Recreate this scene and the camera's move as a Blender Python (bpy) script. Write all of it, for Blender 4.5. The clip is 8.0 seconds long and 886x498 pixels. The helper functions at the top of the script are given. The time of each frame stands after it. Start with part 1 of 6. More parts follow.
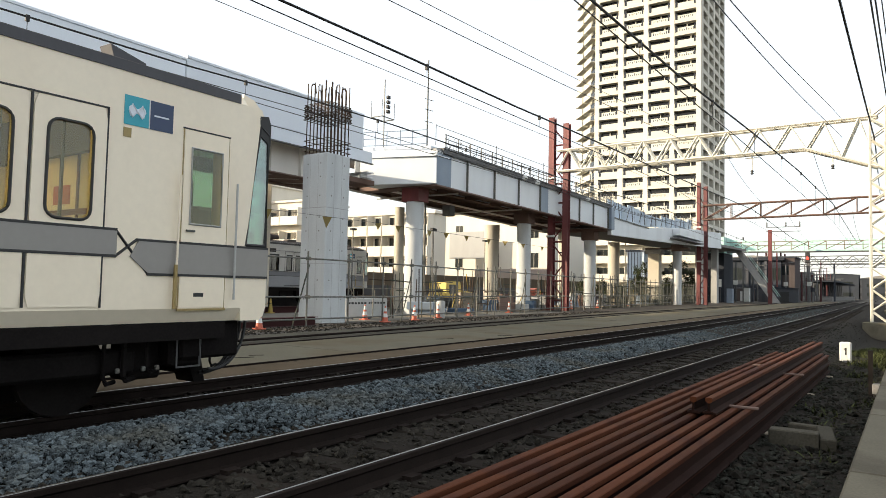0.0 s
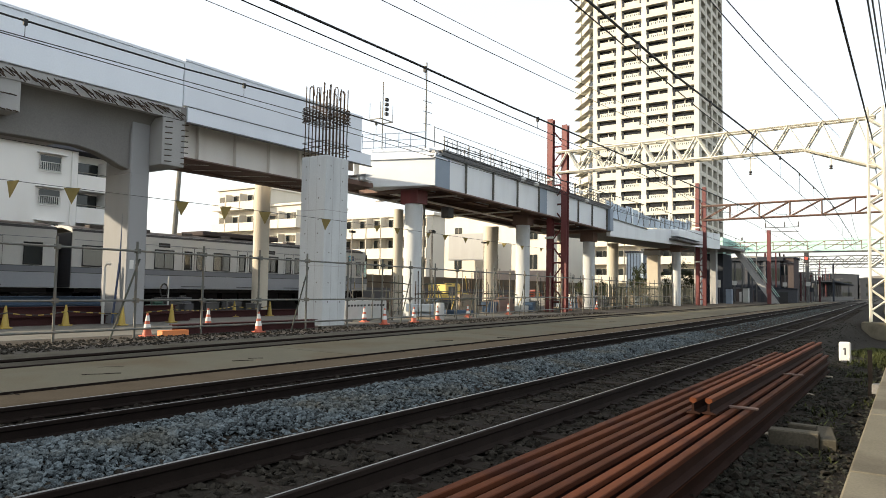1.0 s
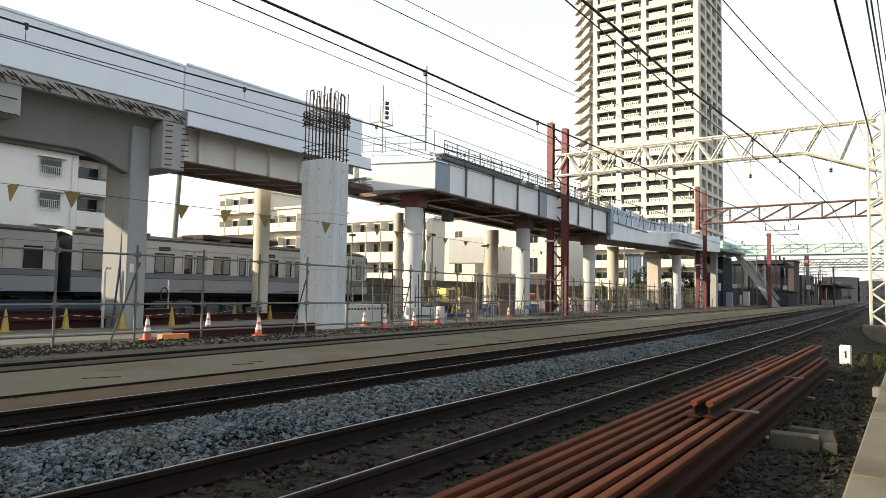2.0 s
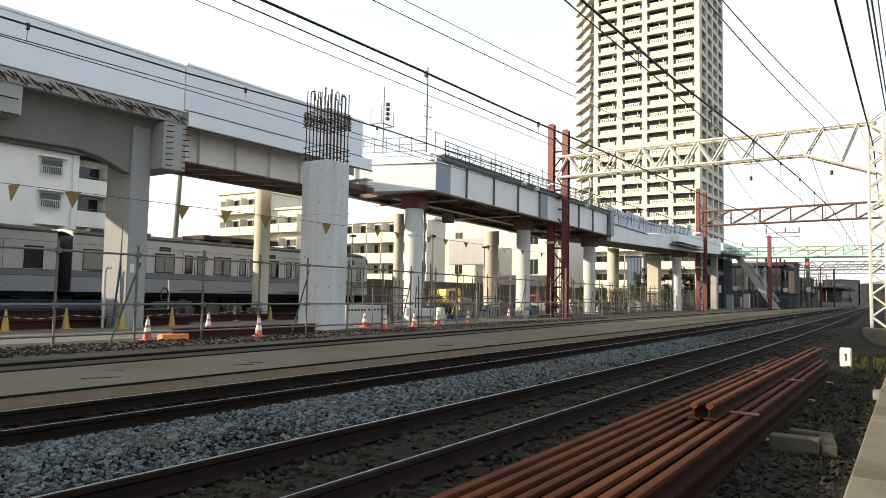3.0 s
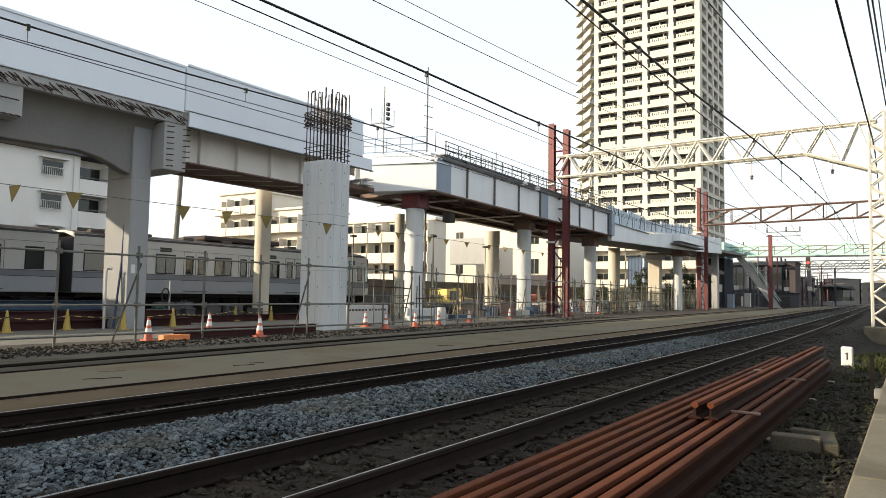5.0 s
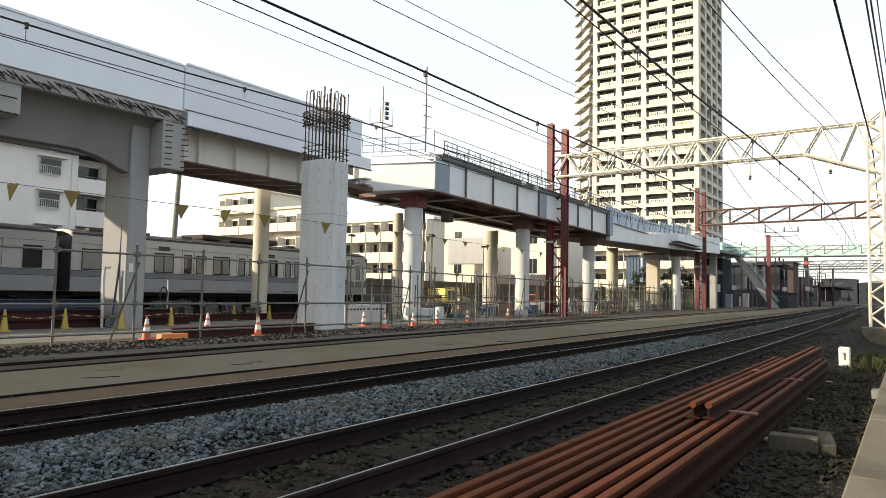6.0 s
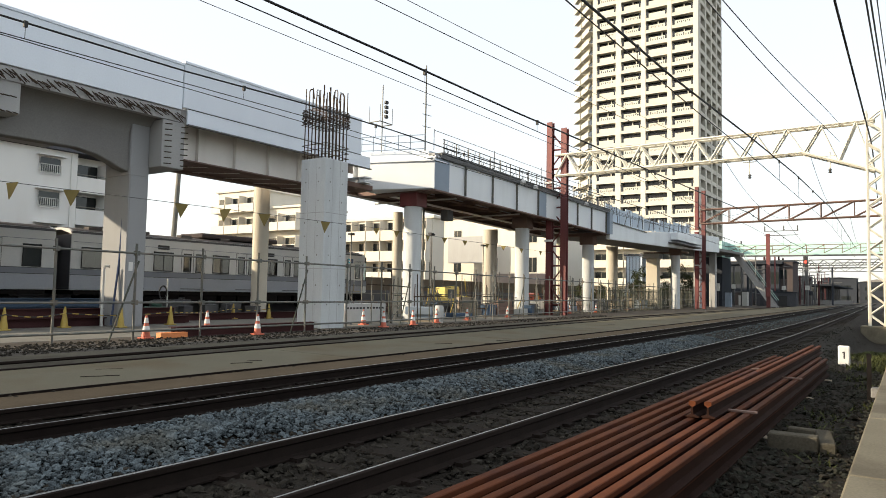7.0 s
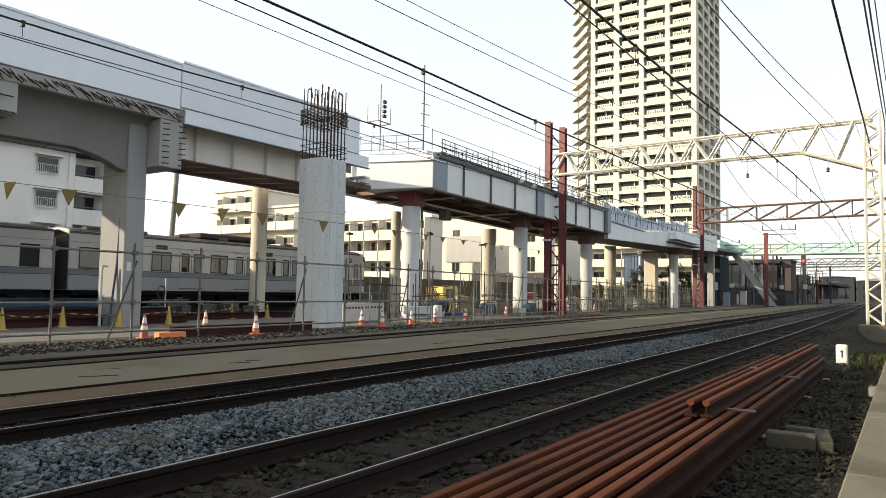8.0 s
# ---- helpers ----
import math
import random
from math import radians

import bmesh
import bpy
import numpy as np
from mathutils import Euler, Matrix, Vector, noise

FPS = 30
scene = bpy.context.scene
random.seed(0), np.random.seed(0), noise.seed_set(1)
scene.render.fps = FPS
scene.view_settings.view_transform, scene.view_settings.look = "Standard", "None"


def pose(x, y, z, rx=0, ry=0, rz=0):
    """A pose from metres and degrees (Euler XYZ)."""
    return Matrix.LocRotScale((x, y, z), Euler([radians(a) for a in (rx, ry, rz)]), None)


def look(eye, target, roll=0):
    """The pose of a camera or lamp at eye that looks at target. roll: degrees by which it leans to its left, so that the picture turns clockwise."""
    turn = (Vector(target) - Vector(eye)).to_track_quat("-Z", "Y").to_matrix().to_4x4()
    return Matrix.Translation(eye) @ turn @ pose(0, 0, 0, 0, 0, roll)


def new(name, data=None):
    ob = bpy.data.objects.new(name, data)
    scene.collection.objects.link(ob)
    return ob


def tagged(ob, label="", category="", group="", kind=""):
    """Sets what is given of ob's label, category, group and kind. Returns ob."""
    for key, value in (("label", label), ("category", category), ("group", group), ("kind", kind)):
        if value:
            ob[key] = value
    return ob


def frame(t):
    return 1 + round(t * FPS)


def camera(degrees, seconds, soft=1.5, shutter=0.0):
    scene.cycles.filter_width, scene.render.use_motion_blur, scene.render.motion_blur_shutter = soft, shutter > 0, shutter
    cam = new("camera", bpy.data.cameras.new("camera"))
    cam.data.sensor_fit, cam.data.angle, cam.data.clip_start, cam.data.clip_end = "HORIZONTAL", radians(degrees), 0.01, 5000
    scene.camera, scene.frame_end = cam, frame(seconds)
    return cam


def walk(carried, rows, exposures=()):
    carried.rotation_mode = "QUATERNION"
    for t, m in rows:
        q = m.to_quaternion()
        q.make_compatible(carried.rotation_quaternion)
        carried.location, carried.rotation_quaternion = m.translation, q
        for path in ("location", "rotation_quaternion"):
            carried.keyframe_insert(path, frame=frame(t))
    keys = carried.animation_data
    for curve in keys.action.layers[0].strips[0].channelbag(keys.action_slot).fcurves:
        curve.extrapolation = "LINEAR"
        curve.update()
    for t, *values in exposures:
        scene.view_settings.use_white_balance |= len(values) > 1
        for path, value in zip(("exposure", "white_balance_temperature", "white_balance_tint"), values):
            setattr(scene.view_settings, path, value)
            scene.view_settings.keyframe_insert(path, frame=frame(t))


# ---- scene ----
FOV = 65.02
EYE = (0.0, 0.0, 1.16)
cam = camera(FOV, 8.0, soft=0.75)


def aim(yaw, pitch, roll):
    """The camera's pose: degrees to the left of the tracks, upwards, and of lean."""
    a, b = radians(yaw), radians(pitch)
    way = Vector((-math.sin(a) * math.cos(b), math.cos(a) * math.cos(b), math.sin(b)))
    return look(EYE, Vector(EYE) + way * 10, roll)


PATH = [(0, 34.008, 3.093, 1.247), (0.5, 33.993, 3.158, 1.199), (1, 33.932, 3.255, 0.962), (1.5, 33.945, 3.417, 0.836),
        (3, 33.982, 3.634, 1.105), (3.5, 34.047, 3.627, 1.144), (4, 34.060, 3.576, 1.278), (4.5, 34.080, 3.631, 0.959),
        (6, 33.914, 3.585, 1.081), (6.5, 33.907, 3.506, 1.119), (7, 33.880, 3.487, 1.092), (7.5, 33.821, 3.442, 1.010),
        (8, 33.743, 3.444, 1.016)]
walk(cam, [(t, aim(y, p, r)) for t, y, p, r in PATH], exposures=[(0, 0.98), (1.5, 0.95), (3, 0.93), (6, 0.89), (8, 0.86)])

# ---- light ----
SUN_EL, SUN_AZ = radians(19.2), math.atan2(-0.74, -0.67)  # the sun stands behind and to the left, low
to_sun = Vector((math.sin(SUN_AZ) * math.cos(SUN_EL), math.cos(SUN_AZ) * math.cos(SUN_EL), math.sin(SUN_EL)))
world = bpy.data.worlds.new("sky")
scene.world = world
world.use_nodes = True
wn = world.node_tree.nodes
sky = wn.new("ShaderNodeTexSky")
sky.sky_type, sky.sun_disc = "NISHITA", False
sky.sun_elevation, sky.sun_rotation = SUN_EL, SUN_AZ
sky.dust_density, sky.air_density, sky.altitude = 2.0, 1.0, 0
wn["Background"].inputs["Strength"].default_value = 0.15
haze = wn.new("ShaderNodeMixRGB")  # thin white afternoon haze over the clear sky
haze.inputs[0].default_value, haze.inputs[2].default_value = 0.62, (4.75, 4.78, 4.72, 1)
world.node_tree.links.new(sky.outputs[0], haze.inputs[1])
world.node_tree.links.new(haze.outputs[0], wn["Background"].inputs[0])
sun_data = bpy.data.lights.new("sun", "SUN")
sun_data.energy, sun_data.angle, sun_data.color = 4.2, radians(0.6), (1.0, 0.84, 0.62)
sun = new("sun", sun_data)
sun.matrix_world = look((0, 0, 60), Vector((0, 0, 60)) - to_sun)


# ---- materials ----
def mat(name, base, rough=0.8, metal=0.0, vary=0.15, scale=4.0, grain=60.0, bump=0.15, bump_dist=0.01, stain=None, stain_amount=0.5,
        streak=1.0, island=False, spec=0.5):
    """A surface with slow variation, fine grain and relief; stain: a second colour in patches; streak stretches the patches upright."""
    m = bpy.data.materials.new(name)
    m.use_nodes = True
    n, l = m.node_tree.nodes, m.node_tree.links
    b = n["Principled BSDF"]
    b.inputs["Roughness"].default_value, b.inputs["Metallic"].default_value = rough, metal
    b.inputs["Specular IOR Level"].default_value = spec if rough < 0.7 else 0.08
    geo = n.new("ShaderNodeNewGeometry")
    info = n.new("ShaderNodeObjectInfo")
    mp = n.new("ShaderNodeMapping")
    mp.inputs["Scale"].default_value = (1, 1, 1 / streak)
    l.new(geo.outputs["Position"], mp.inputs[0])
    big, fine = n.new("ShaderNodeTexNoise"), n.new("ShaderNodeTexNoise")
    big.inputs["Scale"].default_value, big.inputs["Detail"].default_value = scale, 5
    fine.inputs["Scale"].default_value, fine.inputs["Detail"].default_value = grain, 3
    l.new(mp.outputs[0], big.inputs["Vector"])
    l.new(geo.outputs["Position"], fine.inputs["Vector"])
    add = n.new("ShaderNodeMath")
    add.operation = "ADD"
    l.new(big.outputs[0], add.inputs[0])
    l.new(fine.outputs[0], add.inputs[1])
    rnd = n.new("ShaderNodeMath")
    rnd.operation = "MULTIPLY_ADD"
    rnd.inputs[1].default_value = 0.5
    l.new(geo.outputs["Random Per Island"] if island else info.outputs["Random"], rnd.inputs[0])
    l.new(add.outputs[0], rnd.inputs[2])
    rng = n.new("ShaderNodeMapRange")
    rng.inputs["From Min"].default_value, rng.inputs["From Max"].default_value = 0.85, 1.65
    rng.inputs["To Min"].default_value, rng.inputs["To Max"].default_value = 1 - vary, 1 + vary
    l.new(rnd.outputs[0], rng.inputs[0])
    mix = n.new("ShaderNodeMixRGB")
    mix.inputs[1].default_value = (*base, 1)
    mix.inputs[2].default_value = (*(stain or base), 1)
    if stain:
        ramp = n.new("ShaderNodeMapRange")
        ramp.inputs["From Min"].default_value, ramp.inputs["From Max"].default_value = 0.48, 0.66
        ramp.inputs["To Max"].default_value = stain_amount
        l.new(big.outputs[0], ramp.inputs[0])
        l.new(ramp.outputs[0], mix.inputs[0])
    else:
        mix.inputs[0].default_value = 0
    mul = n.new("ShaderNodeVectorMath")
    mul.operation = "SCALE"
    l.new(mix.outputs[0], mul.inputs[0])
    l.new(rng.outputs[0], mul.inputs["Scale"])
    l.new(mul.outputs[0], b.inputs["Base Color"])
    if bump:
        bp = n.new("ShaderNodeBump")
        bp.inputs["Strength"].default_value, bp.inputs["Distance"].default_value = bump, bump_dist
        l.new(add.outputs[0], bp.inputs["Height"])
        l.new(bp.outputs[0], b.inputs["Normal"])
    return m


def glass(name, tint, rough=0.05):
    m = mat(name, tint, rough, 0.0, 0.1, 2.0, 10.0, 0.0, spec=0.45)
    return m


def glow(name, colour, strength):
    m = bpy.data.materials.new(name)
    m.use_nodes = True
    b = m.node_tree.nodes["Principled BSDF"]
    b.inputs["Base Color"].default_value = (*colour, 1)
    b.inputs["Emission Color"].default_value = (*colour, 1)
    b.inputs["Emission Strength"].default_value = strength
    return m


M_earth = mat("dark_track_earth", (0.020, 0.0175, 0.0138), 0.95, 0, 0.4, 1.2, 40, 0.6, 0.03, (0.018, 0.015, 0.013), 0.6)
M_site = mat("site_earth", (0.085, 0.076, 0.065), 0.95, 0, 0.25, 0.5, 25, 0.5, 0.03, (0.045, 0.04, 0.034), 0.7)
M_far = mat("far_ground", (0.07, 0.066, 0.058), 0.95, 0, 0.3, 0.06, 3, 0.2, 0.05, (0.08, 0.08, 0.07), 0.6)
M_stone = mat("ballast_stone", (0.086, 0.104, 0.112), 0.8, 0, 1.0, 1.3, 90, 0.3, 0.004, (0.052, 0.050, 0.040), 0.8, 1, True)
M_stone_dark = mat("stained_ballast", (0.028, 0.025, 0.020), 0.9, 0, 0.6, 3, 90, 0.3, 0.004, None, 0, 1, True)
M_slab = mat("pavement_concrete", (0.132, 0.121, 0.087), 0.9, 0, 0.25, 0.6, 60, 0.25, 0.005, (0.10, 0.078, 0.048), 0.8)
M_plat = mat("platform_concrete", (0.135, 0.122, 0.09), 0.9, 0, 0.25, 1.5, 70, 0.3, 0.005, (0.07, 0.062, 0.046), 0.85)
M_rail_top = mat("polished_rail_head", (0.27, 0.265, 0.255), 0.36, 1.0, 0.1, 6, 80, 0.03)
M_rail = mat("rusty_rail", (0.016, 0.0115, 0.0095), 0.85, 0, 0.3, 5, 120, 0.3, 0.003)
M_rust = mat("lit_orange_rust", (0.076, 0.0245, 0.0105), 0.75, 0, 0.45, 2, 150, 0.35, 0.002, (0.034, 0.012, 0.008), 0.8)
M_rust_shaded = mat("shaded_rust", (0.022, 0.010, 0.007), 0.85, 0, 0.35, 3, 120, 0.35, 0.002)
M_sleeper = mat("brown_sleeper", (0.022, 0.018, 0.0145), 0.95, 0, 0.3, 2, 40, 0.4, 0.006, (0.02, 0.016, 0.013), 0.5)
M_panel = mat("pale_blue_grey_panel", (0.72, 0.77, 0.83), 0.55, 0, 0.05, 0.6, 20, 0.03, 0.004, (0.64, 0.69, 0.75), 0.5, 3)
M_conc = mat("grey_concrete", (0.37, 0.37, 0.36), 0.9, 0, 0.14, 0.9, 50, 0.2, 0.005, (0.29, 0.29, 0.285), 0.6, 4)
M_conc_new = mat("new_pillar_concrete", (0.51, 0.53, 0.53), 0.85, 0, 0.14, 1.3, 45, 0.15, 0.004, (0.36, 0.375, 0.38), 0.8, 6)
M_conc_dark = mat("dark_concrete", (0.21, 0.205, 0.195), 0.95, 0, 0.2, 0.6, 30, 0.25, 0.006, (0.15, 0.145, 0.14), 0.6, 3)
M_white_steel = mat("pale_grey_painted_steel", (0.68, 0.71, 0.73), 0.5, 0, 0.06, 0.8, 30, 0.03, 0.003, (0.52, 0.54, 0.55), 0.5, 4)
M_brown_steel = mat("brown_painted_steel", (0.17, 0.115, 0.095), 0.7, 0, 0.2, 1, 30, 0.1)
M_red_steel = mat("red_oxide_steel", (0.115, 0.026, 0.025), 0.6, 0, 0.2, 1.5, 40, 0.08, 0.003, (0.15, 0.03, 0.03), 0.6, 4)
M_cream_steel = mat("cream_painted_steel", (0.58, 0.565, 0.49), 0.6, 0, 0.12, 1.5, 40, 0.08, 0.003, (0.5, 0.44, 0.32), 0.5, 3)
M_dark_steel = mat("dark_grey_steel", (0.09, 0.09, 0.09), 0.6, 0.3, 0.2, 2, 40, 0.05)
M_pipe = mat("galvanised_pipe", (0.115, 0.118, 0.105), 0.6, 0.3, 0.2, 3, 40, 0.05, 0.002, (0.2, 0.15, 0.11), 0.5)
M_rebar = mat("rebar", (0.07, 0.05, 0.036), 0.8, 0.3, 0.3, 4, 80, 0.1)
M_wire = mat("black_wire", (0.012, 0.012, 0.012), 0.6, 0.2, 0.1, 2, 20, 0)
# Cream paint, its base made warmer to carry light reflected onto the side.
M_train = mat("cream_white_train_paint", (0.87, 0.77, 0.60), 0.32, 0, 0.04, 1.0, 15, 0.02, 0.002, (0.80, 0.695, 0.53), 0.6, 2)
M_train_grey = mat("grey_train_band", (0.26, 0.247, 0.228), 0.4, 0, 0.05, 1.0, 15, 0.02)
M_black = mat("black_rubber", (0.02, 0.02, 0.02), 0.6, 0, 0.2, 3, 30, 0.05)
M_under = mat("dark_underframe", (0.010, 0.0085, 0.008), 0.8, 0.1, 0.4, 4, 40, 0.2)
M_glass = glass("dark_window_glass", (0.022, 0.026, 0.026))
def clear(name, tint, gloss=0.14):
    """Thin window glass: mostly clear, with a fixed share of mirror."""
    m = bpy.data.materials.new(name)
    m.use_nodes = True
    n, l = m.node_tree.nodes, m.node_tree.links
    n.remove(n["Principled BSDF"])
    a, b, c = n.new("ShaderNodeBsdfTransparent"), n.new("ShaderNodeBsdfGlossy"), n.new("ShaderNodeMixShader")
    a.inputs[0].default_value = (*tint, 1)
    b.inputs["Roughness"].default_value = 0.03
    c.inputs[0].default_value = gloss
    l.new(a.outputs[0], c.inputs[1])
    l.new(b.outputs[0], c.inputs[2])
    l.new(c.outputs[0], n["Material Output"].inputs[0])
    return m


M_clear = clear("clear_car_window", (0.80, 0.77, 0.58), 0.06)
M_clear_old = clear("dusty_car_window", (0.20, 0.22, 0.18), 0.1)
M_screen = clear("green_tinted_windscreen", (0.48, 0.68, 0.64), 0.2)
M_cabin = mat("pale_car_interior", (0.66, 0.60, 0.40), 0.7, 0, 0.1, 2, 20, 0.03)
M_seat = mat("brown_seat_cloth", (0.16, 0.08, 0.05), 0.9, 0, 0.15, 4, 60, 0.1)
M_apt_white = mat("white_rendered_wall", (0.66, 0.66, 0.64), 0.85, 0, 0.06, 0.5, 20, 0.08, 0.004, (0.56, 0.55, 0.52), 0.5, 4)
M_apt_cream = mat("cream_rendered_wall", (0.64, 0.60, 0.515), 0.85, 0, 0.06, 0.4, 20, 0.08, 0.004, (0.54, 0.50, 0.42), 0.5, 4)
M_tower = mat("pale_tower_cladding", (0.60, 0.575, 0.495), 0.8, 0, 0.05, 0.2, 8, 0.03, 0.01, (0.5, 0.48, 0.42), 0.4, 4)
M_tower_rail = mat("frosted_balcony_panel", (0.50, 0.49, 0.42), 0.6, 0, 0.06, 0.5, 8, 0.02)
M_dull = mat("dull_grey_facade", (0.075, 0.078, 0.087), 0.9, 0, 0.2, 0.3, 8, 0.05)
M_orange = mat("orange_plastic", (0.46, 0.10, 0.05), 0.5, 0, 0.12, 4, 40, 0.04)
M_yellow = mat("yellow_plastic", (0.38, 0.27, 0.05), 0.5, 0, 0.12, 4, 40, 0.04)
M_white = mat("white_plastic", (0.60, 0.60, 0.575), 0.5, 0, 0.06, 4, 40, 0.03)
M_blue = mat("blue_sheet", (0.03, 0.06, 0.105), 0.6, 0, 0.15, 3, 30, 0.1)
M_teal = mat("teal_sign", (0.02, 0.33, 0.42), 0.4, 0, 0.03, 3, 30, 0)
M_navy = mat("navy_sign", (0.02, 0.04, 0.10), 0.4, 0, 0.03, 3, 30, 0)
M_green_steel = mat("pale_green_bridge_steel", (0.36, 0.55, 0.50), 0.6, 0, 0.1, 1, 30, 0.05)
M_wood = mat("grey_timber", (0.26, 0.22, 0.17), 0.9, 0, 0.25, 3, 60, 0.2, 0.004)
M_leaf = mat("weed_leaf", (0.046, 0.053, 0.02), 0.8, 0, 0.5, 3, 60, 0.1, 0.004, None, 0, 1, True)
M_cream_conc = mat("sunlit_column_concrete", (0.52, 0.48, 0.40), 0.85, 0, 0.12, 0.8, 45, 0.15, 0.004, (0.42, 0.38, 0.30), 0.5, 5)
M_blue_rail = mat("blue_grey_paint", (0.20, 0.25, 0.31), 0.55, 0, 0.1, 1, 30, 0.05)
M_sheet = mat("pale_blue_sheet", (0.42, 0.50, 0.58), 0.6, 0, 0.15, 0.8, 20, 0.2, 0.02)
M_tan = mat("tan_hoarding", (0.13, 0.105, 0.078), 0.7, 0, 0.12, 1, 30, 0.08)
M_flag = mat("yellow_flag_cloth", (0.21, 0.165, 0.065), 0.9, 0, 0.15, 4, 60, 0.1)
M_machine = mat("yellow_machine_paint", (0.76, 0.57, 0.16), 0.4, 0, 0.1, 2, 30, 0.04)
M_orange_board = mat("orange_painted_board", (0.75, 0.25, 0.08), 0.6, 0, 0.1, 3, 40, 0.05)
M_brass = mat("tarnished_brass", (0.32, 0.24, 0.10), 0.45, 0.5, 0.15, 3, 40, 0.03)
M_pink = mat("pinkish_lower_wall", (0.30, 0.25, 0.22), 0.85, 0, 0.1, 0.5, 20, 0.08)
# Serves far walls too, with their shade put into the dark colour.
M_roof = mat("dark_blue_grey_roof", (0.036, 0.041, 0.050), 0.8, 0, 0.2, 0.4, 8, 0.05)
M_pad = mat("grey_site_concrete", (0.17, 0.165, 0.145), 0.9, 0, 0.25, 0.6, 40, 0.25, 0.006, (0.10, 0.095, 0.085), 0.7)
M_gutter = mat("dark_grey_gutter", (0.06, 0.06, 0.068), 0.6, 0, 0.1, 2, 20, 0.03)
M_train_old = mat("greyish_white_car_paint", (0.50, 0.50, 0.485), 0.45, 0, 0.06, 1.0, 15, 0.02, 0.002, (0.43, 0.44, 0.45), 0.6, 2)
M_band_old = mat("blue_grey_car_band", (0.15, 0.16, 0.185), 0.45, 0, 0.08, 1.0, 15, 0.02)
M_pier = mat("weathered_pier_concrete", (0.28, 0.285, 0.29), 0.9, 0, 0.16, 0.9, 50, 0.2, 0.005, (0.25, 0.25, 0.255), 0.6, 4)
M_car_lower = mat("blue_grey_lower_car_paint", (0.27, 0.285, 0.315), 0.45, 0, 0.08, 1.0, 15, 0.02, 0.002, (0.22, 0.23, 0.26), 0.6, 2)
M_old_fence = mat("old_green_grey_fence", (0.075, 0.082, 0.068), 0.75, 0.2, 0.25, 3, 40, 0.05, 0.002, (0.10, 0.075, 0.05), 0.5)
M_bush = mat("dull_evergreen_leaf", (0.042, 0.05, 0.024), 0.8, 0, 0.55, 3, 60, 0.1, 0.004, None, 0, 1, True)
M_bark = mat("grey_bark", (0.10, 0.085, 0.07), 0.95, 0, 0.3, 3, 40, 0.4, 0.006)
M_brown_wall = mat("brown_clad_wall", (0.072, 0.06, 0.058), 0.85, 0, 0.15, 0.5, 12, 0.06)
M_off_white = mat("dusty_white_plastic", (0.42, 0.42, 0.40), 0.6, 0, 0.12, 3, 40, 0.04)
M_maroon = mat("maroon_painted_steel", (0.055, 0.024, 0.024), 0.7, 0, 0.2, 1, 30, 0.1)
M_pump = mat("dark_green_paint", (0.03, 0.085, 0.06), 0.5, 0, 0.15, 3, 40, 0.05)
M_edging = mat("weathered_timber_edging", (0.088, 0.066, 0.042), 0.9, 0, 0.3, 2, 50, 0.2, 0.004)
M_span = mat("grey_brown_girder_paint", (0.70, 0.67, 0.625), 0.6, 0, 0.08, 0.8, 30, 0.05, 0.003, (0.56, 0.525, 0.48), 0.6, 3)
M_gravel = mat("dull_loose_gravel", (0.028, 0.029, 0.0235), 0.9, 0, 0.7, 3, 90, 0.3, 0.004, None, 0, 1, True)
M_car_roof = mat("dark_car_roof", (0.10, 0.09, 0.085), 0.8, 0, 0.15, 2, 20, 0.05)
M_infill = mat("dirty_infill_and_shaded_block", (0.085, 0.078, 0.06), 0.95, 0, 0.35, 1.1, 50, 0.4, 0.01, (0.045, 0.04, 0.03), 0.8)
M_shadow_glass = glass("recess_shade_glass", (0.012, 0.013, 0.014), 0.25)
M_tail = glow("red_signal_light", (0.9, 0.05, 0.03), 0.8)
M_lamp = glow("warm_car_lamp", (1.0, 0.95, 0.78), 1.8)


# ---- building tools ----
def rounded(box, r):
    """Points of a round-cornered rectangle (a, b, c, d) = (y0, y1, z0, z1)."""
    a, b, c, d = box
    out = []
    for cy, cz, t0 in ((b - r, d - r, 0), (a + r, d - r, 90), (a + r, c + r, 180), (b - r, c + r, 270)):
        out += [(cy + r * math.cos(radians(t0 + t)), cz + r * math.sin(radians(t0 + t))) for t in (0, 22.5, 45, 67.5, 90)]
    return out


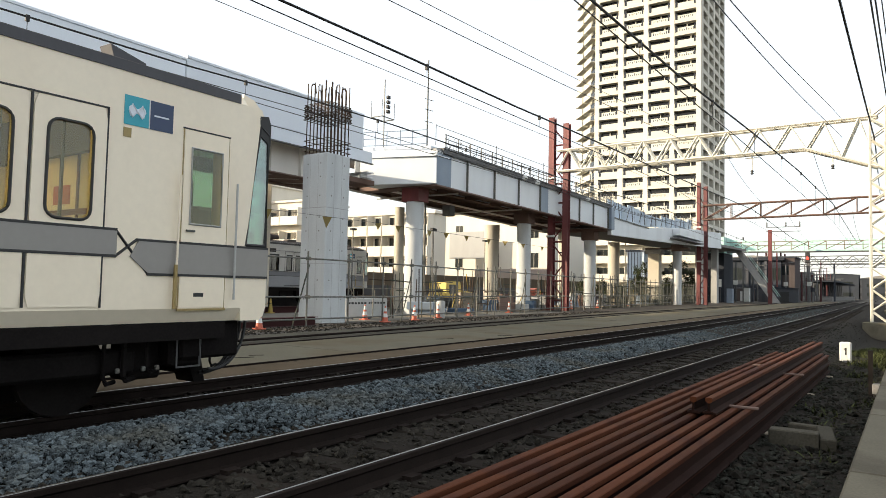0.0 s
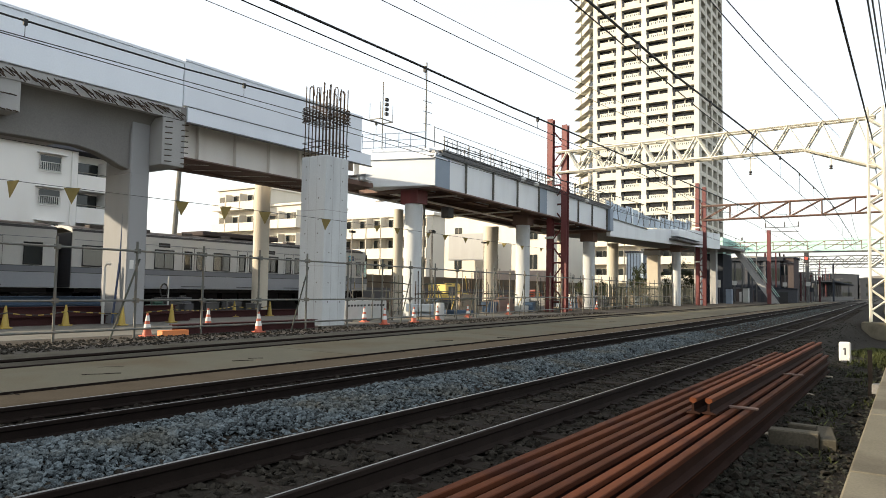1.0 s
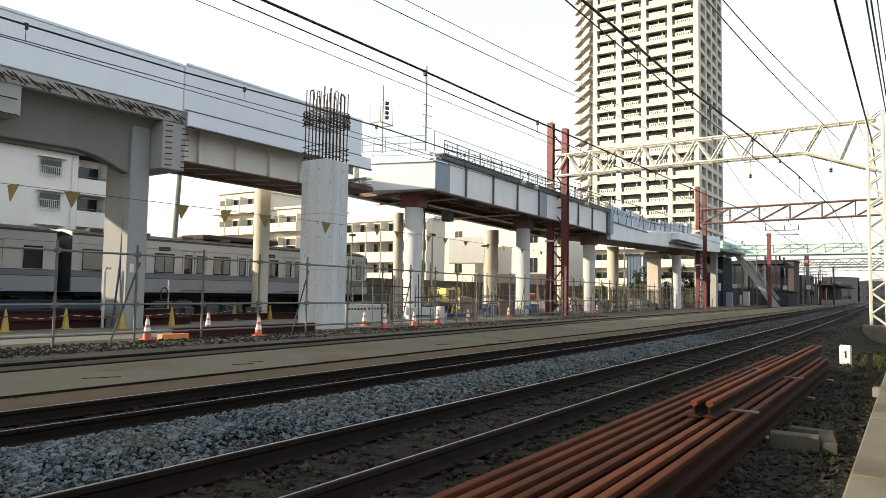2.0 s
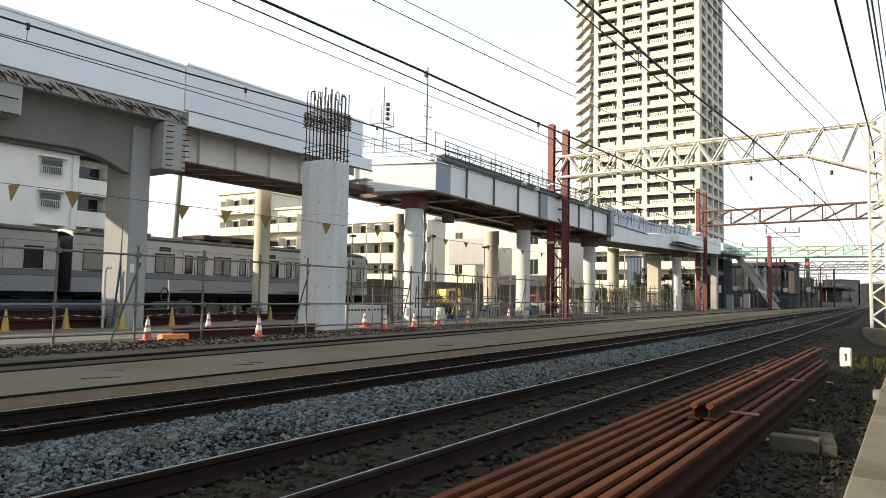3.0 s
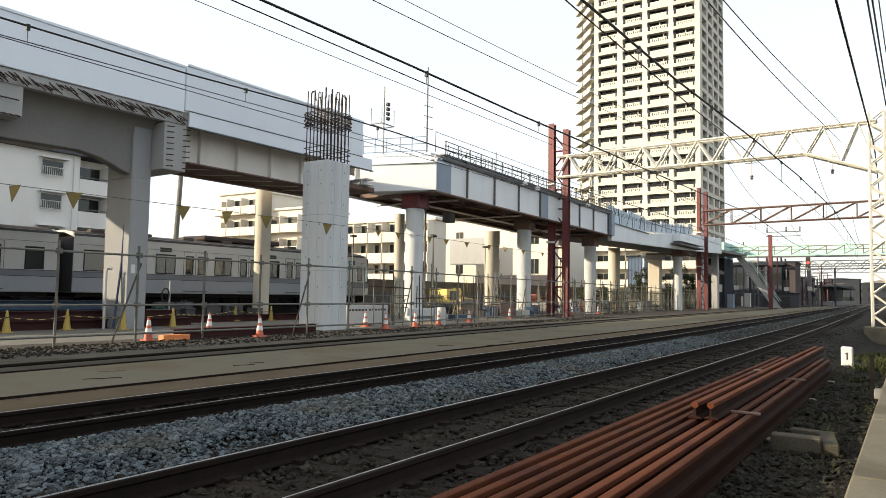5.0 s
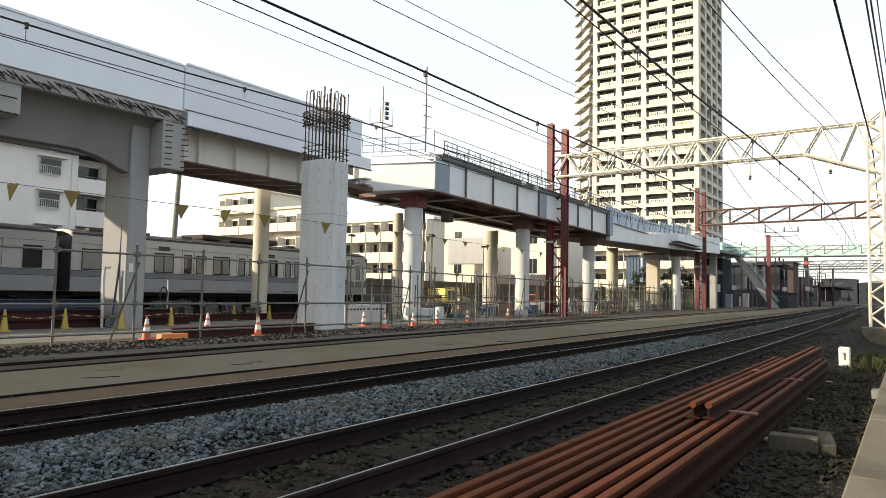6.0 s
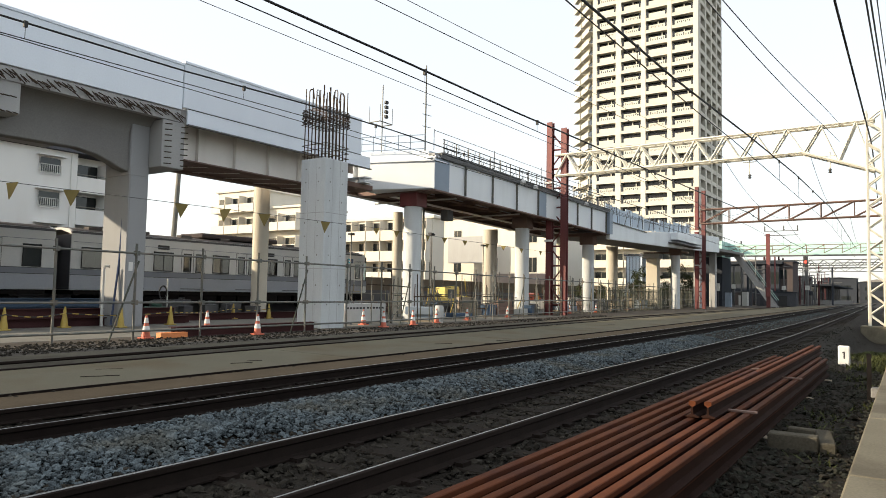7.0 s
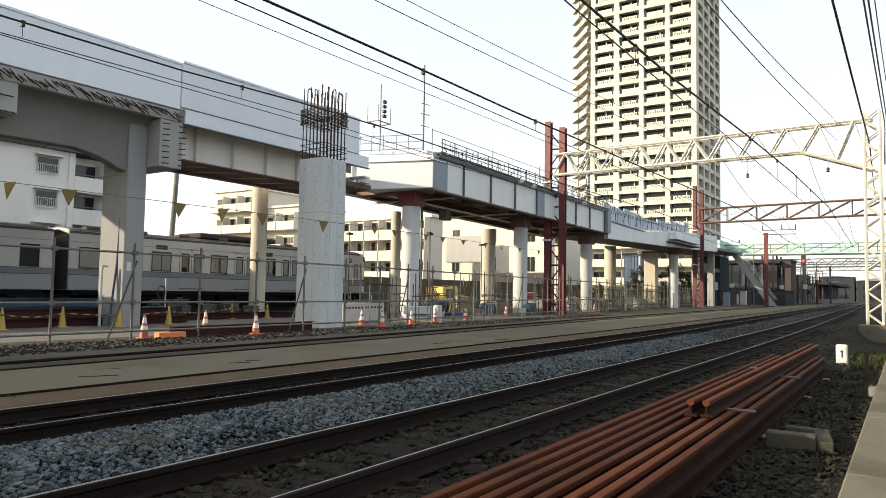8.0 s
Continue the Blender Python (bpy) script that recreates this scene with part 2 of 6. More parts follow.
class Shape:
    """Gathers vertices and faces for one mesh."""

    def __init__(self):
        self.v, self.f = [], []

    def box(self, x0, x1, y0, y1, z0, z1, m=None):
        b = len(self.v)
        for z in (z0, z1):
            for p in ((x0, y0), (x1, y0), (x1, y1), (x0, y1)):
                q = Vector((*p, z))
                self.v.append(tuple(m @ q) if m else tuple(q))
        for f in ((3, 2, 1, 0), (4, 5, 6, 7), (0, 1, 5, 4), (1, 2, 6, 5), (2, 3, 7, 6), (3, 0, 4, 7)):
            self.f.append(tuple(b + i for i in f))
        return self

    def prism(self, outline, a, b, axis="y"):
        """A closed outline swept straight: axis y takes (x, z), axis x takes (y, z), axis z takes (x, y)."""
        put = {"y": lambda p, s: (p[0], s, p[1]), "x": lambda p, s: (s, p[0], p[1]), "z": lambda p, s: (p[0], p[1], s)}[axis]
        k, n = len(self.v), len(outline)
        self.v += [put(p, a) for p in outline] + [put(p, b) for p in outline]
        for i in range(n):
            j = (i + 1) % n
            self.f.append((k + i, k + j, k + n + j, k + n + i))
        self.f += [tuple(k + i for i in reversed(range(n))), tuple(k + n + i for i in range(n))]
        return self

    def sweep(self, outline, path):
        """An (x, z) outline carried along points that run mainly along y."""
        k, n = len(self.v), len(outline)
        for px, py, pz in path:
            self.v += [(px + x, py, pz + z) for x, z in outline]
        for s in range(len(path) - 1):
            for i in range(n):
                j = (i + 1) % n
                self.f.append((k + s * n + i, k + s * n + j, k + s * n + n + j, k + s * n + n + i))
        e = k + (len(path) - 1) * n
        self.f += [tuple(k + i for i in reversed(range(n))), tuple(e + i for i in range(n))]
        return self

    def rod(self, a, b, r, sides=6, r2=None):
        a, b = Vector(a), Vector(b)
        q = (b - a).to_track_quat("Z", "Y")
        k = len(self.v)
        for p, rr in ((a, r), (b, r if r2 is None else r2)):
            for i in range(sides):
                t = 2 * math.pi * i / sides
                self.v.append(tuple(p + q @ Vector((rr * math.cos(t), rr * math.sin(t), 0))))
        for i in range(sides):
            j = (i + 1) % sides
            self.f.append((k + i, k + j, k + sides + j, k + sides + i))
        self.f += [tuple(k + i for i in reversed(range(sides))), tuple(k + sides + i for i in range(sides))]
        return self

    def line(self, pts, r, sides=5):
        """One unbroken tube through the points; a closed loop where the last point is the first."""
        pts = [Vector(p) for p in pts]
        loop = (pts[0] - pts[-1]).length < 1e-6
        if loop:
            pts = pts[:-1]
        n, k = len(pts), len(self.v)
        for i, p in enumerate(pts):
            a = pts[i - 1] if i or loop else p
            b = pts[(i + 1) % n] if i < n - 1 or loop else p
            w = ((p - a).normalized() + (b - p).normalized()).normalized()
            side = w.cross(Vector((0, 0, 1)) if abs(w.z) < 0.9 else Vector((1, 0, 0))).normalized()
            up = side.cross(w)
            for s in range(sides):
                t = 2 * math.pi * s / sides
                self.v.append(tuple(p + side * (r * math.cos(t)) + up * (r * math.sin(t))))
        for i in range(n if loop else n - 1):
            u, v = k + i * sides, k + (i + 1) % n * sides
            for s in range(sides):
                t = (s + 1) % sides
                self.f.append((u + s, u + t, v + t, v + s))
        if not loop:
            self.f += [tuple(k + s for s in reversed(range(sides))), tuple(k + (n - 1) * sides + s for s in range(sides))]
        return self

    def plate(self, x0, x1, outer, hole, r):
        """An upright plate in y and z with a round-cornered opening."""
        a, b, c, d = hole
        cy, cz, n = (a + b) / 2, (c + d) / 2, 0
        pts = rounded(hole, r)
        k, n = len(self.v), len(pts)
        hy, hz = (outer[1] - outer[0]) / 2, (outer[3] - outer[2]) / 2
        oy, oz = (outer[0] + outer[1]) / 2, (outer[2] + outer[3]) / 2
        rim = []
        for y, z in pts:
            u, v = (y - cy) / ((b - a) / 2), (z - cz) / ((d - c) / 2)
            f = 1 / max(abs(u), abs(v))
            rim.append((oy + u * f * hy, oz + v * f * hz))
        for x in (x0, x1):
            self.v += [(x, *p) for p in pts] + [(x, *p) for p in rim]
        for i in range(n):
            j = (i + 1) % n
            self.f += [(k + i, k + j, k + n + j, k + n + i), (k + 2 * n + i, k + 3 * n + i, k + 3 * n + j, k + 2 * n + j),
                       (k + n + i, k + n + j, k + 3 * n + j, k + 3 * n + i), (k + i, k + 2 * n + i, k + 2 * n + j, k + j)]
        return self

    def ring(self, x0, x1, outer, hole):
        """An upright plate in y and z with an opening: outer and hole are (y0, y1, z0, z1)."""
        k = len(self.v)
        for x in (x0, x1):
            for a, b, c, d in (outer, hole):
                self.v += [(x, a, c), (x, b, c), (x, b, d), (x, a, d)]
        for i in range(4):
            j = (i + 1) % 4
            self.f += [(k + i, k + 4 + i, k + 4 + j, k + j), (k + 8 + i, k + 8 + j, k + 12 + j, k + 12 + i), (k + i, k + j, k + 8 + j, k + 8 + i),
                       (k + 4 + i, k + 12 + i, k + 12 + j, k + 4 + j)]
        return self

    def turn(self, profile, cx, cy, sides=16):
        """A solid of revolution about an upright axis: profile of (radius, z) from bottom to top."""
        k = len(self.v)
        for r, z in profile:
            for i in range(sides):
                t = 2 * math.pi * i / sides
                self.v.append((cx + r * math.cos(t), cy + r * math.sin(t), z))
        for s in range(len(profile) - 1):
            for i in range(sides):
                j = (i + 1) % sides
                self.f.append((k + s * sides + i, k + s * sides + j, k + (s + 1) * sides + j, k + (s + 1) * sides + i))
        e = k + (len(profile) - 1) * sides
        self.f += [tuple(k + i for i in reversed(range(sides))), tuple(e + i for i in range(sides))]
        return self

    def mesh(self, name, material, bevel=0.0, smooth=False):
        me = bpy.data.meshes.new(name)
        me.from_pydata(self.v, [], self.f)
        if bevel:
            bm = bmesh.new()
            bm.from_mesh(me)
            sharp = [e for e in bm.edges if len(e.link_faces) == 2 and e.calc_face_angle() > 0.6]
            bmesh.ops.bevel(bm, geom=sharp, offset=bevel, segments=1, affect="EDGES", clamp_overlap=True)
            bm.to_mesh(me)
            bm.free()
        if smooth:
            me.polygons.foreach_set("use_smooth", [True] * len(me.polygons))
            me.set_sharp_from_angle(angle=radians(40))
        me.materials.append(material)
        return me


def part(name, shape, material, parent=None, label="", bevel=0.0, smooth=False):
    """One mesh object, under a thing or a part."""
    ob = new(name, shape.mesh(name, material, bevel, smooth) if isinstance(shape, Shape) else shape)
    ob.parent = parent
    return tagged(ob, label)


def thing(name, label, category, group="", at=(0, 0, 0), kind=""):
    ob = new(name)
    ob.location = at
    ob.empty_display_size = 0.2
    return tagged(ob, label, category, group, kind)


def B(*a):
    return Shape().box(*a)


def bend(y):
    """The tracks swing gently to the left in the distance."""
    return -0.024 * 6 * math.log1p(math.exp(min((y - 24) / 6, 50)))


def bend3(y):
    return bend(y) - 0.04 * min(max(y - 4, 0), 30)


# ---- ground and tracks ----
T1, T2, T3 = -3.473, -7.48, -11.98
Z1, Z2, Z3 = 0.0, -0.18, -0.15


def ground_height(x, y):
    """Cross-section of the ground, from the platform side across the tracks to the site."""
    xs = (-60, -14.4, -13.6, -11.2, -8.9, -8.5, -6.5, -6.2, -5.5, -4.9, -4.55, -2.35, -1.3, -0.2, 6, 60)
    zs = (-0.26, -0.26, -0.22, -0.24, -0.27, -0.36, -0.36, -0.30, -0.06, -0.08, -0.175, -0.175, -0.34, -0.36, -0.36, -0.3)
    z = float(np.interp(x - (bend(y) if x < -1.5 else 0), xs, zs))
    if x > -2.4:  # the bank beside the track falls away further on
        z -= 0.75 * min(1, max(0, (y - 20) / 14)) * min(1, (x + 2.4) / 0.8)
    return z


def build_ground():
    xs = list(np.arange(-15, 1.01, 0.25)) + [3, 8, 20, 60, 200, 700, 3000]
    xs = [-3000, -700, -250, -120, -70, -45, -30, -24, -20, -17] + xs
    ys = [-3000, -600, -150, -60, -25, -10, -5] + list(np.arange(-2, 30.1, 0.5)) + [35, 42, 52, 65, 82, 105, 140, 200, 320, 700, 3000]
    v = []
    for y in ys:
        for x in xs:
            z = ground_height(x, y) if -70 < x < 70 and -200 < y < 400 else -0.3
            if -14 < x < -0.3 and -3 < y < 60:
                z += 0.035 * (noise.noise((x * 1.7, y * 1.3, 0)) + 0.6 * noise.noise((x * 5, y * 4, 3)))
            v.append((x, y, z))
    n = len(xs)
    me = bpy.data.meshes.new("ground")
    me.from_pydata(v, [], [(j * n + i, j * n + i + 1, (j + 1) * n + i + 1, (j + 1) * n + i) for j in range(len(ys) - 1) for i in range(n - 1)])
    for m in (M_earth, M_site, M_far):
        me.materials.append(m)
    for p in me.polygons:
        c = p.center
        p.material_index = 2 if abs(c.x) > 70 or abs(c.y) > 160 else (1 if c.x < -13.4 else 0)
        p.use_smooth = True
    tagged(new("ground", me), "bare brown railway ground spread with ballast", "ground", kind="structure")


RAIL = [(-0.0635, 0), (0.0635, 0), (0.0635, 0.012), (0.012, 0.03), (0.008, 0.10), (0.0325, 0.118), (0.0325, 0.148), (0.026, 0.153),
        (-0.026, 0.153), (-0.0325, 0.148), (-0.0325, 0.118), (-0.008, 0.10), (-0.012, 0.03), (-0.0635, 0.012)]


def build_track(cx, top, label, curve, worn=True):
    track = thing("railway_track", label, "railway track", "railway tracks")
    ys = [-12, -6, 0, 4, 8, 12, 16, 20, 24, 28, 32, 38, 45, 55, 70, 90, 115, 145, 190, 250]
    for side in (-0.533, 0.533):
        path = [(cx + side + curve(y), y, top - 0.153) for y in ys]
        rail = part("rail", Shape().sweep(RAIL, path), M_rail, track)
        if worn:
            w = 0.011 if side < 0 else 0.006  # the band worn by wheels, cut narrower on near rails to weaken their glint
            part("running_surface", Shape().sweep([(-w, 0.1525), (w, 0.1525), (w - 0.001, 0.1555), (0.001 - w, 0.1555)], path), M_rail_top, rail,
                 "polished steel running surface")
    wood = B(-1.05, 1.05, -0.11, 0.11, -0.16, 0).mesh("sleeper", M_sleeper, 0.012)
    clip = B(-0.04, 0.04, -0.06, 0.06, 0, 0.03).mesh("rail_clip", M_rail)
    y = -6.0
    while y < 75:
        s = part("sleeper", wood, None, track)
        s.location = (cx + curve(y), y, top - 0.157)
        if 1 < y < 14:
            for d in (-0.633, -0.433, 0.433, 0.633):
                part("rail_clip", clip, None, s).location.x = d
        y += 0.66
    return track


def build_slab():
    """The paved strip between the tracks, laid in bays."""
    strip = tagged(new("paved_strip"), "grey concrete paved strip between the tracks", "pavement", kind="structure")
    edges = [-12, -4, 3.4, 10.6, 18, 26, 35, 46, 60, 80, 110, 150]
    for a, b in zip(edges, edges[1:]):
        s = Shape()
        def near(y):
            return -8.95 + bend(y)
        def far(y):
            return -11.38 + bend3(y)
        for y0, y1 in ((a + 0.012, b - 0.012),):
            k = len(s.v)
            for y in (y0, y1):
                s.v += [(near(y), y, -0.40), (near(y), y, -0.19), (far(y), y, -0.17), (far(y), y, -0.40)]
            s.f += [(k + 0, k + 1, k + 5, k + 4), (k + 1, k + 2, k + 6, k + 5), (k + 2, k + 3, k + 7, k + 6), (k, k + 4, k + 7, k + 3),
                    (k + 3, k + 2, k + 1, k), (k + 4, k + 5, k + 6, k + 7)]
        part("slab", s, M_slab, strip, bevel=0.01)
    rs = random.Random(17)
    for i in range(9):  # short open cracks in the paving
        y = rs.uniform(3, 30)
        x = rs.uniform(-11.1, -9.2) + bend(y)
        pts = [(x + 0.05 * k + rs.uniform(-0.02, 0.02), y + 0.12 * k, -0.181) for k in range(rs.randint(3, 6))]
        part("crack", Shape().line(pts, 0.008, 4), M_rail, strip, "dark open crack")
    # dark strip painting the joint's shadow gap, and timber edging along the near side
    part("joint", Shape().sweep([(-0.012, -0.1), (0.012, -0.1), (0.012, 0.036), (-0.012, 0.036)], [(-8.93 + bend(y), y, -0.19) for y in edges]), M_rail, strip, "dark strip drawn as the shadow gap of the joint")
    part("edging", Shape().sweep([(-0.05, -0.2), (0.76, -0.2), (0.76, -0.03), (0.6, 0.0), (-0.05, 0.006)], [(-8.86 + bend(y), y, -0.19) for y in edges]), M_edging, strip, "rust-stained edge strip along the rail")
    ys = [-12, -4, 4, 8, 12, 16, 20, 24, 28, 32, 38, 45, 55, 70, 90]
    for a, b in ((-0.46, 0.46), (-2.3, -0.6)):  # earth and old paving between and beside the disused rails
        part("infill", Shape().sweep([(a, -0.2), (b, -0.2), (b, 0.0), ((a + b) / 2, 0.012), (a, -0.02 if a > -1 else -0.09)], [(T3 + bend3(y), y, Z3 - 0.028) for y in ys]), M_infill, strip, "dirt-filled old track bed")
    # platform-like concrete kerb slab on the camera's side
    pad = tagged(new("site_pavement"), "grey concrete paving of the building site", "pavement", kind="structure")
    for x in (-28.0, -24.6, -21.2):
        for y in np.arange(-4, 40, 4.4):
            part("slab", B(x + 0.01, x + 3.39, y + 0.01, y + 4.39, -0.4, -0.25), M_pad, pad, bevel=0.008)
    plat = tagged(new("concrete_platform"), "weathered concrete slab beside the track, lit by low sun", "platform", kind="structure")
    y = -4.0
    while y < 26:
        part("slab", B(-0.27, 4.0, y + 0.006, y + 1.994, -0.5, 0.3), M_plat, plat, bevel=0.012)
        y += 2.0


def stones(name, label, material, spots, size, seed):
    """Scatters rough six- to twelve-sided stones, joined into one mesh. spots: array of x, y, z."""
    rs = np.random.RandomState(seed)
    base = np.array([(0, 0, 1), (0.9, 0, 0.35), (0.28, 0.85, 0.4), (-0.72, 0.52, 0.3), (-0.7, -0.55, 0.4), (0.3, -0.85, 0.3),
                     (0.7, 0.5, -0.5), (-0.3, 0.8, -0.5), (-0.85, 0, -0.5), (-0.25, -0.85, -0.4), (0.7, -0.5, -0.5)])
    tri = np.array([(0, 1, 2), (0, 2, 3), (0, 3, 4), (0, 4, 5), (0, 5, 1), (1, 6, 2), (2, 6, 7), (2, 7, 3), (3, 7, 8), (3, 8, 4), (4, 8, 9),
                    (4, 9, 5), (5, 9, 10), (5, 10, 1), (1, 10, 6)])
    n = len(spots)
    s = size * rs.uniform(0.55, 1.35, (n, 1, 1)) * rs.uniform(0.55, 1.3, (n, 1, 3)) * np.array((1.15, 1.0, 0.75))
    jig = base[None] + rs.normal(0, 0.16, (n, 11, 3))
    a = rs.uniform(0, 6.28, n)
    c, d = np.cos(a)[:, None], np.sin(a)[:, None]
    b = rs.uniform(-0.9, 0.9, n)
    e, g = np.cos(b)[:, None], np.sin(b)[:, None]
    p = jig * s
    p = np.stack([p[..., 0], p[..., 1] * e - p[..., 2] * g, p[..., 1] * g + p[..., 2] * e], -1)
    p = np.stack([p[..., 0] * c - p[..., 1] * d, p[..., 0] * d + p[..., 1] * c, p[..., 2]], -1) + spots[:, None, :]
    f = (tri[None] + 11 * np.arange(n)[:, None, None]).reshape(-1, 3)
    me = bpy.data.meshes.new(name)
    me.from_pydata(p.reshape(-1, 3).tolist(), [], f.tolist())
    me.materials.append(material)
    return tagged(new(name, me), label, "ballast", kind="stuff")


def build_ballast():
    rs = np.random.RandomState(5)

    def bed(count, x0, x1, y0, y1, lift):
        y = y0 + (y1 - y0) * rs.uniform(0, 1, count) ** 1.8
        x = rs.uniform(x0, x1, count)
        return np.array([(a + bend(b), b, ground_height(a + bend(b), b) + lift + rs.uniform(-0.012, 0.018)) for a, b in zip(x, y)])
    stones("ballast", "fresh blue-grey crushed stone ballast heaped between tracks", M_stone,
           np.concatenate([bed(38000, -6.3, -4.55, 1.0, 22, 0.01), bed(2000, -6.35, -4.55, -6.0, 1.0, 0.01), bed(5000, -6.3, -4.6, 14, 70, 0.0)]), 0.0235, 1)
    stones("stained_ballast", "rust-stained dark ballast between the rails", M_stone_dark,
           np.concatenate([bed(6500, -4.6, -2.3, 1.0, 22, 0.005), bed(2500, -2.6, -0.3, 2.0, 14, 0.0), bed(3500, -8.9, -6.4, 1.5, 30, 0.0), bed(260, -9.0, -8.84, 2, 26, 0.07),
                           bed(5500, -16.9, -14.6, 4.0, 45, 0.0)]), 0.032, 2)
    stones("loose_gravel", "dull loose gravel beside the rail pile", M_gravel, np.concatenate([bed(5500, -1.7, -0.3, 2.5, 20, 0.0), bed(1500, -2.6, -1.3, 14, 40, 0.0)]), 0.026, 3)


def build_rail_pile():
    web = [RAIL[i] for i in (3, 4, 11, 12)]
    foot = RAIL[:4] + RAIL[12:]
    head = [RAIL[4]] + RAIL[5:11] + [RAIL[11]]

    def lay(x, z, y0, y1, label):
        ob = thing("stacked_rail", label, "rail", "stacked spare rails", (x, y0, z))
        # Rust coloured by light: sunlit orange on heads, shade on webs and feet.
        for name, out, m in (("foot", foot, M_rust_shaded), ("web", web, M_rust_shaded), ("head", head, M_rust)):
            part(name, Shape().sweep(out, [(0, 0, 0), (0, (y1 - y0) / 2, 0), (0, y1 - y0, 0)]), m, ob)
        return ob
    rs = random.Random(3)
    for i in range(8):
        for z, under in ((-0.158, False), (-0.318, True)):
            x = -2.27 + i * 0.127
            lay(x + rs.uniform(-0.008, 0.008), z + rs.uniform(0, 0.003), -2.2 + rs.uniform(-0.3, 0.3), 15.4 + rs.uniform(-0.5, 0.5), "rust-orange spare rail lying in a stacked pile")
    for x in (-1.75, -1.615):
        lay(x, 0.004, 6.95 + (x + 1.7) * 0.3, 16.9, "rust-orange spare rail on top of the pile")
    for y in (1.0, 4.6, 8.2, 11.8, 14.6):
        ob = part("timber_bearer", B(-0.62, 0.62, -0.06, 0.06, -0.06, 0.0), M_wood, bevel=0.008)
        ob.location = (-1.83, y, -0.32)
        tagged(ob, "grey timber bearer under the rail pile", "timber", "timber bearers")
    for x, y, s in ((-1.46, 7.6, 0.22), (-1.47, 11.2, 0.22), (-1.95, 12.2, 0.2)):
        ob = part("timber_spacer", B(-s, s * 0.8, -0.03, 0.03, 0, 0.022), M_brown_steel, bevel=0.004)
        ob.location = (x, y, -0.0035)
        tagged(ob, "small grey timber spacer on the rails", "timber", "timber spacers")


# ---- viaduct ----
def build_viaduct():
    X = -21.5
    via = thing("concrete_viaduct", "grey concrete railway viaduct under construction with pale parapet panels", "viaduct")
    # parapet panels
    for y0, y1, lift in ((-60, -26, 0), (-26, -4, 0), (-4, 15.12, 0.0), (15.16, 24.9, 0.1)):
        panel = part("parapet_panel", B(X - 0.25, X, y0, y1, 7.46 + lift, 9.08 + lift), M_panel, via, "pale blue-grey parapet panel", bevel=0.02)
        part("coping", B(X - 0.3, X + 0.03, y0, y1, 9.08 + lift, 9.16 + lift), M_panel, panel)
    # deck slab, edge beams and soffit
    part("deck", B(X - 9.5, X - 0.06, -60, 15.1, 7.05, 7.44), M_conc, via)
    part("far_parapet", B(X - 9.5, X - 9.25, -60, 15.1, 7.46, 9.0), M_panel, via)
    out = [(-60, 7.05), (14.39, 7.05), (14.39, 5.08), (13.69, 5.08), (13.35, 5.17), (13.05, 5.31), (12.55, 5.49), (11.87, 5.60), (9.7, 5.57), (2.1, 5.6), (1.0, 5.3),
           (0.2, 5.08), (-0.7, 5.08), (-1.5, 5.3), (-2.6, 5.66), (-12.6, 5.66), (-13.9, 5.25), (-16, 5.25), (-17.2, 5.66), (-60, 5.66)]
    # Darker concrete than the piers: shade below the deck put into the colour.
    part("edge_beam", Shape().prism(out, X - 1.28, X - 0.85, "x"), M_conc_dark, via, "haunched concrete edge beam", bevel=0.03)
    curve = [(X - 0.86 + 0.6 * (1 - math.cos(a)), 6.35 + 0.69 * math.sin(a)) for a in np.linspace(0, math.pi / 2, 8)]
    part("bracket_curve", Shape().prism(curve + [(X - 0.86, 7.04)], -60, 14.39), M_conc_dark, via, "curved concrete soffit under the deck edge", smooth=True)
    for y in (13.7, -0.6, -15.2, -30):
        for x in (X - 2.3,):
            part("pier", B(x, x + 1.55, y, y + 0.72, -0.6, 5.5), M_pier, via, "grey concrete pier", bevel=0.04)
    # end block and cut stubs with projecting bars
    part("pier_head", B(X - 2.095, X - 0.744, 13.685, 14.385, 4.95, 7.03), M_pier, via, "grey pier head", bevel=0.03)
    end = part("end_block", B(X - 2.09, X - 0.05, 14.4, 15.3, 5.32, 7.0), M_conc, via, "rough-cut concrete end block", bevel=0.02)
    stub = part("beam_stub", B(X - 1.2, X - 0.1, 8.2, 9.75, 6.1, 7.15), M_conc, via, "rough-cut concrete beam stub", bevel=0.02)
    bars = Shape()
    rs = random.Random(8)
    y = -10.0
    while y < 15.0:
        z = 7.4 - rs.random() ** 1.5 * 0.16
        bars.rod((X - 0.1, y, z), (X + rs.uniform(0.08, 0.2), y + rs.uniform(0.08, 0.28), z - rs.uniform(0.16, 0.32)), 0.017, 4)
        y += rs.uniform(0.05, 0.1)
    part("projecting_bar", bars, M_rebar, via, "row of projecting reinforcement bars")
    part("cut_edge", B(X - 0.3, X - 0.055, -60, 15.1, 7.02, 7.40), M_conc, via, "chipped slab edge")
    for i in range(8):
        for yy in (14.5, 15.15):
            part("projecting_bar", Shape().rod((X - 0.06, yy, 5.45 + i * 0.2), (X + 0.16, yy + 0.14, 5.43 + i * 0.2), 0.018, 4), M_rebar, end)
        part("projecting_bar", Shape().rod((X - 0.11, 8.3 + i * 0.18, 6.14), (X + 0.14, 8.34 + i * 0.18, 6.06), 0.018, 4), M_rebar, stub)
        part("projecting_bar", Shape().rod((X - 0.11, 8.25 + i * 0.2 - 0.03 * i, 6.6), (X + 0.16, 8.33 + i * 0.17, 6.52), 0.018, 4), M_rebar, stub)
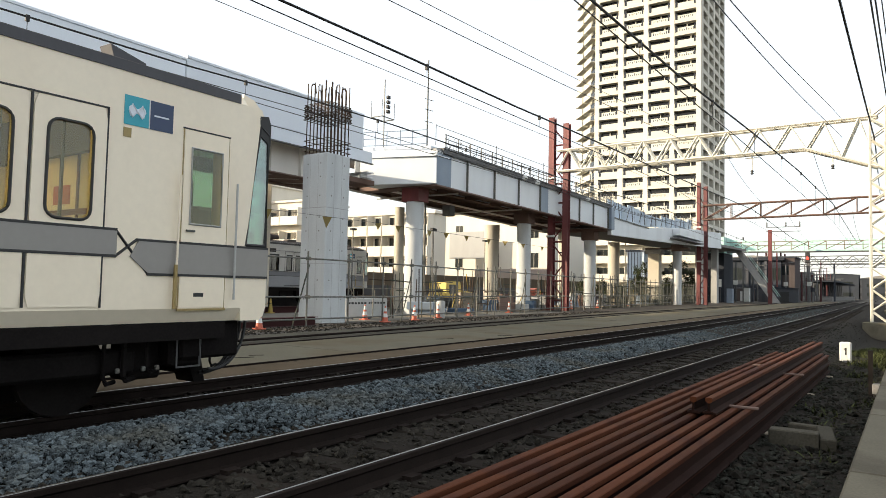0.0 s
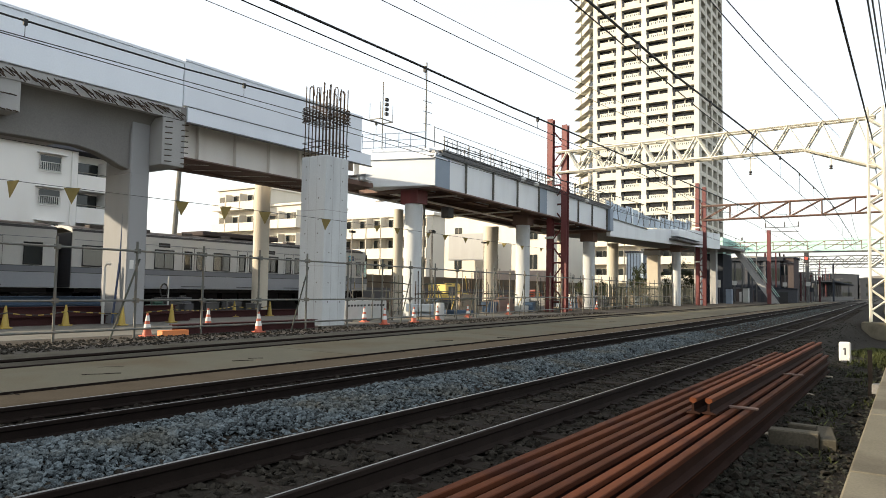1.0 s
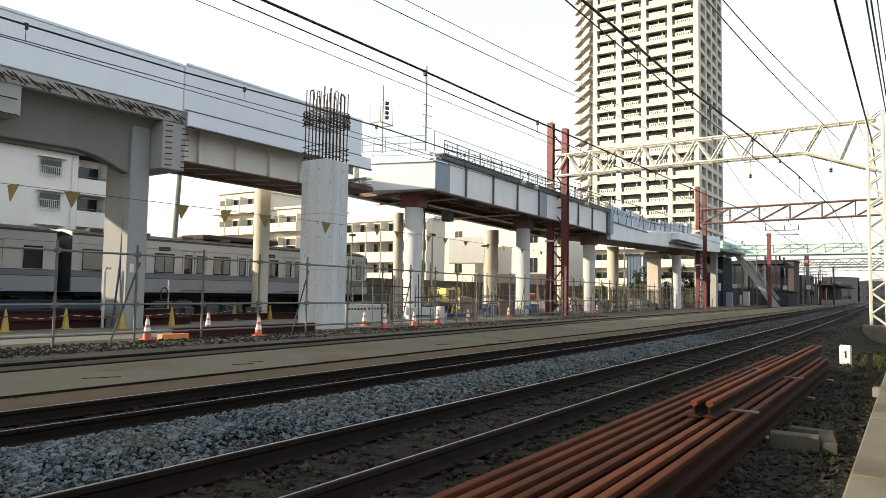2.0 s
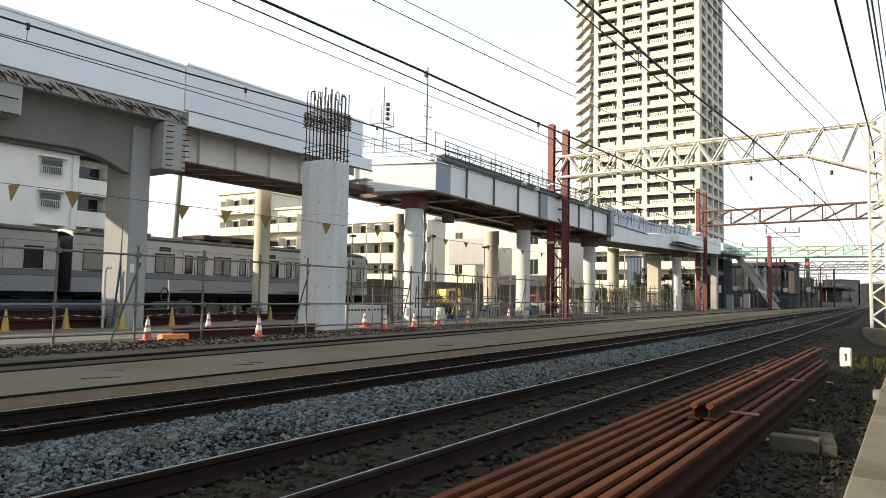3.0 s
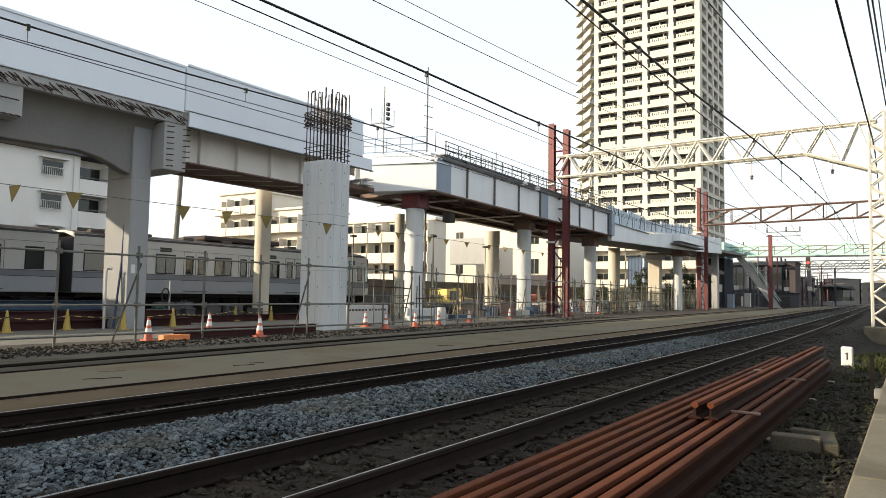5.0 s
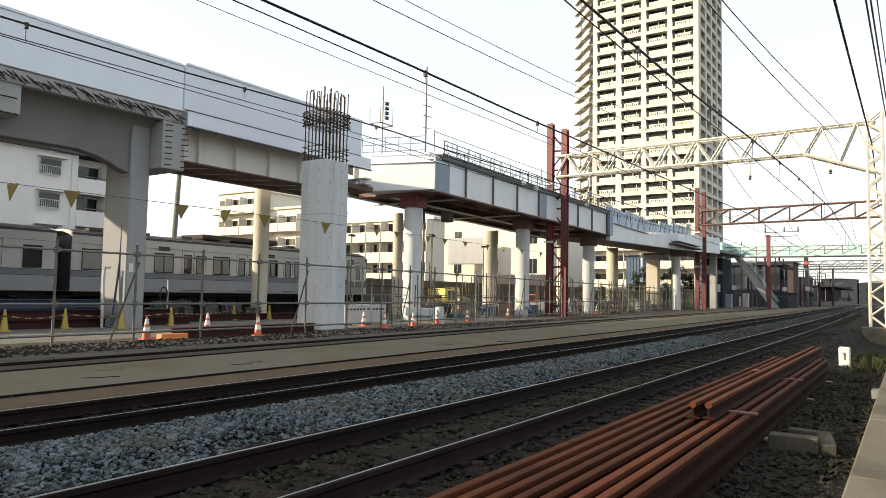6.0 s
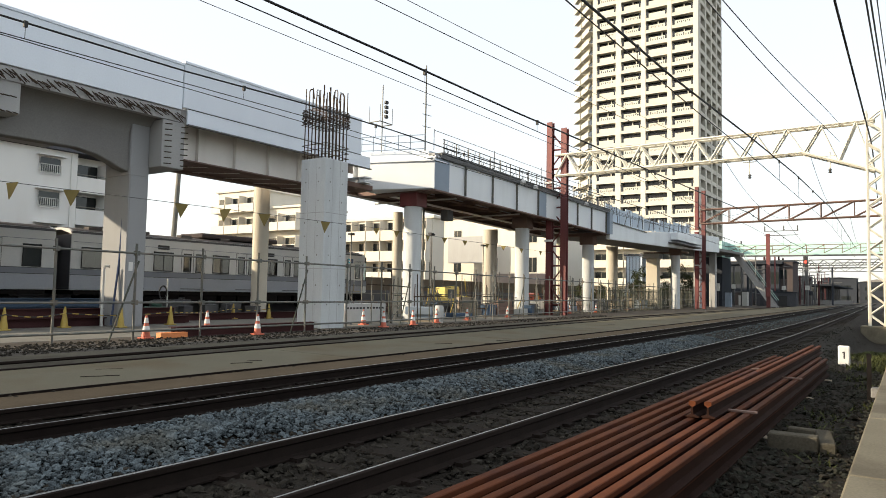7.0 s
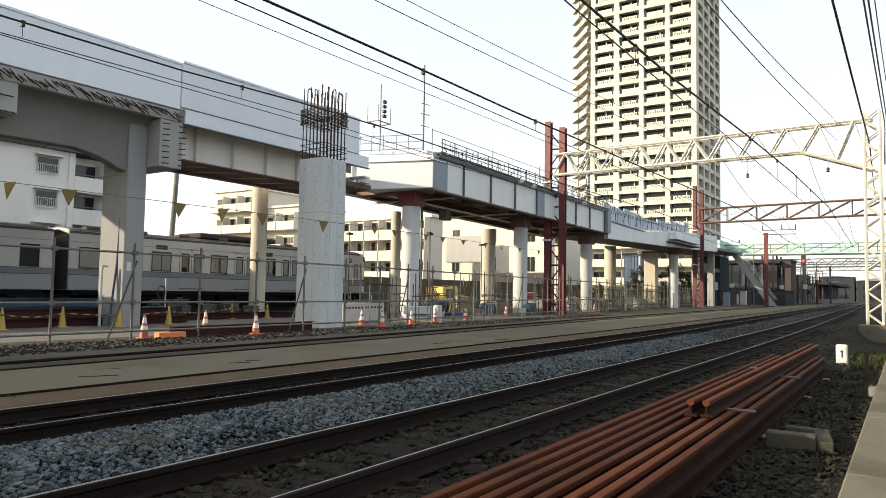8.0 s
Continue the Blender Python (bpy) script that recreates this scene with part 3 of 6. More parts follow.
    # Added dark block: stops bright sky showing through the gap between the decks.
    part("joint_filler", B(X - 3.0, X - 0.07, 15.105, 15.345, 7.01, 7.5), M_conc_dark, via, "dark block added to close the bright gap between the decks")
    # girder span
    span = thing("girder_span", "pale grey girder span of the viaduct", "bridge")
    part("deck", B(X - 3.7, X - 0.15, 15.35, 25.6, 7.2, 7.55), M_conc, span)
    part("walkway_edge", B(X - 0.05, X + 0.09, 15.35, 25.6, 6.94, 6.985), M_dark_steel, span, "dark drip edge")
    # Black strip paints the shadow line under the parapet.
    part("shadow_gap", B(X - 0.02, X + 0.006, 15.35, 24.9, 7.535, 7.562), M_black, span, "black strip drawn as the shadow line below the parapet")
    part("fascia", B(X - 0.12, X - 0.004, 15.35, 25.6, 6.99, 7.535), M_panel, span)
    for x in (X - 0.9, X - 3.2):
        g = part("main_girder", B(x - 0.02, x + 0.02, 15.3, 24.9, 5.85, 7.2), M_span, span, "grey-brown steel plate girder")
        part("flange", B(x - 0.25, x + 0.25, 15.3, 24.9, 5.80, 5.85), M_brown_steel, g)
        yy = 16.4
        while yy < 24.8:
            part("stiffener", B(x + 0.02, x + 0.2, yy - 0.02, yy + 0.02, 5.86, 7.19), M_span, g)
            yy += 1.75
    part("soffit_plate", B(X - 3.1, X - 1.0, 15.4, 24.9, 5.87, 5.9), M_brown_steel, span)
    for yy in np.arange(16.2, 24, 1.6):
        part("cross_brace", Shape().rod((X - 3.1, yy, 5.9), (X - 1.0, yy + 1.5, 5.9), 0.05, 4), M_span, span)
    part("bearing_bracket", B(-23.5, -22.05, 25.9, 26.4, 6.66, 6.72).box(-23.5, -22.05, 25.9, 26.4, 6.405, 6.45).box(-23.2, -23.1, 25.92, 26.38, 6.45, 6.66).box(-22.55, -22.45, 25.92, 26.38, 6.45, 6.66), M_white_steel, span, "pale steel bearing bracket")
    # bearing ledge between span and flare
    part("cross_head", B(X - 3.6, X - 0.9, 24.7, 26.9, 6.15, 6.4), M_brown_steel, span, bevel=0.02)


def build_flyover():
    """The steel flyover beyond: a splayed end, then plate girders on round columns."""
    fly = thing("steel_flyover", "pale grey steel plate girder flyover on round columns", "bridge")
    XN, XF = -19.5, -27.5
    out = [(-23.4, 26.9), (-19.45, 28.1), (-19.45, 29.35), (-23.4, 29.35)]
    part("splayed_end", Shape().prism(out, 6.25, 7.62, "z"), M_white_steel, fly, "splayed steel end panel", bevel=0.02)
    part("splay_coping", Shape().prism([(-23.5, 26.8), (-19.42, 28.0), (-19.42, 29.2), (-23.5, 29.2)], 7.62, 7.70, "z"), M_white_steel, fly)
    part("splay_upstand", Shape().prism([(-23.3, 27.1), (-19.9, 28.2), (-19.9, 29.2), (-23.3, 29.2)], 7.7, 8.2, "z"), M_panel, fly)
    for x in (XN, XN - 2.6, XN - 5.3):
        base = 6.40 if x == XN else 6.75
        girder = part("main_girder", B(x - 0.04, x, 28.12, 52.4, base, 8.0), M_white_steel, fly, "pale steel plate girder")
        part("flange", B(x - 0.32, x + 0.06, 28.12, 52.4, base - 0.07, base), M_brown_steel, girder, "brown bottom flange")
        if x == XN:
            part("top_flange", B(x - 0.32, x + 0.08, 28.12, 52.4, 8.0, 8.08), M_white_steel, girder)
            part("end_panel", B(x + 0.005, x + 0.055, 28.13, 29.42, 6.41, 7.99), M_blue_rail, girder, "blue-grey end panel")
            part("splice_panel", B(x + 0.005, x + 0.045, 39.8, 40.9, 6.41, 7.99), M_blue_rail, girder, "blue-grey splice panel")
            part("splice_panel", B(x + 0.005, x + 0.3, 51.7, 52.35, 6.35, 8.05), M_blue_rail, girder, "blue-grey splice panel")
            part("grating_edge", B(x + 0.0, x + 0.14, 28.6, 52.2, 8.0, 8.22), M_dark_steel, girder, "dark grating edge")
            for y in (30.98, 33.88, 36.8, 39.7, 43.4, 46.0, 48.6, 51.6):
                part("stiffener", B(x, x + 0.12, y - 0.02, y + 0.02, 6.41, 7.99), M_pipe, girder)
    part("deck", B(XF + 1.0, XN - 0.05, 28.2, 52.4, 8.0, 8.25), M_conc, fly)
    part("soffit_plate", B(XF + 1.5, XN - 0.4, 28.4, 52.4, 6.84, 6.88), M_brown_steel, fly, "brown soffit plating")
    y = 29.0
    while y < 52:
        part("cross_frame", B(XF + 1.5, XN - 0.4, y, y + 0.12, 6.6, 6.84), M_brown_steel, fly)
        y += 3.0
    # lower longitudinal beams under the deck, seen from below
    # Flanges and cross pipes get a pale colour in place of sunlight.
    for x, z0, z1 in ((-23.2, 6.45, 6.8), (-25.4, 6.42, 6.8)):
        beam = part("lower_beam", B(x - 0.03, x + 0.03, 24.0 if x < -24 else 28.2, 52.3, z0, z1), M_brown_steel, fly, "brown longitudinal steel beam")
        part("flange", B(x - 0.2, x + 0.2, 24.0 if x < -24 else 28.2, 52.3, z0 - 0.04, z0), M_span, beam, "flange coloured pale as if sunlit")
    for y in (31.0, 38.4, 47.0):
        part("cross_pipe", Shape().rod((-25.6, y, 6.35), (-20.4, y + 0.6, 6.45), 0.05, 6), M_span, fly, "cross pipe coloured pale as if sunlit")
    part("hanging_box", B(-22.25, -21.75, 32.8, 33.4, 5.45, 6.05), M_dark_steel, fly, "dark box hung under the deck", bevel=0.03)
    part("hanging_box", B(-22.2, -21.8, 42.6, 43.2, 5.3, 5.8), M_dark_steel, fly, "dark box hung under the deck", bevel=0.03)
    # columns with red-oxide heads
    for y, z in ((28.75, 6.0), (40.95, 6.1), (52.3, 5.9), (77.2, 5.9)):
        for x in (-21.2,):
            col = part("column", Shape().turn([(0.47, -0.5), (0.47, z - 0.35)], x, y, 20), M_conc_new, fly, "round pale concrete column", smooth=True)
            part("column_head", B(x - 0.55, x + 0.55, y - 0.45, y + 0.45, z - 0.35, z + 0.35), M_red_steel if y < 30 else M_brown_steel, col, "red-oxide steel column head", bevel=0.02)
        part("cross_head", B(-24.6, -19.9, y - 0.4, y + 0.4, z + 0.36, z + 0.56), M_brown_steel, fly)
    for y, r in ((22.9, 0.38), (33.7, 0.3), (45.0, 0.55), (70.7, 0.6), (58.0, 0.5)):
        part("column", Shape().turn([(r, -0.5), (r, 6.2)], -26.0, y, 18), M_cream_conc, fly, "pale concrete column in sun", smooth=True)
    for y in (88.0, 96.0):
        part("column", B(-22.0, -21.2, y, y + 0.9, -0.4, 6.9), M_conc, fly, bevel=0.05)
    # handrail, walkway and lamps along the near edge
    walkway = part("walkway", B(-19.95, -19.36, 28.6, 52.2, 8.255, 8.31), M_dark_steel, fly, "dark grating walkway")
    for y in np.arange(28.8, 52.2, 1.17):
        part("rail_post", B(-19.41, -19.37, y - 0.025, y + 0.025, 8.0, 9.0), M_dark_steel, walkway)
        part("bracket", Shape().rod((-19.46, y, 8.0), (-19.3, y + 0.3, 8.45), 0.025, 4), M_dark_steel, walkway)
    for z in (8.15, 8.35, 8.55, 8.78, 9.0):
        part("handrail", Shape().rod((-19.38, 28.7, z), (-19.38, 52.2, z - 0.1), 0.022, 5), M_dark_steel, walkway)
    part("safety_rope", Shape().line([(-19.6, 28.2, 9.2), (-19.6, 40, 9.12), (-19.6, 52, 9.0)], 0.014, 5), M_dark_steel, fly, "safety rope")
    for y in np.arange(28.2, 53, 6.1):
        part("rope_post", Shape().rod((-19.6, y, 8.2), (-19.6, y, 9.25), 0.018, 5), M_dark_steel, fly)
    mesh = Shape()
    for y in np.arange(28.9, 52, 0.3):
        mesh.rod((-19.4, y, 8.1), (-19.4 + 0.1 * math.sin(y * 9), y + 0.12 * math.sin(y * 7), 8.9), 0.012, 3)
    tagged(part("rail_mesh", mesh, M_dark_steel, walkway), kind="stuff")
    for y, z in ((36.9, 8.05), (38.6, 8.0), (46.7, 8.0), (45.6, 8.45)):
        lamp = part("work_lamp", Shape().turn([(0.05, z - 0.12), (0.16, z - 0.08), (0.17, z + 0.06), (0.08, z + 0.14)], -19.1, y, 12), M_white, fly, "round white work lamp", smooth=True)
    for a, b in (((-23.2, 26.9), (-21.6, 27.4)), ((-21.6, 27.4), (-19.9, 27.9))):
        for z in (8.25, 8.6, 8.95):
            part("handrail", Shape().rod((*a, z), (*b, z), 0.02, 5), M_blue_rail, fly, "blue-grey handrail")
    for x, y in ((-23.2, 26.9), (-22.6, 27.1), (-22.0, 27.3), (-21.3, 27.5), (-20.7, 27.7), (-19.95, 27.9)):
        part("rail_post", Shape().rod((x, y, 8.2), (x, y, 9.0), 0.022, 5), M_blue_rail, fly)
    # the girder falls towards the ramp
    def lower(ob):
        for child in ob.children:
            if not child.name.startswith(("splay", "safety_rope", "rope_post")):
                for q in child.data.vertices:
                    if q.co.y > 28.11 and q.co.z > 5.4 and not (child.name.startswith("column") and q.co.y > 55):
                        q.co.z -= 0.18 + 0.0128 * (min(q.co.y, 53) - 28.11)
            lower(child)
    lower(fly)
    # blue sheeting and props on the ramp
    for i, y in enumerate(np.arange(53.0, 78, 1.6)):
        z = float(np.interp(y, (53, 61.6, 71.6, 78.5), (6.95, 7.0, 7.6, 8.0)))
        part("sheet_panel", B(XN - 0.6, XN - 0.55, y, y + 1.55, z, z + (1.5 if y < 62 else 1.1) - 0.1 * (i % 3)), M_sheet, fly, "pale blue safety sheet")
        part("prop", Shape().rod((XN - 0.1, y, z), (XN - 0.1 + 0.2 * (i % 2), y + 0.9 * (-1) ** i, z + 1.2), 0.03, 4), M_dark_steel, fly)
        part("prop", Shape().rod((XN - 0.1, y, z + 0.7), (XN - 0.1, y + 1.6, z + 0.7), 0.022, 4), M_dark_steel, fly)
        part("prop", Shape().rod((XN - 0.15, y + 0.5, z), (XN - 0.15, y + 0.5, z + 1.25), 0.025, 4), M_blue_rail, fly)
    # lower ramp beyond
    out = [(52.45, 5.5), (68.6, 5.9), (77.8, 6.18), (90.4, 6.6), (90.4, 8.5), (78.5, 8.0), (71.6, 7.58), (61.6, 6.8), (52.45, 6.95)]
    part("ramp_wall", Shape().prism(out, XN - 0.3, XN + 0.02, "x"), M_white_steel, fly, "pale ramp side wall")
    part("ramp_coping", Shape().prism([(52.45, 6.95), (61.6, 6.8), (61.6, 6.72), (52.45, 6.87)], XN + 0.02, XN + 0.1, "x"), M_pipe, fly, "grey ramp coping")
    out = [(52.45, 6.1), (72.5, 6.55), (108, 7.2), (108, 7.5), (72.5, 6.9), (52.45, 6.5)]
    part("ramp_deck", Shape().prism(out, XF, XN - 0.32, "x"), M_conc_dark, fly)
    part("ramp_ledge", B(XN + 0.02, XN + 0.75, 69.2, 78.5, 6.66, 7.34), M_white_steel, fly, "projecting pale bearing ledge", bevel=0.02)
    part("ledge_lip", B(XN - 0.2, XN + 0.9, 68.4, 78.0, 6.30, 6.42), M_dark_steel, fly, "dark ledge lip")


# ---- trains ----
def build_train_car(name, length, cab, label, pane, paint):
    """A metro car: y runs from 0 at its end to -length, the near side at x = +1.38, z from the rails."""
    car = thing(name, label, "train car")
    W = 1.38
    roof = [(-W, 3.18), (-W + 0.05, 3.18), (-W + 0.1, 3.28), (-0.5, 3.48), (0.5, 3.48), (W - 0.1, 3.28), (W - 0.05, 3.18), (W, 3.18),
            (W, 3.30), (W - 0.10, 3.42), (W - 0.32, 3.50), (0.5, 3.57), (-0.5, 3.57), (-W + 0.32, 3.50), (-W + 0.10, 3.42), (-W, 3.30)]
    doors = [-2.62, -7.0, -11.4, -15.8] if cab else [-2.4, -6.8, -11.2, -15.6]
    half = 0.78  # half width of a side window
    if paint is M_train_old:
        doors, half = ([-3.2, -6.48, -9.74, -13.02, -16.3] if cab else [-2.9, -6.2, -9.5, -12.8, -16.1]), 0.5
    doors = [y for y in doors if y > -length + 1]
    holes = []  # window openings along the car
    for y in doors:
        holes += [(y - 0.54, y - 0.14), (y + 0.14, y + 0.54)]
    for a, b in zip(doors, doors[1:]):
        holes.append(((a + b) / 2 - half, (a + b) / 2 + half))
    if paint is M_train_old and cab:
        holes.append((-18.55, -17.65))
    holes.append((-1.05, -0.67) if cab else (-1.45, -0.75))
    holes.sort()
    front = -0.35 if cab else -0.2
    body = Shape().sweep(roof, [(0, -length, 0), (0, front, 0)])
    for x0, x1 in ((-W, -W + 0.05), (W - 0.05, W)):
        body.box(x0, x1, -length, front, 1.06, 1.86).box(x0, x1, -length, front, 2.72, 3.18)
        edge = -length
        for a, b in holes + [(front, front)]:
            body.box(x0, x1, edge, a, 1.86, 2.72)
            edge = b
    for q in (-1, 1):  # tucked-in lower edge of the sides
        body.prism([(q * W, 1.06), (q * (W - 0.05), 1.06), (q * (W - 0.15), 0.92), (q * (W - 0.09), 0.92)], -length, front)
    body.box(-W + 0.16, W - 0.16, -length, front, 0.92, 1.08).box(-W + 0.05, W - 0.05, -length, -length + 0.08, 1.08, 3.2)
    if not cab:
        body.box(-W + 0.05, W - 0.05, front - 0.08, front, 1.08, 3.2)
    part("body", body, paint, car, "cream-white car body")
    inner = Shape()
    for x0, x1 in ((-W + 0.051, -W + 0.056), (W - 0.056, W - 0.051)):
        inner.box(x0, x1, -length + 0.1, front - 0.1, 1.08, 1.84).box(x0, x1, -length + 0.1, front - 0.1, 2.74, 3.17)
    inner.box(-W + 0.06, W - 0.06, -1.62, -1.58, 1.08, 3.16) if cab else inner.box(-W + 0.06, W - 0.06, -0.4, -0.38, 1.08, 3.0)
    part("lining", inner, M_cabin, car, "cream interior lining")
    for a, b in zip(doors, doors[1:]):
        for x in (-W + 0.06, W - 0.5):
            part("bench", B(x, x + 0.44, b + 0.8, a - 0.8, 1.085, 1.52), M_seat, car, "brown bench seat", bevel=0.03)
    if cab and paint is M_train:  # cab partition fittings and grab poles in the saloon
        part("partition_door", B(-0.42, 0.3, -1.635, -1.622, 1.09, 2.95), M_train, car, "cream partition door")
        part("partition_frame", Shape().box(-0.45, -0.42, -1.64, -1.622, 1.09, 2.98).box(0.3, 0.33, -1.64, -1.622, 1.09, 2.98).box(-1.2, 0.9, -1.65, -1.622, 2.0, 2.06), M_seat, car, "dark partition trim")
        part("notice", B(-0.15, 0.18, -1.642, -1.636, 2.12, 2.32), M_orange, car, "small orange notice")
        part("luggage_shelf", B(-W + 0.1, W - 0.1, -1.75, -1.66, 2.62, 3.1), M_gutter, car, "dark advertising rail")
        for x in (-0.75, 0.6):
            for y in (-1.95, -3.4):
                part("grab_pole", Shape().rod((x, y, 1.08), (x, y, 3.3), 0.018, 6), M_pipe, car, "grey grab pole")
        part("driver_desk", B(-1.0, 0.9, -0.62, -0.1, 1.1, 2.18), M_conc_dark, car, "grey driver's desk", bevel=0.04)
        part("desk_screen", B(0.15, 0.7, -0.6, -0.5, 2.19, 2.5), M_gutter, car, "dark equipment box on the desk", bevel=0.02)
        part("equipment_cabinet", B(-1.3, -0.15, -0.5, -0.1, 1.1, 3.05), M_dull, car, "grey cab equipment cabinet", bevel=0.03)
        part("ceiling_lamp", B(-0.62, -0.46, -length + 1, -1.9, 3.2, 3.23), M_lamp, car, "lit ceiling lamp strip")
        part("ceiling_lamp", B(0.46, 0.62, -length + 1, -1.9, 3.2, 3.23), M_lamp, car, "lit ceiling lamp strip")
        part("cab_post", B(0.95, 1.1, -0.45, -0.36, 1.1, 3.2), M_train, car)
    for a, b in holes:
        part("far_window", B(-W + 0.02, -W + 0.028, a, b, 1.86, 2.72), pane, car)
    if cab:
        part("cab_front", Shape().prism([(-0.35, 0.92), (-0.09, 0.92), (-0.03, 0.97), (0.0, 1.06), (0.0, 1.70), (-0.35, 1.70)], -W, W, "x"), paint, car)
        glaze = [(-0.31, 1.75), (-0.02, 1.75), (-0.02, 3.02), (-0.14, 3.10)]
        rim = [(-0.345, 1.70), (0.0, 1.70), (0.0, 3.12), (-0.05, 3.24), (-0.17, 3.22)]
        for x in (-W + 0.01, W - 0.03):
            part("side_screen", Shape().prism(glaze, x, x + 0.015, "x"), M_screen, car, "green-tinted corner window")
        for x in (-W + 0.005, W - 0.035):
            edge = Shape()
            loop = [(x + 0.015, *p) for p in glaze]
            edge.line(loop + loop[:1], 0.03, 6)
            part("screen_frame", edge, M_black, car, "black windscreen surround")
            part("screen_cap", Shape().prism([(-0.15, 3.0), (0.0, 2.9), (0.0, 3.14), (-0.04, 3.24), (-0.17, 3.22)], x, x + 0.034, "x"), M_black, car)
            part("corner_post", Shape().prism([(-0.35, 1.70), (-0.31, 1.70), (-0.15, 3.2), (-0.35, 3.2)], x + 0.004, x + 0.034, "x"), paint, car)
        part("windscreen", B(-W + 0.05, W - 0.05, -0.02, -0.005, 1.72, 3.12), M_screen, car, "green-tinted windscreen")
        part("brow", Shape().prism([(-0.35, 3.2), (-0.16, 3.2), (-0.19, 3.31), (-0.35, 3.31)], -W, W, "x").prism([(-0.35, 3.312), (-0.1, 3.312), (-0.2, 3.40), (-0.35, 3.44)], -W + 0.07, W - 0.07, "x").prism([(-0.16, 3.12), (-0.02, 3.12), (-0.1, 3.312), (-0.16, 3.312)], -W + 0.05, W - 0.05, "x"), paint, car)
        k = Shape().box(-0.6, 0.6, -0.55, -0.3, 0.3, 0.9)
        part("skirt", k, M_under, car, bevel=0.03)
        for o in (0.25, 0.45, 0.6):
            pts = [(1.1 - o * 0.3, 0.05 - o * 0.12 - 0.42 * (1 - math.cos(a)), 0.9 - (0.5 + 0.12 * o) * math.sin(a)) for a in np.linspace(0, 1.75, 10)]
            part("air_hose", Shape().line(pts, 0.02, 6), M_black, car, "black looped air hose")
        for i, (x, y, z0) in enumerate(((0.75, -1.15, 0.32), (0.95, -0.8, 0.45), (-0.8, -1.0, 0.35))):
            part("brake_gear", B(x - 0.16, x + 0.16, y - 0.22, y + 0.18, z0, 0.74), M_under, car, "dark brake gear", bevel=0.03)
        part("step", Shape().line([(1.2, -0.72, 0.92), (1.2, -0.72, 0.45), (1.2, -1.0, 0.45), (1.2, -1.0, 0.92)], 0.014, 5), M_dark_steel, car, "bent step iron")
        part("pilot_box", B(0.2, 1.2, -0.95, -0.2, 0.52, 0.915), M_under, car, "dark box under the cab", bevel=0.03)
        for y, z0, r in ((-1.3, 0.42, 0.02), (-1.55, 0.36, 0.03), (-0.55, 0.42, 0.014), (-1.75, 0.34, 0.022)):
            part("hanger_pipe", Shape().line([(1.15, y, 0.92), (1.15, y, z0 + 0.06), (1.12, y + 0.05, z0), (1.0, y + 0.2, z0)], r, 6), M_under, car, "hanging brake pipe")
        for y in (-1.35, -1.2, -1.62):
            part("pipe_union", B(1.15, 1.19, y - 0.02, y + 0.02, 0.44, 0.49), M_pipe, car, "pale pipe union", bevel=0.01)
        part("rail_guard", Shape().prism([(-0.62, 0.74), (-0.4, 0.74), (-0.28, 0.2), (-0.42, 0.2)], 0.4, 0.72, "x"), M_under, car)
        part("coupler", Shape().box(-0.14, 0.14, -0.4, 0.3, 0.72, 0.98), M_under, car, bevel=0.02)
    else:
        part("gangway", B(-0.5, 0.5, -0.2, 0.25, 1.0, 3.1), M_black, car, "black gangway bellows")
    part("roof_cover", Shape().sweep([(W - 0.09, 3.425), (W - 0.32, 3.505), (0.5, 3.575), (-0.5, 3.575), (-W + 0.32, 3.505), (-W + 0.09, 3.425), (-W + 0.32, 3.515), (-0.5, 3.59), (0.5, 3.59), (W - 0.32, 3.515)],
         [(0, -length + 0.1, 0), (0, front - 0.15, 0)]), M_car_roof, car, "dark roof covering")
    part("roof_gutter", B(W - 0.10, W + 0.012, -length, -0.45 if cab else -0.2, 3.30, 3.40), M_gutter, car, "dark roof gutter")
    part("roof_gutter", B(-W - 0.012, -W + 0.10, -length, -0.45 if cab else -0.2, 3.30, 3.40), M_gutter, car, "dark roof gutter")
    old = paint is M_train_old
    for y in ((-7.6,) if old else (-4.6, -13.0)):
        part("air_conditioner", B(-0.95, 0.95, y - (4.6 if old else 2.2), y + (0.4 if old else 1.6), 3.6, 3.86 if old else 3.98), M_brown_wall if old else M_under, car, "roof air conditioning unit", bevel=0.06)
    # grey band along the sides
    e = 0.016
    band = B(W, W + e, -length, -1.82 if cab else -0.2, 1.56, 1.79)
    grey = M_band_old if paint is M_train_old else M_train_grey
    part("band", band, grey, car, "grey waistband")
    lines = Shape()
    for z in (1.545, 1.79):
        lines.box(W, W + e + 0.002, -length, -1.82 if cab else -0.2, z, z + 0.024)
    if cab:
        part("band", Shape().prism([(-1.48, 1.40), (-0.0, 1.40), (-0.0, 1.71), (-1.60, 1.71), (-1.68, 1.56)], W, W + e, "x"), grey, car, "grey waistband")
        for z in (1.385, 1.71):
            lines.box(W, W + e + 0.002, -1.50 if z < 1.5 else -1.62, -0.0, z, z + 0.024)
        for a, b in (((-1.83, 1.80), (-1.48, 1.395)), ((-1.83, 1.55), (-1.61, 1.725))):
            lines.rod((W + 0.002, *a), (W + 0.002, *b), 0.014, 4)
    part("band_line", lines, M_black, car, "thin black pinstripe")
    # doors and windows
    for y in doors:
        if y < -length + 1:
            continue
        for d in (-0.66, 0.02):
            leaf = Shape().plate(W + 0.003, W + 0.012, (y + d, y + d + 0.64, 1.09, 2.90), (y + d + 0.12, y + d + 0.52, 1.86, 2.72), 0.1)
            door = part("door", leaf, paint, car, "cream-white sliding door leaf")
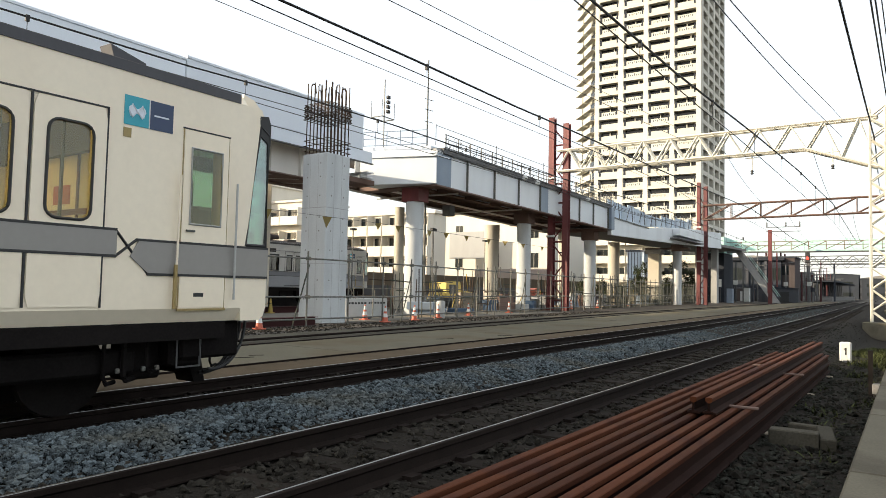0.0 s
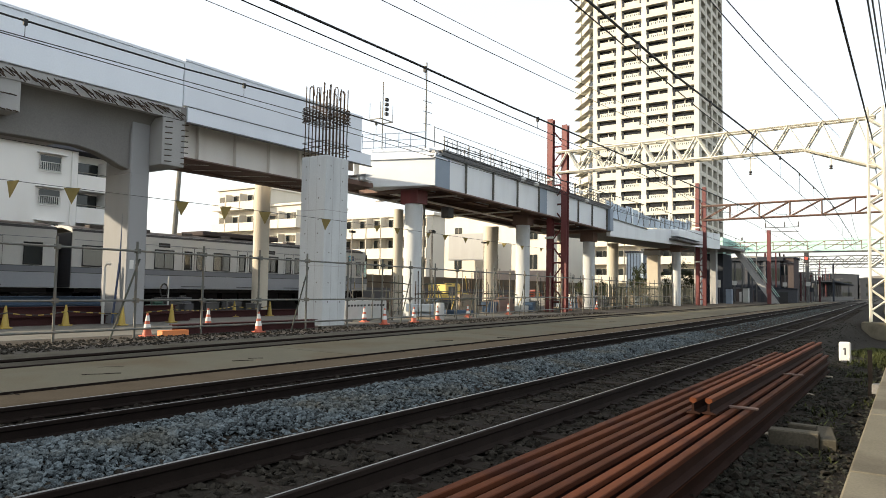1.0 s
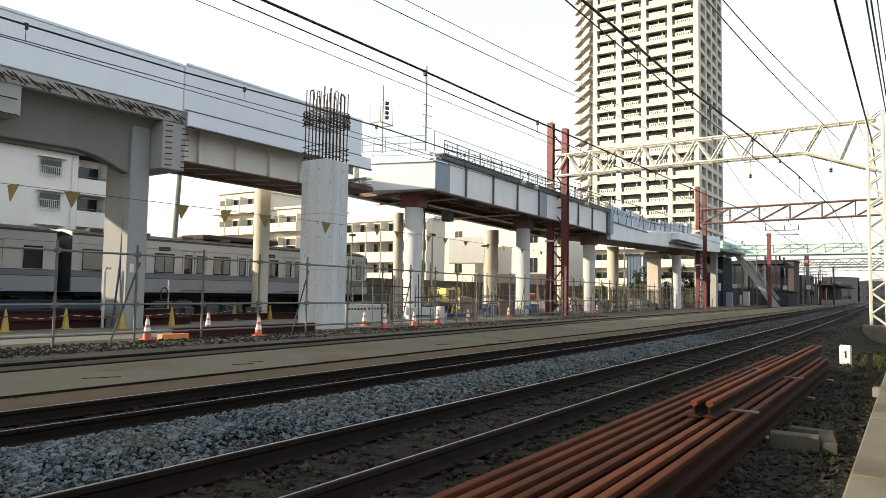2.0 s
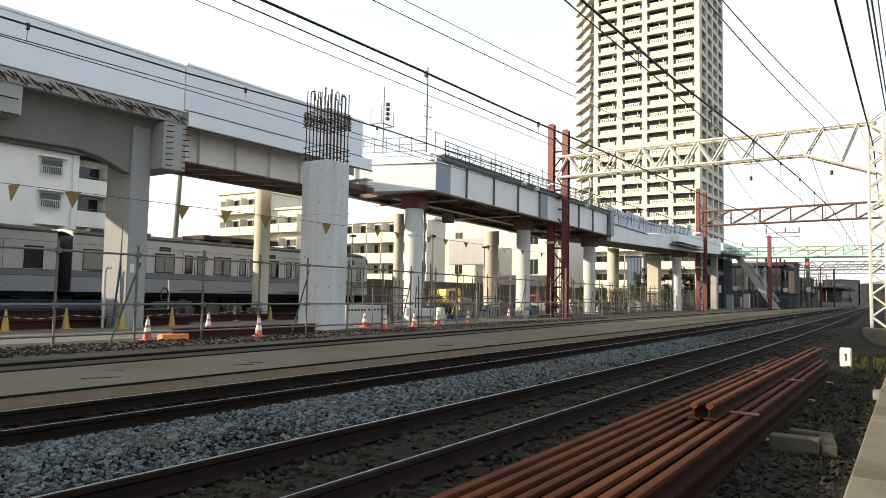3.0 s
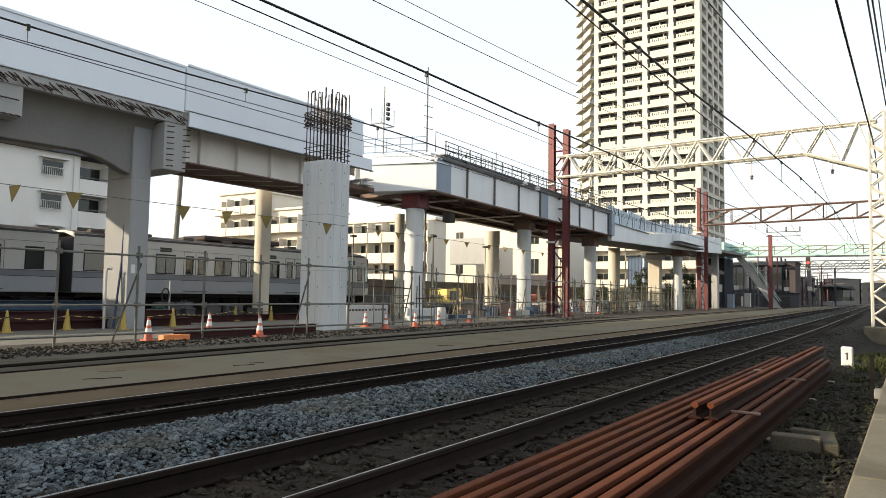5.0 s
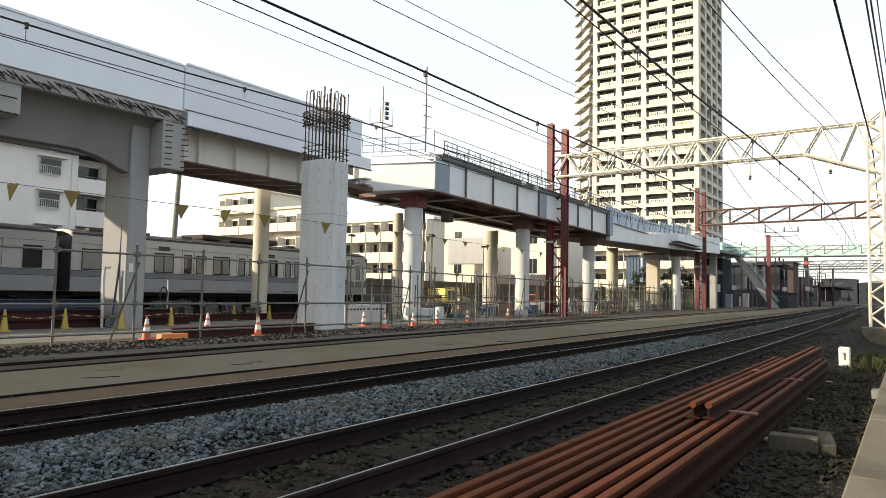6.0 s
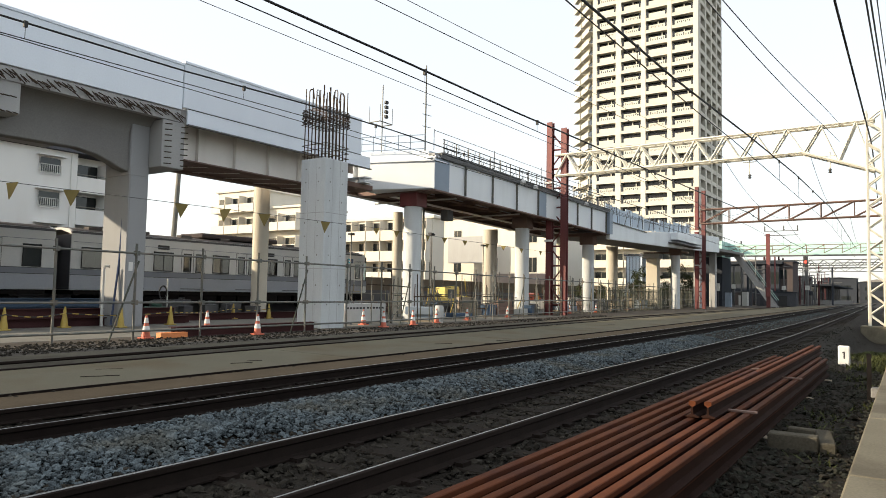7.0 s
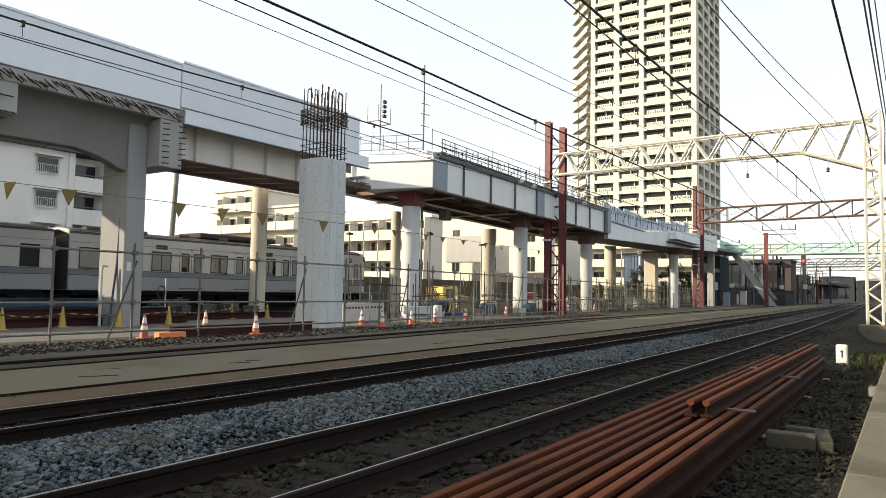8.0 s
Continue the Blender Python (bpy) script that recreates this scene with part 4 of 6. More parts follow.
            part("door_window", B(W - 0.012, W - 0.006, y + d + 0.121, y + d + 0.519, 1.861, 2.719), pane, door, "rounded door window")
            loop = [(W + 0.014, *p) for p in rounded((y + d + 0.12, y + d + 0.52, 1.86, 2.72), 0.1)]
            gasket = Shape().line(loop + loop[:1], 0.014, 5)
            part("gasket", gasket, M_black, door)
        seam = Shape()
        seam.box(W + 0.003, W + 0.014, y - 0.675, y - 0.66, 1.08, 2.92).box(W + 0.003, W + 0.014, y + 0.66, y + 0.675, 1.08, 2.92)
        seam.box(W + 0.003, W + 0.014, y - 0.675, y + 0.675, 2.905, 2.92).box(W + 0.003, W + 0.0135, y - 0.01, y + 0.01, 1.09, 2.90)
        part("door_seal", seam, M_black, car, "black door seals")
    for a, b in zip(doors, doors[1:]):
        mid = (a + b) / 2
        if mid < -length + 1:
            continue
        win = part("side_window", B(W + 0.002, W + 0.010, mid - half, mid + half, 1.86, 2.72), pane, car, "clear side window")
        fr = Shape().line([(W + 0.01, mid - half, 1.86), (W + 0.01, mid + half, 1.86), (W + 0.01, mid + half, 2.74), (W + 0.01, mid - half, 2.74), (W + 0.01, mid - half, 1.86)], 0.02, 4)
        fr.box(W + 0.004, W + 0.02, mid - 0.02, mid + 0.02, 1.88, 2.72)
        part("window_frame", fr, M_black, win)
    if paint is M_train_old and cab:
        part("side_window", B(W + 0.002, W + 0.010, -18.55, -17.65, 1.86, 2.72), pane, car, "clear side window")
    if not cab:
        part("side_window", B(W + 0.002, W + 0.010, -1.45, -0.75, 1.86, 2.72), pane, car, "clear side window")
    if cab:
        y = -0.85
        leaf = Shape().ring(W + 0.003, W + 0.012, (y - 0.29, y + 0.26, 1.07, 2.88), (y - 0.2, y + 0.18, 1.92, 2.70))
        door = part("cab_door", leaf, paint, car, "cream-white cab door")
        part("door_window", B(W + 0.009, W + 0.016, y - 0.2, y + 0.18, 1.92, 2.7), pane, door)
        part("window_frame", Shape().line([(W + 0.014, y - 0.2, 1.92), (W + 0.014, y + 0.18, 1.92), (W + 0.014, y + 0.18, 2.70), (W + 0.014, y - 0.2, 2.70), (W + 0.014, y - 0.2, 1.92)], 0.016, 4), M_off_white, door)
        part("handle", B(W + 0.012, W + 0.03, y - 0.24, y - 0.14, 1.84, 1.86), M_pipe, door, "small metal handle")
        part("grab_rail", Shape().rod((W + 0.05, y - 0.36, 1.08), (W + 0.05, y - 0.34, 2.4), 0.012, 6), M_train, car, "cream grab rail")
        part("grab_rail_foot", Shape().rod((W + 0.055, y - 0.37, 1.06), (W + 0.055, y - 0.365, 1.5), 0.02, 6), M_brass, car, "tarnished rail foot")
        part("grab_rail", Shape().rod((W + 0.05, y + 0.36, 1.15), (W + 0.05, y + 0.36, 2.4), 0.012, 6), M_off_white, car, "pale grab rail")
        part("door_slot", B(W + 0.003, W + 0.014, y - 0.12, y + 0.0, 1.18, 1.22), M_black, door)
        seam = Shape().box(W + 0.003, W + 0.010, y - 0.31, y + 0.28, 2.885, 2.90)
        part("door_seal", seam, M_black, car)
        part("door_joint", Shape().box(W + 0.003, W + 0.008, y - 0.302, y - 0.295, 1.06, 2.885).box(W + 0.003, W + 0.008, y + 0.265, y + 0.272, 1.06, 2.885).box(W + 0.003, W + 0.02, y - 0.31, y + 0.28, 1.04, 1.06), M_brass, car, "tarnished cab door joint")
        part("line_emblem", B(W + 0.002, W + 0.006, -1.80, -1.54, 2.80, 3.08), M_teal, car, "teal square company emblem")
        part("line_emblem", B(W + 0.002, W + 0.006, -1.54, -1.28, 2.80, 3.08), M_navy, car, "navy square company emblem")
        part("emblem_joint", B(W + 0.002, W + 0.0075, -1.546, -1.534, 2.80, 3.08), M_white, car)
        k = Shape()
        for s in (-1, 1):
            k.prism([(-1.67, 2.92), (-1.67 + s * 0.07, 2.885), (-1.67 + s * 0.085, 2.93), (-1.67 + s * 0.085, 2.97), (-1.67 + s * 0.06, 2.995), (-1.67, 2.96)], W + 0.006, W + 0.0085, "x")
            k.line([(W + 0.008, -1.67, 2.94), (W + 0.008, -1.67 + s * 0.05, 3.0), (W + 0.008, -1.67 + s * 0.08, 2.94), (W + 0.008, -1.67 + s * 0.05, 2.88), (W + 0.008, -1.67, 2.94)], 0.011, 5)
        k.box(W + 0.006, W + 0.009, -1.49, -1.33, 2.93, 2.945)
        part("emblem_mark", k, M_panel, car, "plain white emblem strokes")
        part("number_plate", B(W + 0.002, W + 0.006, -1.80, -1.72, 2.68, 2.77), M_brass, car, "small bronze square plate")
        part("roof_antenna", Shape().prism([(-1.55, 3.58), (-1.2, 3.56), (-1.2, 3.64), (-1.6, 3.74)], 0.55, 0.75, "x"), M_gutter, car)
    if paint is M_train_old:
        part("lower_panel", B(W + 0.0125, W + 0.0145, -length, front, 0.94, 1.54), M_car_lower, car, "blue-grey lower side panel")
        # Dark sheet puts the shade of the gap between cars into colour.
        part("end_panel", B(-W + 0.02, W - 0.02, -length - 0.03, -length - 0.004, 0.95, 3.25), M_gutter, car, "dark sheet over the shaded car end")
        for a, b in holes:
            fr = Shape().line([(W + 0.012, a, 1.86), (W + 0.012, b, 1.86), (W + 0.012, b, 2.72), (W + 0.012, a, 2.72), (W + 0.012, a, 1.86)], 0.035, 4)
            part("window_rim", fr, M_black, car, "black window rim")
    if paint is M_train_old:  # side signs, roof vents and door steps of the parked cars
        for y in doors[1:4:2]:
            part("destination_sign", B(W + 0.002, W + 0.012, y - 1.95, y - 1.35, 2.86, 3.06), M_black, car, "black side sign")
        part("rain_strip", B(W + 0.002, W + 0.02, -length + 0.1, front, 2.94, 2.96), M_band_old, car)
        for y in doors:
            part("door_sill", B(W + 0.002, W + 0.03, y - 0.68, y + 0.68, 1.02, 1.06), M_gutter, car)
        for y in np.arange(-length + 1.2, -1.5, 2.3):
            part("roof_vent", B(0.6, 1.05, y - 0.3, y + 0.3, 3.5, 3.66), M_car_roof, car, "low roof vent", bevel=0.03)
    # underfloor
    part("floor_frame", B(-W + 0.06, W - 0.06, -length + 0.2, -0.5, 0.74, 0.915), M_under, car)
    rs = random.Random(4)
    y = -5.2
    while y > -length + 4.5:
        w = rs.uniform(0.7, 1.5)
        part("equipment_box", B(0.35, W - rs.uniform(0.12, 0.3), y - w, y, rs.uniform(0.28, 0.42), 0.745), M_under, car, "dark underfloor equipment box", bevel=0.02)
        part("equipment_box", B(-W + 0.15, -0.35, y - w, y, rs.uniform(0.28, 0.42), 0.745), M_under, car, "dark underfloor equipment box", bevel=0.02)
        y -= w + rs.uniform(0.08, 0.3)
    for y in (-2.9, -length + 2.9):
        bogie = part("bogie", Shape().box(-1.12, -0.92, y - 1.5, y + 1.5, 0.42, 0.66).box(0.92, 1.12, y - 1.5, y + 1.5, 0.42, 0.66).box(-1.0, 1.0, y - 0.25, y + 0.25, 0.4, 0.72), M_under, car, "dark bogie frame", bevel=0.03)
        for a in (-1.05, 1.05):
            part("wheelset", Shape().rod((0.47, y + a, 0.43), (0.60, y + a, 0.43), 0.43, 22).rod((-0.60, y + a, 0.43), (-0.47, y + a, 0.43), 0.43, 22).rod((-0.6, y + a, 0.43), (0.6, y + a, 0.43), 0.08, 10), M_under, bogie, "steel wheels on an axle")
    return car
# ---- tower and houses ----
def build_tower():
    tower = thing("apartment_tower", "tall pale high-rise apartment tower with rows of balconies", "building")
    Y0, X0, X1, Y1 = 174.0, -69.2, -42.2, 200.0
    H, F = 110.0, 3.19
    base_z = 1.56
    part("core", B(X0 + 0.4, X1 - 1.2, Y0 + 1.6, Y1, -0.5, H), M_tower, tower)
    k = Shape().prism([(X0 + 0.4, Y0 + 1.6), (X0 + 0.4, Y1), (X0 - 10, Y1), (X0 - 8.8, Y0 + 11)], -0.5, H, "z")
    part("wing_core", k, M_tower, tower)
    piers = [(-69.6, -68.4), (-63.2, -61.75), (-56.5, -55.25), (-49.8, -48.65), (-43.4, -42.15)]
    for a, b in piers:
        part("pier", B(a, b, Y0, Y0 + 1.7, -0.5, H), M_tower, tower, bevel=0.05)
    n = int(H / F)
    for (_, a), (b, _) in zip(piers, piers[1:]):
        # Near-black panes fill the recess, painting the shade under each balcony.
        pane = B(a + 0.15, b - 0.15, Y0 + 1.5, Y0 + 1.6, 0, 2.9).mesh("window", M_shadow_glass)
        slab = B(a, b, Y0 + 0.02, Y0 + 1.6, -0.12, 0.12).mesh("balcony_slab", M_tower)
        front = B(a, b, Y0 + 0.05, Y0 + 0.2, 0.12, 1.8).mesh("balcony_front", M_tower_rail)
        mull = [B(a + (b - a) * q, a + (b - a) * q + 0.22, Y0 + 0.9, Y0 + 1.1, 0.12, 2.95).mesh("mullion", M_tower_rail) for q in (0.52, 0.7)]
        post = B(a + 0.15, a + 0.75, Y0 + 0.02, Y0 + 0.25, 0.75, 2.2).mesh("screen", M_roof)
        post_b = B(b - 0.5, b - 0.12, Y0 + 0.02, Y0 + 0.25, 0.9, 2.4).mesh("screen", M_roof)
        slits = [Shape(), Shape()]
        for q in range(7):
            slits[0].box(a + 1.3 + q * 0.5, a + 1.5 + q * 0.5, Y0 + 0.03, Y0 + 0.06, 1.0 + 0.25 * (q % 2), 1.5)
            slits[1].box(a + 1.2 + q * 0.55, a + 1.42 + q * 0.55, Y0 + 0.03, Y0 + 0.06, 0.9, 1.3 + 0.3 * (q % 3 == 0))
        slits = [k.mesh("railing_gap", M_dull) for k in slits]
        for i in range(1, n):
            z = base_z + i * F
            bal = part("balcony", slab, None, tower)
            bal.location.z = z
            part("balcony_front", front, None, bal)
            part("screen", post, None, bal)
            if (i * 3 + int(b)) % 4:
                part("screen", post_b, None, bal)
            if (i * 5 + int(a)) % 7 < 4:
                part("railing_gap", slits[(i + int(b)) % 2], None, bal)
            if (i * 7 + int(a)) % 5 < 3:
                part("mullion", mull[(i + int(a)) % 2], None, bal)
            part("window", pane, None, bal).location.z = 0.12
    # splayed wing to the left with projecting balconies
    p0, p1 = Vector((X0, Y0 + 0.6, 0)), Vector((X0 - 8.6, Y0 + 10.4, 0))
    nrm = Vector((-0.74, -0.67, 0))
    for f0, f1 in ((0.02, 0.47), (0.53, 0.98)):
        a, b = p0.lerp(p1, f0), p0.lerp(p1, f1)
        q = [(a.x, a.y), (b.x, b.y), (b.x + nrm.x * 1.7, b.y + nrm.y * 1.7), (a.x + nrm.x * 1.7, a.y + nrm.y * 1.7)]
        me = Shape().prism(q, 0, 0.2, "z").mesh("balcony_slab", M_tower)
        q2 = [(q[2][0], q[2][1]), (q[3][0], q[3][1]), (q[3][0] - nrm.x * .15, q[3][1] - nrm.y * .15), (q[2][0] - nrm.x * .15, q[2][1] - nrm.y * .15)]
        fr = Shape().prism(q2, 0.2, 1.5, "z").mesh("balcony_front", M_tower_rail)
        w = [(a.lerp(b, 0.1).x, a.lerp(b, 0.1).y), (a.lerp(b, 0.9).x, a.lerp(b, 0.9).y), (a.lerp(b, 0.9).x + nrm.x * .12, a.lerp(b, 0.9).y + nrm.y * .12), (a.lerp(b, 0.1).x + nrm.x * .12, a.lerp(b, 0.1).y + nrm.y * .12)]
        wi = Shape().prism(w, 0.2, 2.2, "z").mesh("window", M_glass)
        for i in range(1, n):
            bal = part("balcony", me, None, tower)
            bal.location.z = base_z + i * F
            part("balcony_front", fr, None, bal)
            part("window", wi, None, bal)
    part("wing_pier", Shape().prism([(X0 - 0.5, Y0 + 0.4), (X0 + 0.4, Y0 + 0.4), (X0 + 0.4, Y0 + 2), (X0 - 0.5, Y0 + 2)], -0.5, H, "z"), M_tower, tower)
    # shaded right-hand face: frame of piers and deep openings
    ys = np.linspace(Y0 + 1.7, Y1, 5)
    for y in ys:
        part("side_pier", B(X1 - 1.2, X1, y - 0.75 if y > Y0 + 2 else Y0 + 1.7, min(y + 0.75, Y1), -0.5, H), M_tower, tower)
    for a, b in zip(ys, ys[1:]):
        sl = B(X1 - 1.2, X1 - 0.06, a + 0.55, b - 0.55, -0.12, 0.95).mesh("side_parapet", M_tower)
        # Same near-black panes carry the shade of the side openings.
        wi = B(X1 - 1.2, X1 - 1.1, a + 0.6, b - 0.6, 0.95, 3.0).mesh("window", M_shadow_glass)
        for i in range(1, n):
            bal = part("balcony", sl, None, tower)
            bal.location.z = base_z + i * F
            part("window", wi, None, bal)


def build_block(name, label, x0, x1, y0, y1, floors, storey, material, face, bays, base=-0.3, balcony=True, roof=0.8, glazed=0.38):
    """A block of flats: windows, slabs and balcony fronts on one face ('x' towards the tracks, 'y' towards the viewer)."""
    b = thing(name, label, "building")
    H = base + floors * storey
    part("wall", B(x0, x1, y0, y1, base, H), material, b, bevel=0.05)
    part("roof", B(x0 - 0.3, x1 + 0.3, y0 - 0.3, y1 + 0.3, H, H + roof * 0.4), M_dull if material is M_apt_white else material, b)
    L = (y1 - y0) if face == "x" else (x1 - x0)
    w = L / bays
    for i in range(floors):
        z = base + i * storey
        for j in range(bays):
            a, c = j * w, (j + 1) * w
            if face == "x":
                win = part("window", B(x1, x1 + 0.05, y0 + a + w * 0.12, y0 + c - w * 0.12, z + 0.45, z + 2.2), M_glass, b)
                if balcony:
                    bal = part("balcony", B(x1 + 0.002, x1 + 1.3, y0 + a + 0.08, y0 + c - 0.08, z - 0.1, z + 0.1), material, b)
                    part("balcony_front", B(x1 + 1.2, x1 + 1.3, y0 + a + 0.08, y0 + c - 0.08, z + 0.1, z + 1.15), material, bal)
            else:
                win = part("window", B(x0 + a + w * (0.5 - glazed), x0 + c - w * (0.5 - glazed), y0 - 0.05, y0, z + 0.3, z + 2.2), M_glass, b)
                part("sash", B(x0 + a + w * 0.49, x0 + a + w * 0.51, y0 - 0.07, y0 - 0.05, z + 0.3, z + 2.2), M_pipe, win)
                if balcony:
                    bal = part("balcony", B(x0 + a + 0.08, x0 + c - 0.08, y0 - 1.3, y0 - 0.002, z - 0.1, z + 0.1), material, b)
                    part("balcony_front", B(x0 + a + 0.08, x0 + c - 0.08, y0 - 1.3, y0 - 1.2, z + 0.1, z + 1.15), material, bal)
                    part("partition", B(x0 + c - 0.15, x0 + c - 0.08, y0 - 1.2, y0, z + 0.1, z + 2.4), material, bal)
    return b


def build_houses():
    # white four-storey block with its long side to the tracks
    b = thing("white_apartment_house", "white rendered apartment house with barred windows and corner balconies", "building")
    F = -56.0
    part("wall", B(F - 12, F, -12, 29.9, -0.3, 11.75), M_apt_white, b)
    part("roof", B(F - 12.4, F + 0.5, -12.4, 35.6, 11.75, 12.0), M_dull, b, "thin grey roof slab")
    part("end_wall", B(F - 12, F - 1.6, 29.9, 35.2, -0.3, 11.75), M_apt_white, b)
    part("downpipe", Shape().rod((F + 0.06, 29.4, 0), (F + 0.06, 29.4, 11.7), 0.06, 6), M_apt_white, b)
    for z in (9.75, 7.1, 4.45):
        for y in (13.0, 20.0, 26.9):
            win = part("window", B(F, F + 0.06, y, y + 1.6, z + 0.15, z + 1.3), M_glass, b)
            part("frame", Shape().line([(F + 0.08, y, z + 0.15), (F + 0.08, y + 1.6, z + 0.15), (F + 0.08, y + 1.6, z + 1.3), (F + 0.08, y, z + 1.3), (F + 0.08, y, z + 0.15)], 0.04, 4), M_white, win)
            part("hood", B(F, F + 0.6, y - 0.25, y + 1.9, z + 1.42, z + 1.5), M_apt_white, win)
            for q in (0, 0.75):
                part("guard_rail", Shape().rod((F + 0.25, y, z + q), (F + 0.25, y + 1.6, z + q), 0.028, 4), M_white, win)
            for q in np.linspace(y, y + 1.6, 11):
                part("guard_bar", Shape().rod((F + 0.25, q, z), (F + 0.25, q, z + 0.75), 0.02, 4), M_white, win)
        bal = part("balcony", B(F - 1.6, F, 29.92, 35.2, z - 1.1, z - 0.9), M_apt_white, b)
        part("balcony_front", B(F - 0.12, F, 29.92, 35.2, z - 0.9, z + 0.2), M_apt_white, bal)
        part("window", B(F - 1.6, F - 1.54, 30.3, 34.4, z - 0.8, z + 1.4), M_glass, bal)
        part("handrail", Shape().rod((F - 0.06, 29.95, z + 0.38), (F - 0.06, 35.2, z + 0.38), 0.04, 5), M_pipe, bal)
        part("divider", B(F - 1.5, F - 0.14, 32.4, 32.5, z - 0.9, z + 1.5), M_apt_white, bal)
    build_block("cream_apartment_block", "cream sunlit apartment block with balconies", -89.5, -79.8, 70, 80, 5, 3.2, M_apt_cream, "y", 3)
    build_block("cream_apartment_block", "lower cream sunlit apartment block with balconies", -79.4, -72.0, 71, 80, 4, 3.3, M_apt_cream, "y", 2)
    build_block("cream_apartment_block", "cream sunlit apartment block with long balconies", -62.6, -46.5, 67, 69.5, 4, 2.52, M_apt_cream, "y", 7)
    build_block("white_warehouse", "white sunlit building with few windows", -55.5, -38.0, 82, 94, 3, 3.9, M_apt_cream, "y", 3, balcony=False, glazed=0.10)
    wall = thing("boundary_wall", "low pinkish wall in front of the pale building", "wall")
    part("panel", B(-48.5, -38, 79.6, 80, -0.3, 3.6), M_pink, wall)
    # Added grey panel, in place of the flats' blank shaded end wall.
    part("sign_panel", B(-52.5, -47.0, 79.4, 79.6, 5.0, 8.6), M_conc, wall, "blank grey panel standing in for a shaded end wall")
    build_block("low_house", "cream flats behind the flyover", -50, -27.5, 112, 120, 4, 3.0, M_apt_cream, "y", 8)


def lattice(s, a, b, w, h, n, r, across):
    """A box lattice from a to b: four chords and zigzag bars. across: unit vector of the width."""
    a, b, ac = Vector(a), Vector(b), Vector(across)
    along = (b - a)
    up = along.cross(ac).normalized()
    cs = []
    for i in (-1, 1):
        for j in (-1, 1):
            o = ac * (w / 2 * i) + up * (h / 2 * j)
            s.rod(a + o, b + o, r, 5)
            cs.append(o)
    for p, q in ((0, 1), (2, 3), (0, 2), (1, 3)):
        for i in range(n):
            u, v = a + along * (i / n), a + along * ((i + 1) / n)
            s.rod(u + (cs[p] if i % 2 else cs[q]), v + (cs[q] if i % 2 else cs[p]), r * 0.65, 4)
    return s


def build_gantries():
    def portal(y, top, depth, xl, xr, lab, mat_l, mat_b, mat_r, n, gap=1.05, tall=12.7, style="zigzag"):
        g = thing("overhead_line_gantry", lab, "gantry", "overhead line gantries")
        for x in (xl, xl + gap):
            HBAR = [(x + a, y + b) for a, b in ((-0.2, -0.19), (0.2, -0.19), (0.2, -0.15), (0.02, -0.15), (0.02, 0.15), (0.2, 0.15), (0.2, 0.19), (-0.2, 0.19), (-0.2, 0.15), (-0.02, 0.15), (-0.02, -0.15), (-0.2, -0.15))]
            part("red_post", Shape().prism(HBAR, -0.4, tall - 0.5 * (x > xl), "z"), mat_l, g, "red-oxide steel H-section post")
        z, i = 0.4, 0
        while z < top + 1:
            part("post_bracing", Shape().rod((xl, y, z), (xl + gap, y, z), 0.06, 4), mat_l, g)
            part("post_bracing", Shape().rod((xl if i % 2 else xl + gap, y, z), (xl + gap if i % 2 else xl, y, z + 1.3), 0.05, 4), mat_l, g)
            z += 1.3
            i += 1
        for z in (7.7, 8.5, 4.6):
            part("post_fitting", B(xl - 0.28, xl + 0.34, y - 0.30, y - 0.2, z, z + 0.14), M_white, g, "pale cable fitting", bevel=0.02)
        # two trussed planes with ties between them; the first gantry is haunched down to its mast
        xa, rise = xl + 0.5, 0.2

        def up(x):
            return top + rise * (x - xa) / (xr - xa)

        def low(x):
            return up(x) - depth - (1.3 * max(0, (x - xr + 3.4) / 3.4) if style == "haunch" else 0)
        xs = [xa + (xr - xa) * k / n for k in range(n + 1)]
        for d in (-0.3, 0.3):
            part("chord", Shape().line([(x, y + d, up(x)) for x in (xa, (xa + xr) / 2, xr)], 0.085, 4), mat_b, g)
            part("chord", Shape().line([(x, y + d, low(x)) for x in (xa, xr - 3.4, xr)], 0.085, 4), mat_b, g)
            for k, (a, b) in enumerate(zip(xs, xs[1:])):
                r = 0.07 if style != "haunch" or k < n * 0.55 or k % 2 == 0 else 0.035
                if style == "posts":
                    part("web_bar", Shape().rod((a, y + d, low(a)), (a, y + d, up(a)), 0.05, 4), mat_b, g)
                    part("web_bar", Shape().rod((a, y + d, low(a)), (b, y + d, up(b)), 0.06, 4), mat_b, g)
                else:
                    p, q = (low(a), up(b)) if k % 2 == 0 else (up(a), low(b))
                    part("web_bar", Shape().rod((a, y + d, p), (b, y + d, q), r, 4), mat_b, g)
        for x in xs:
            part("cross_tie", Shape().rod((x, y - 0.3, up(x)), (x, y + 0.3, up(x)), 0.04, 4), mat_b, g)
            part("cross_tie", Shape().rod((x, y - 0.3, low(x)), (x, y + 0.3, low(x)), 0.04, 4), mat_b, g)
        part("lattice_mast", lattice(Shape(), (xr, y, -0.2), (xr, y, top + 0.7), 0.7, 0.66, 20, 0.072, (1, 0, 0)), mat_r, g, "cream lattice mast")
        part("footing", B(xr - 0.75, xr + 1.3, y - 0.75, y + 0.75, -1.4, -0.22), M_plat, g, "cream concrete footing block", bevel=0.02)
        return g
    portal(42.6, 10.37, 1.38, -20.0, -1.38, "cream lattice gantry with red posts carrying wires across the tracks", M_red_steel, M_cream_steel, M_cream_steel, 22, style="haunch")
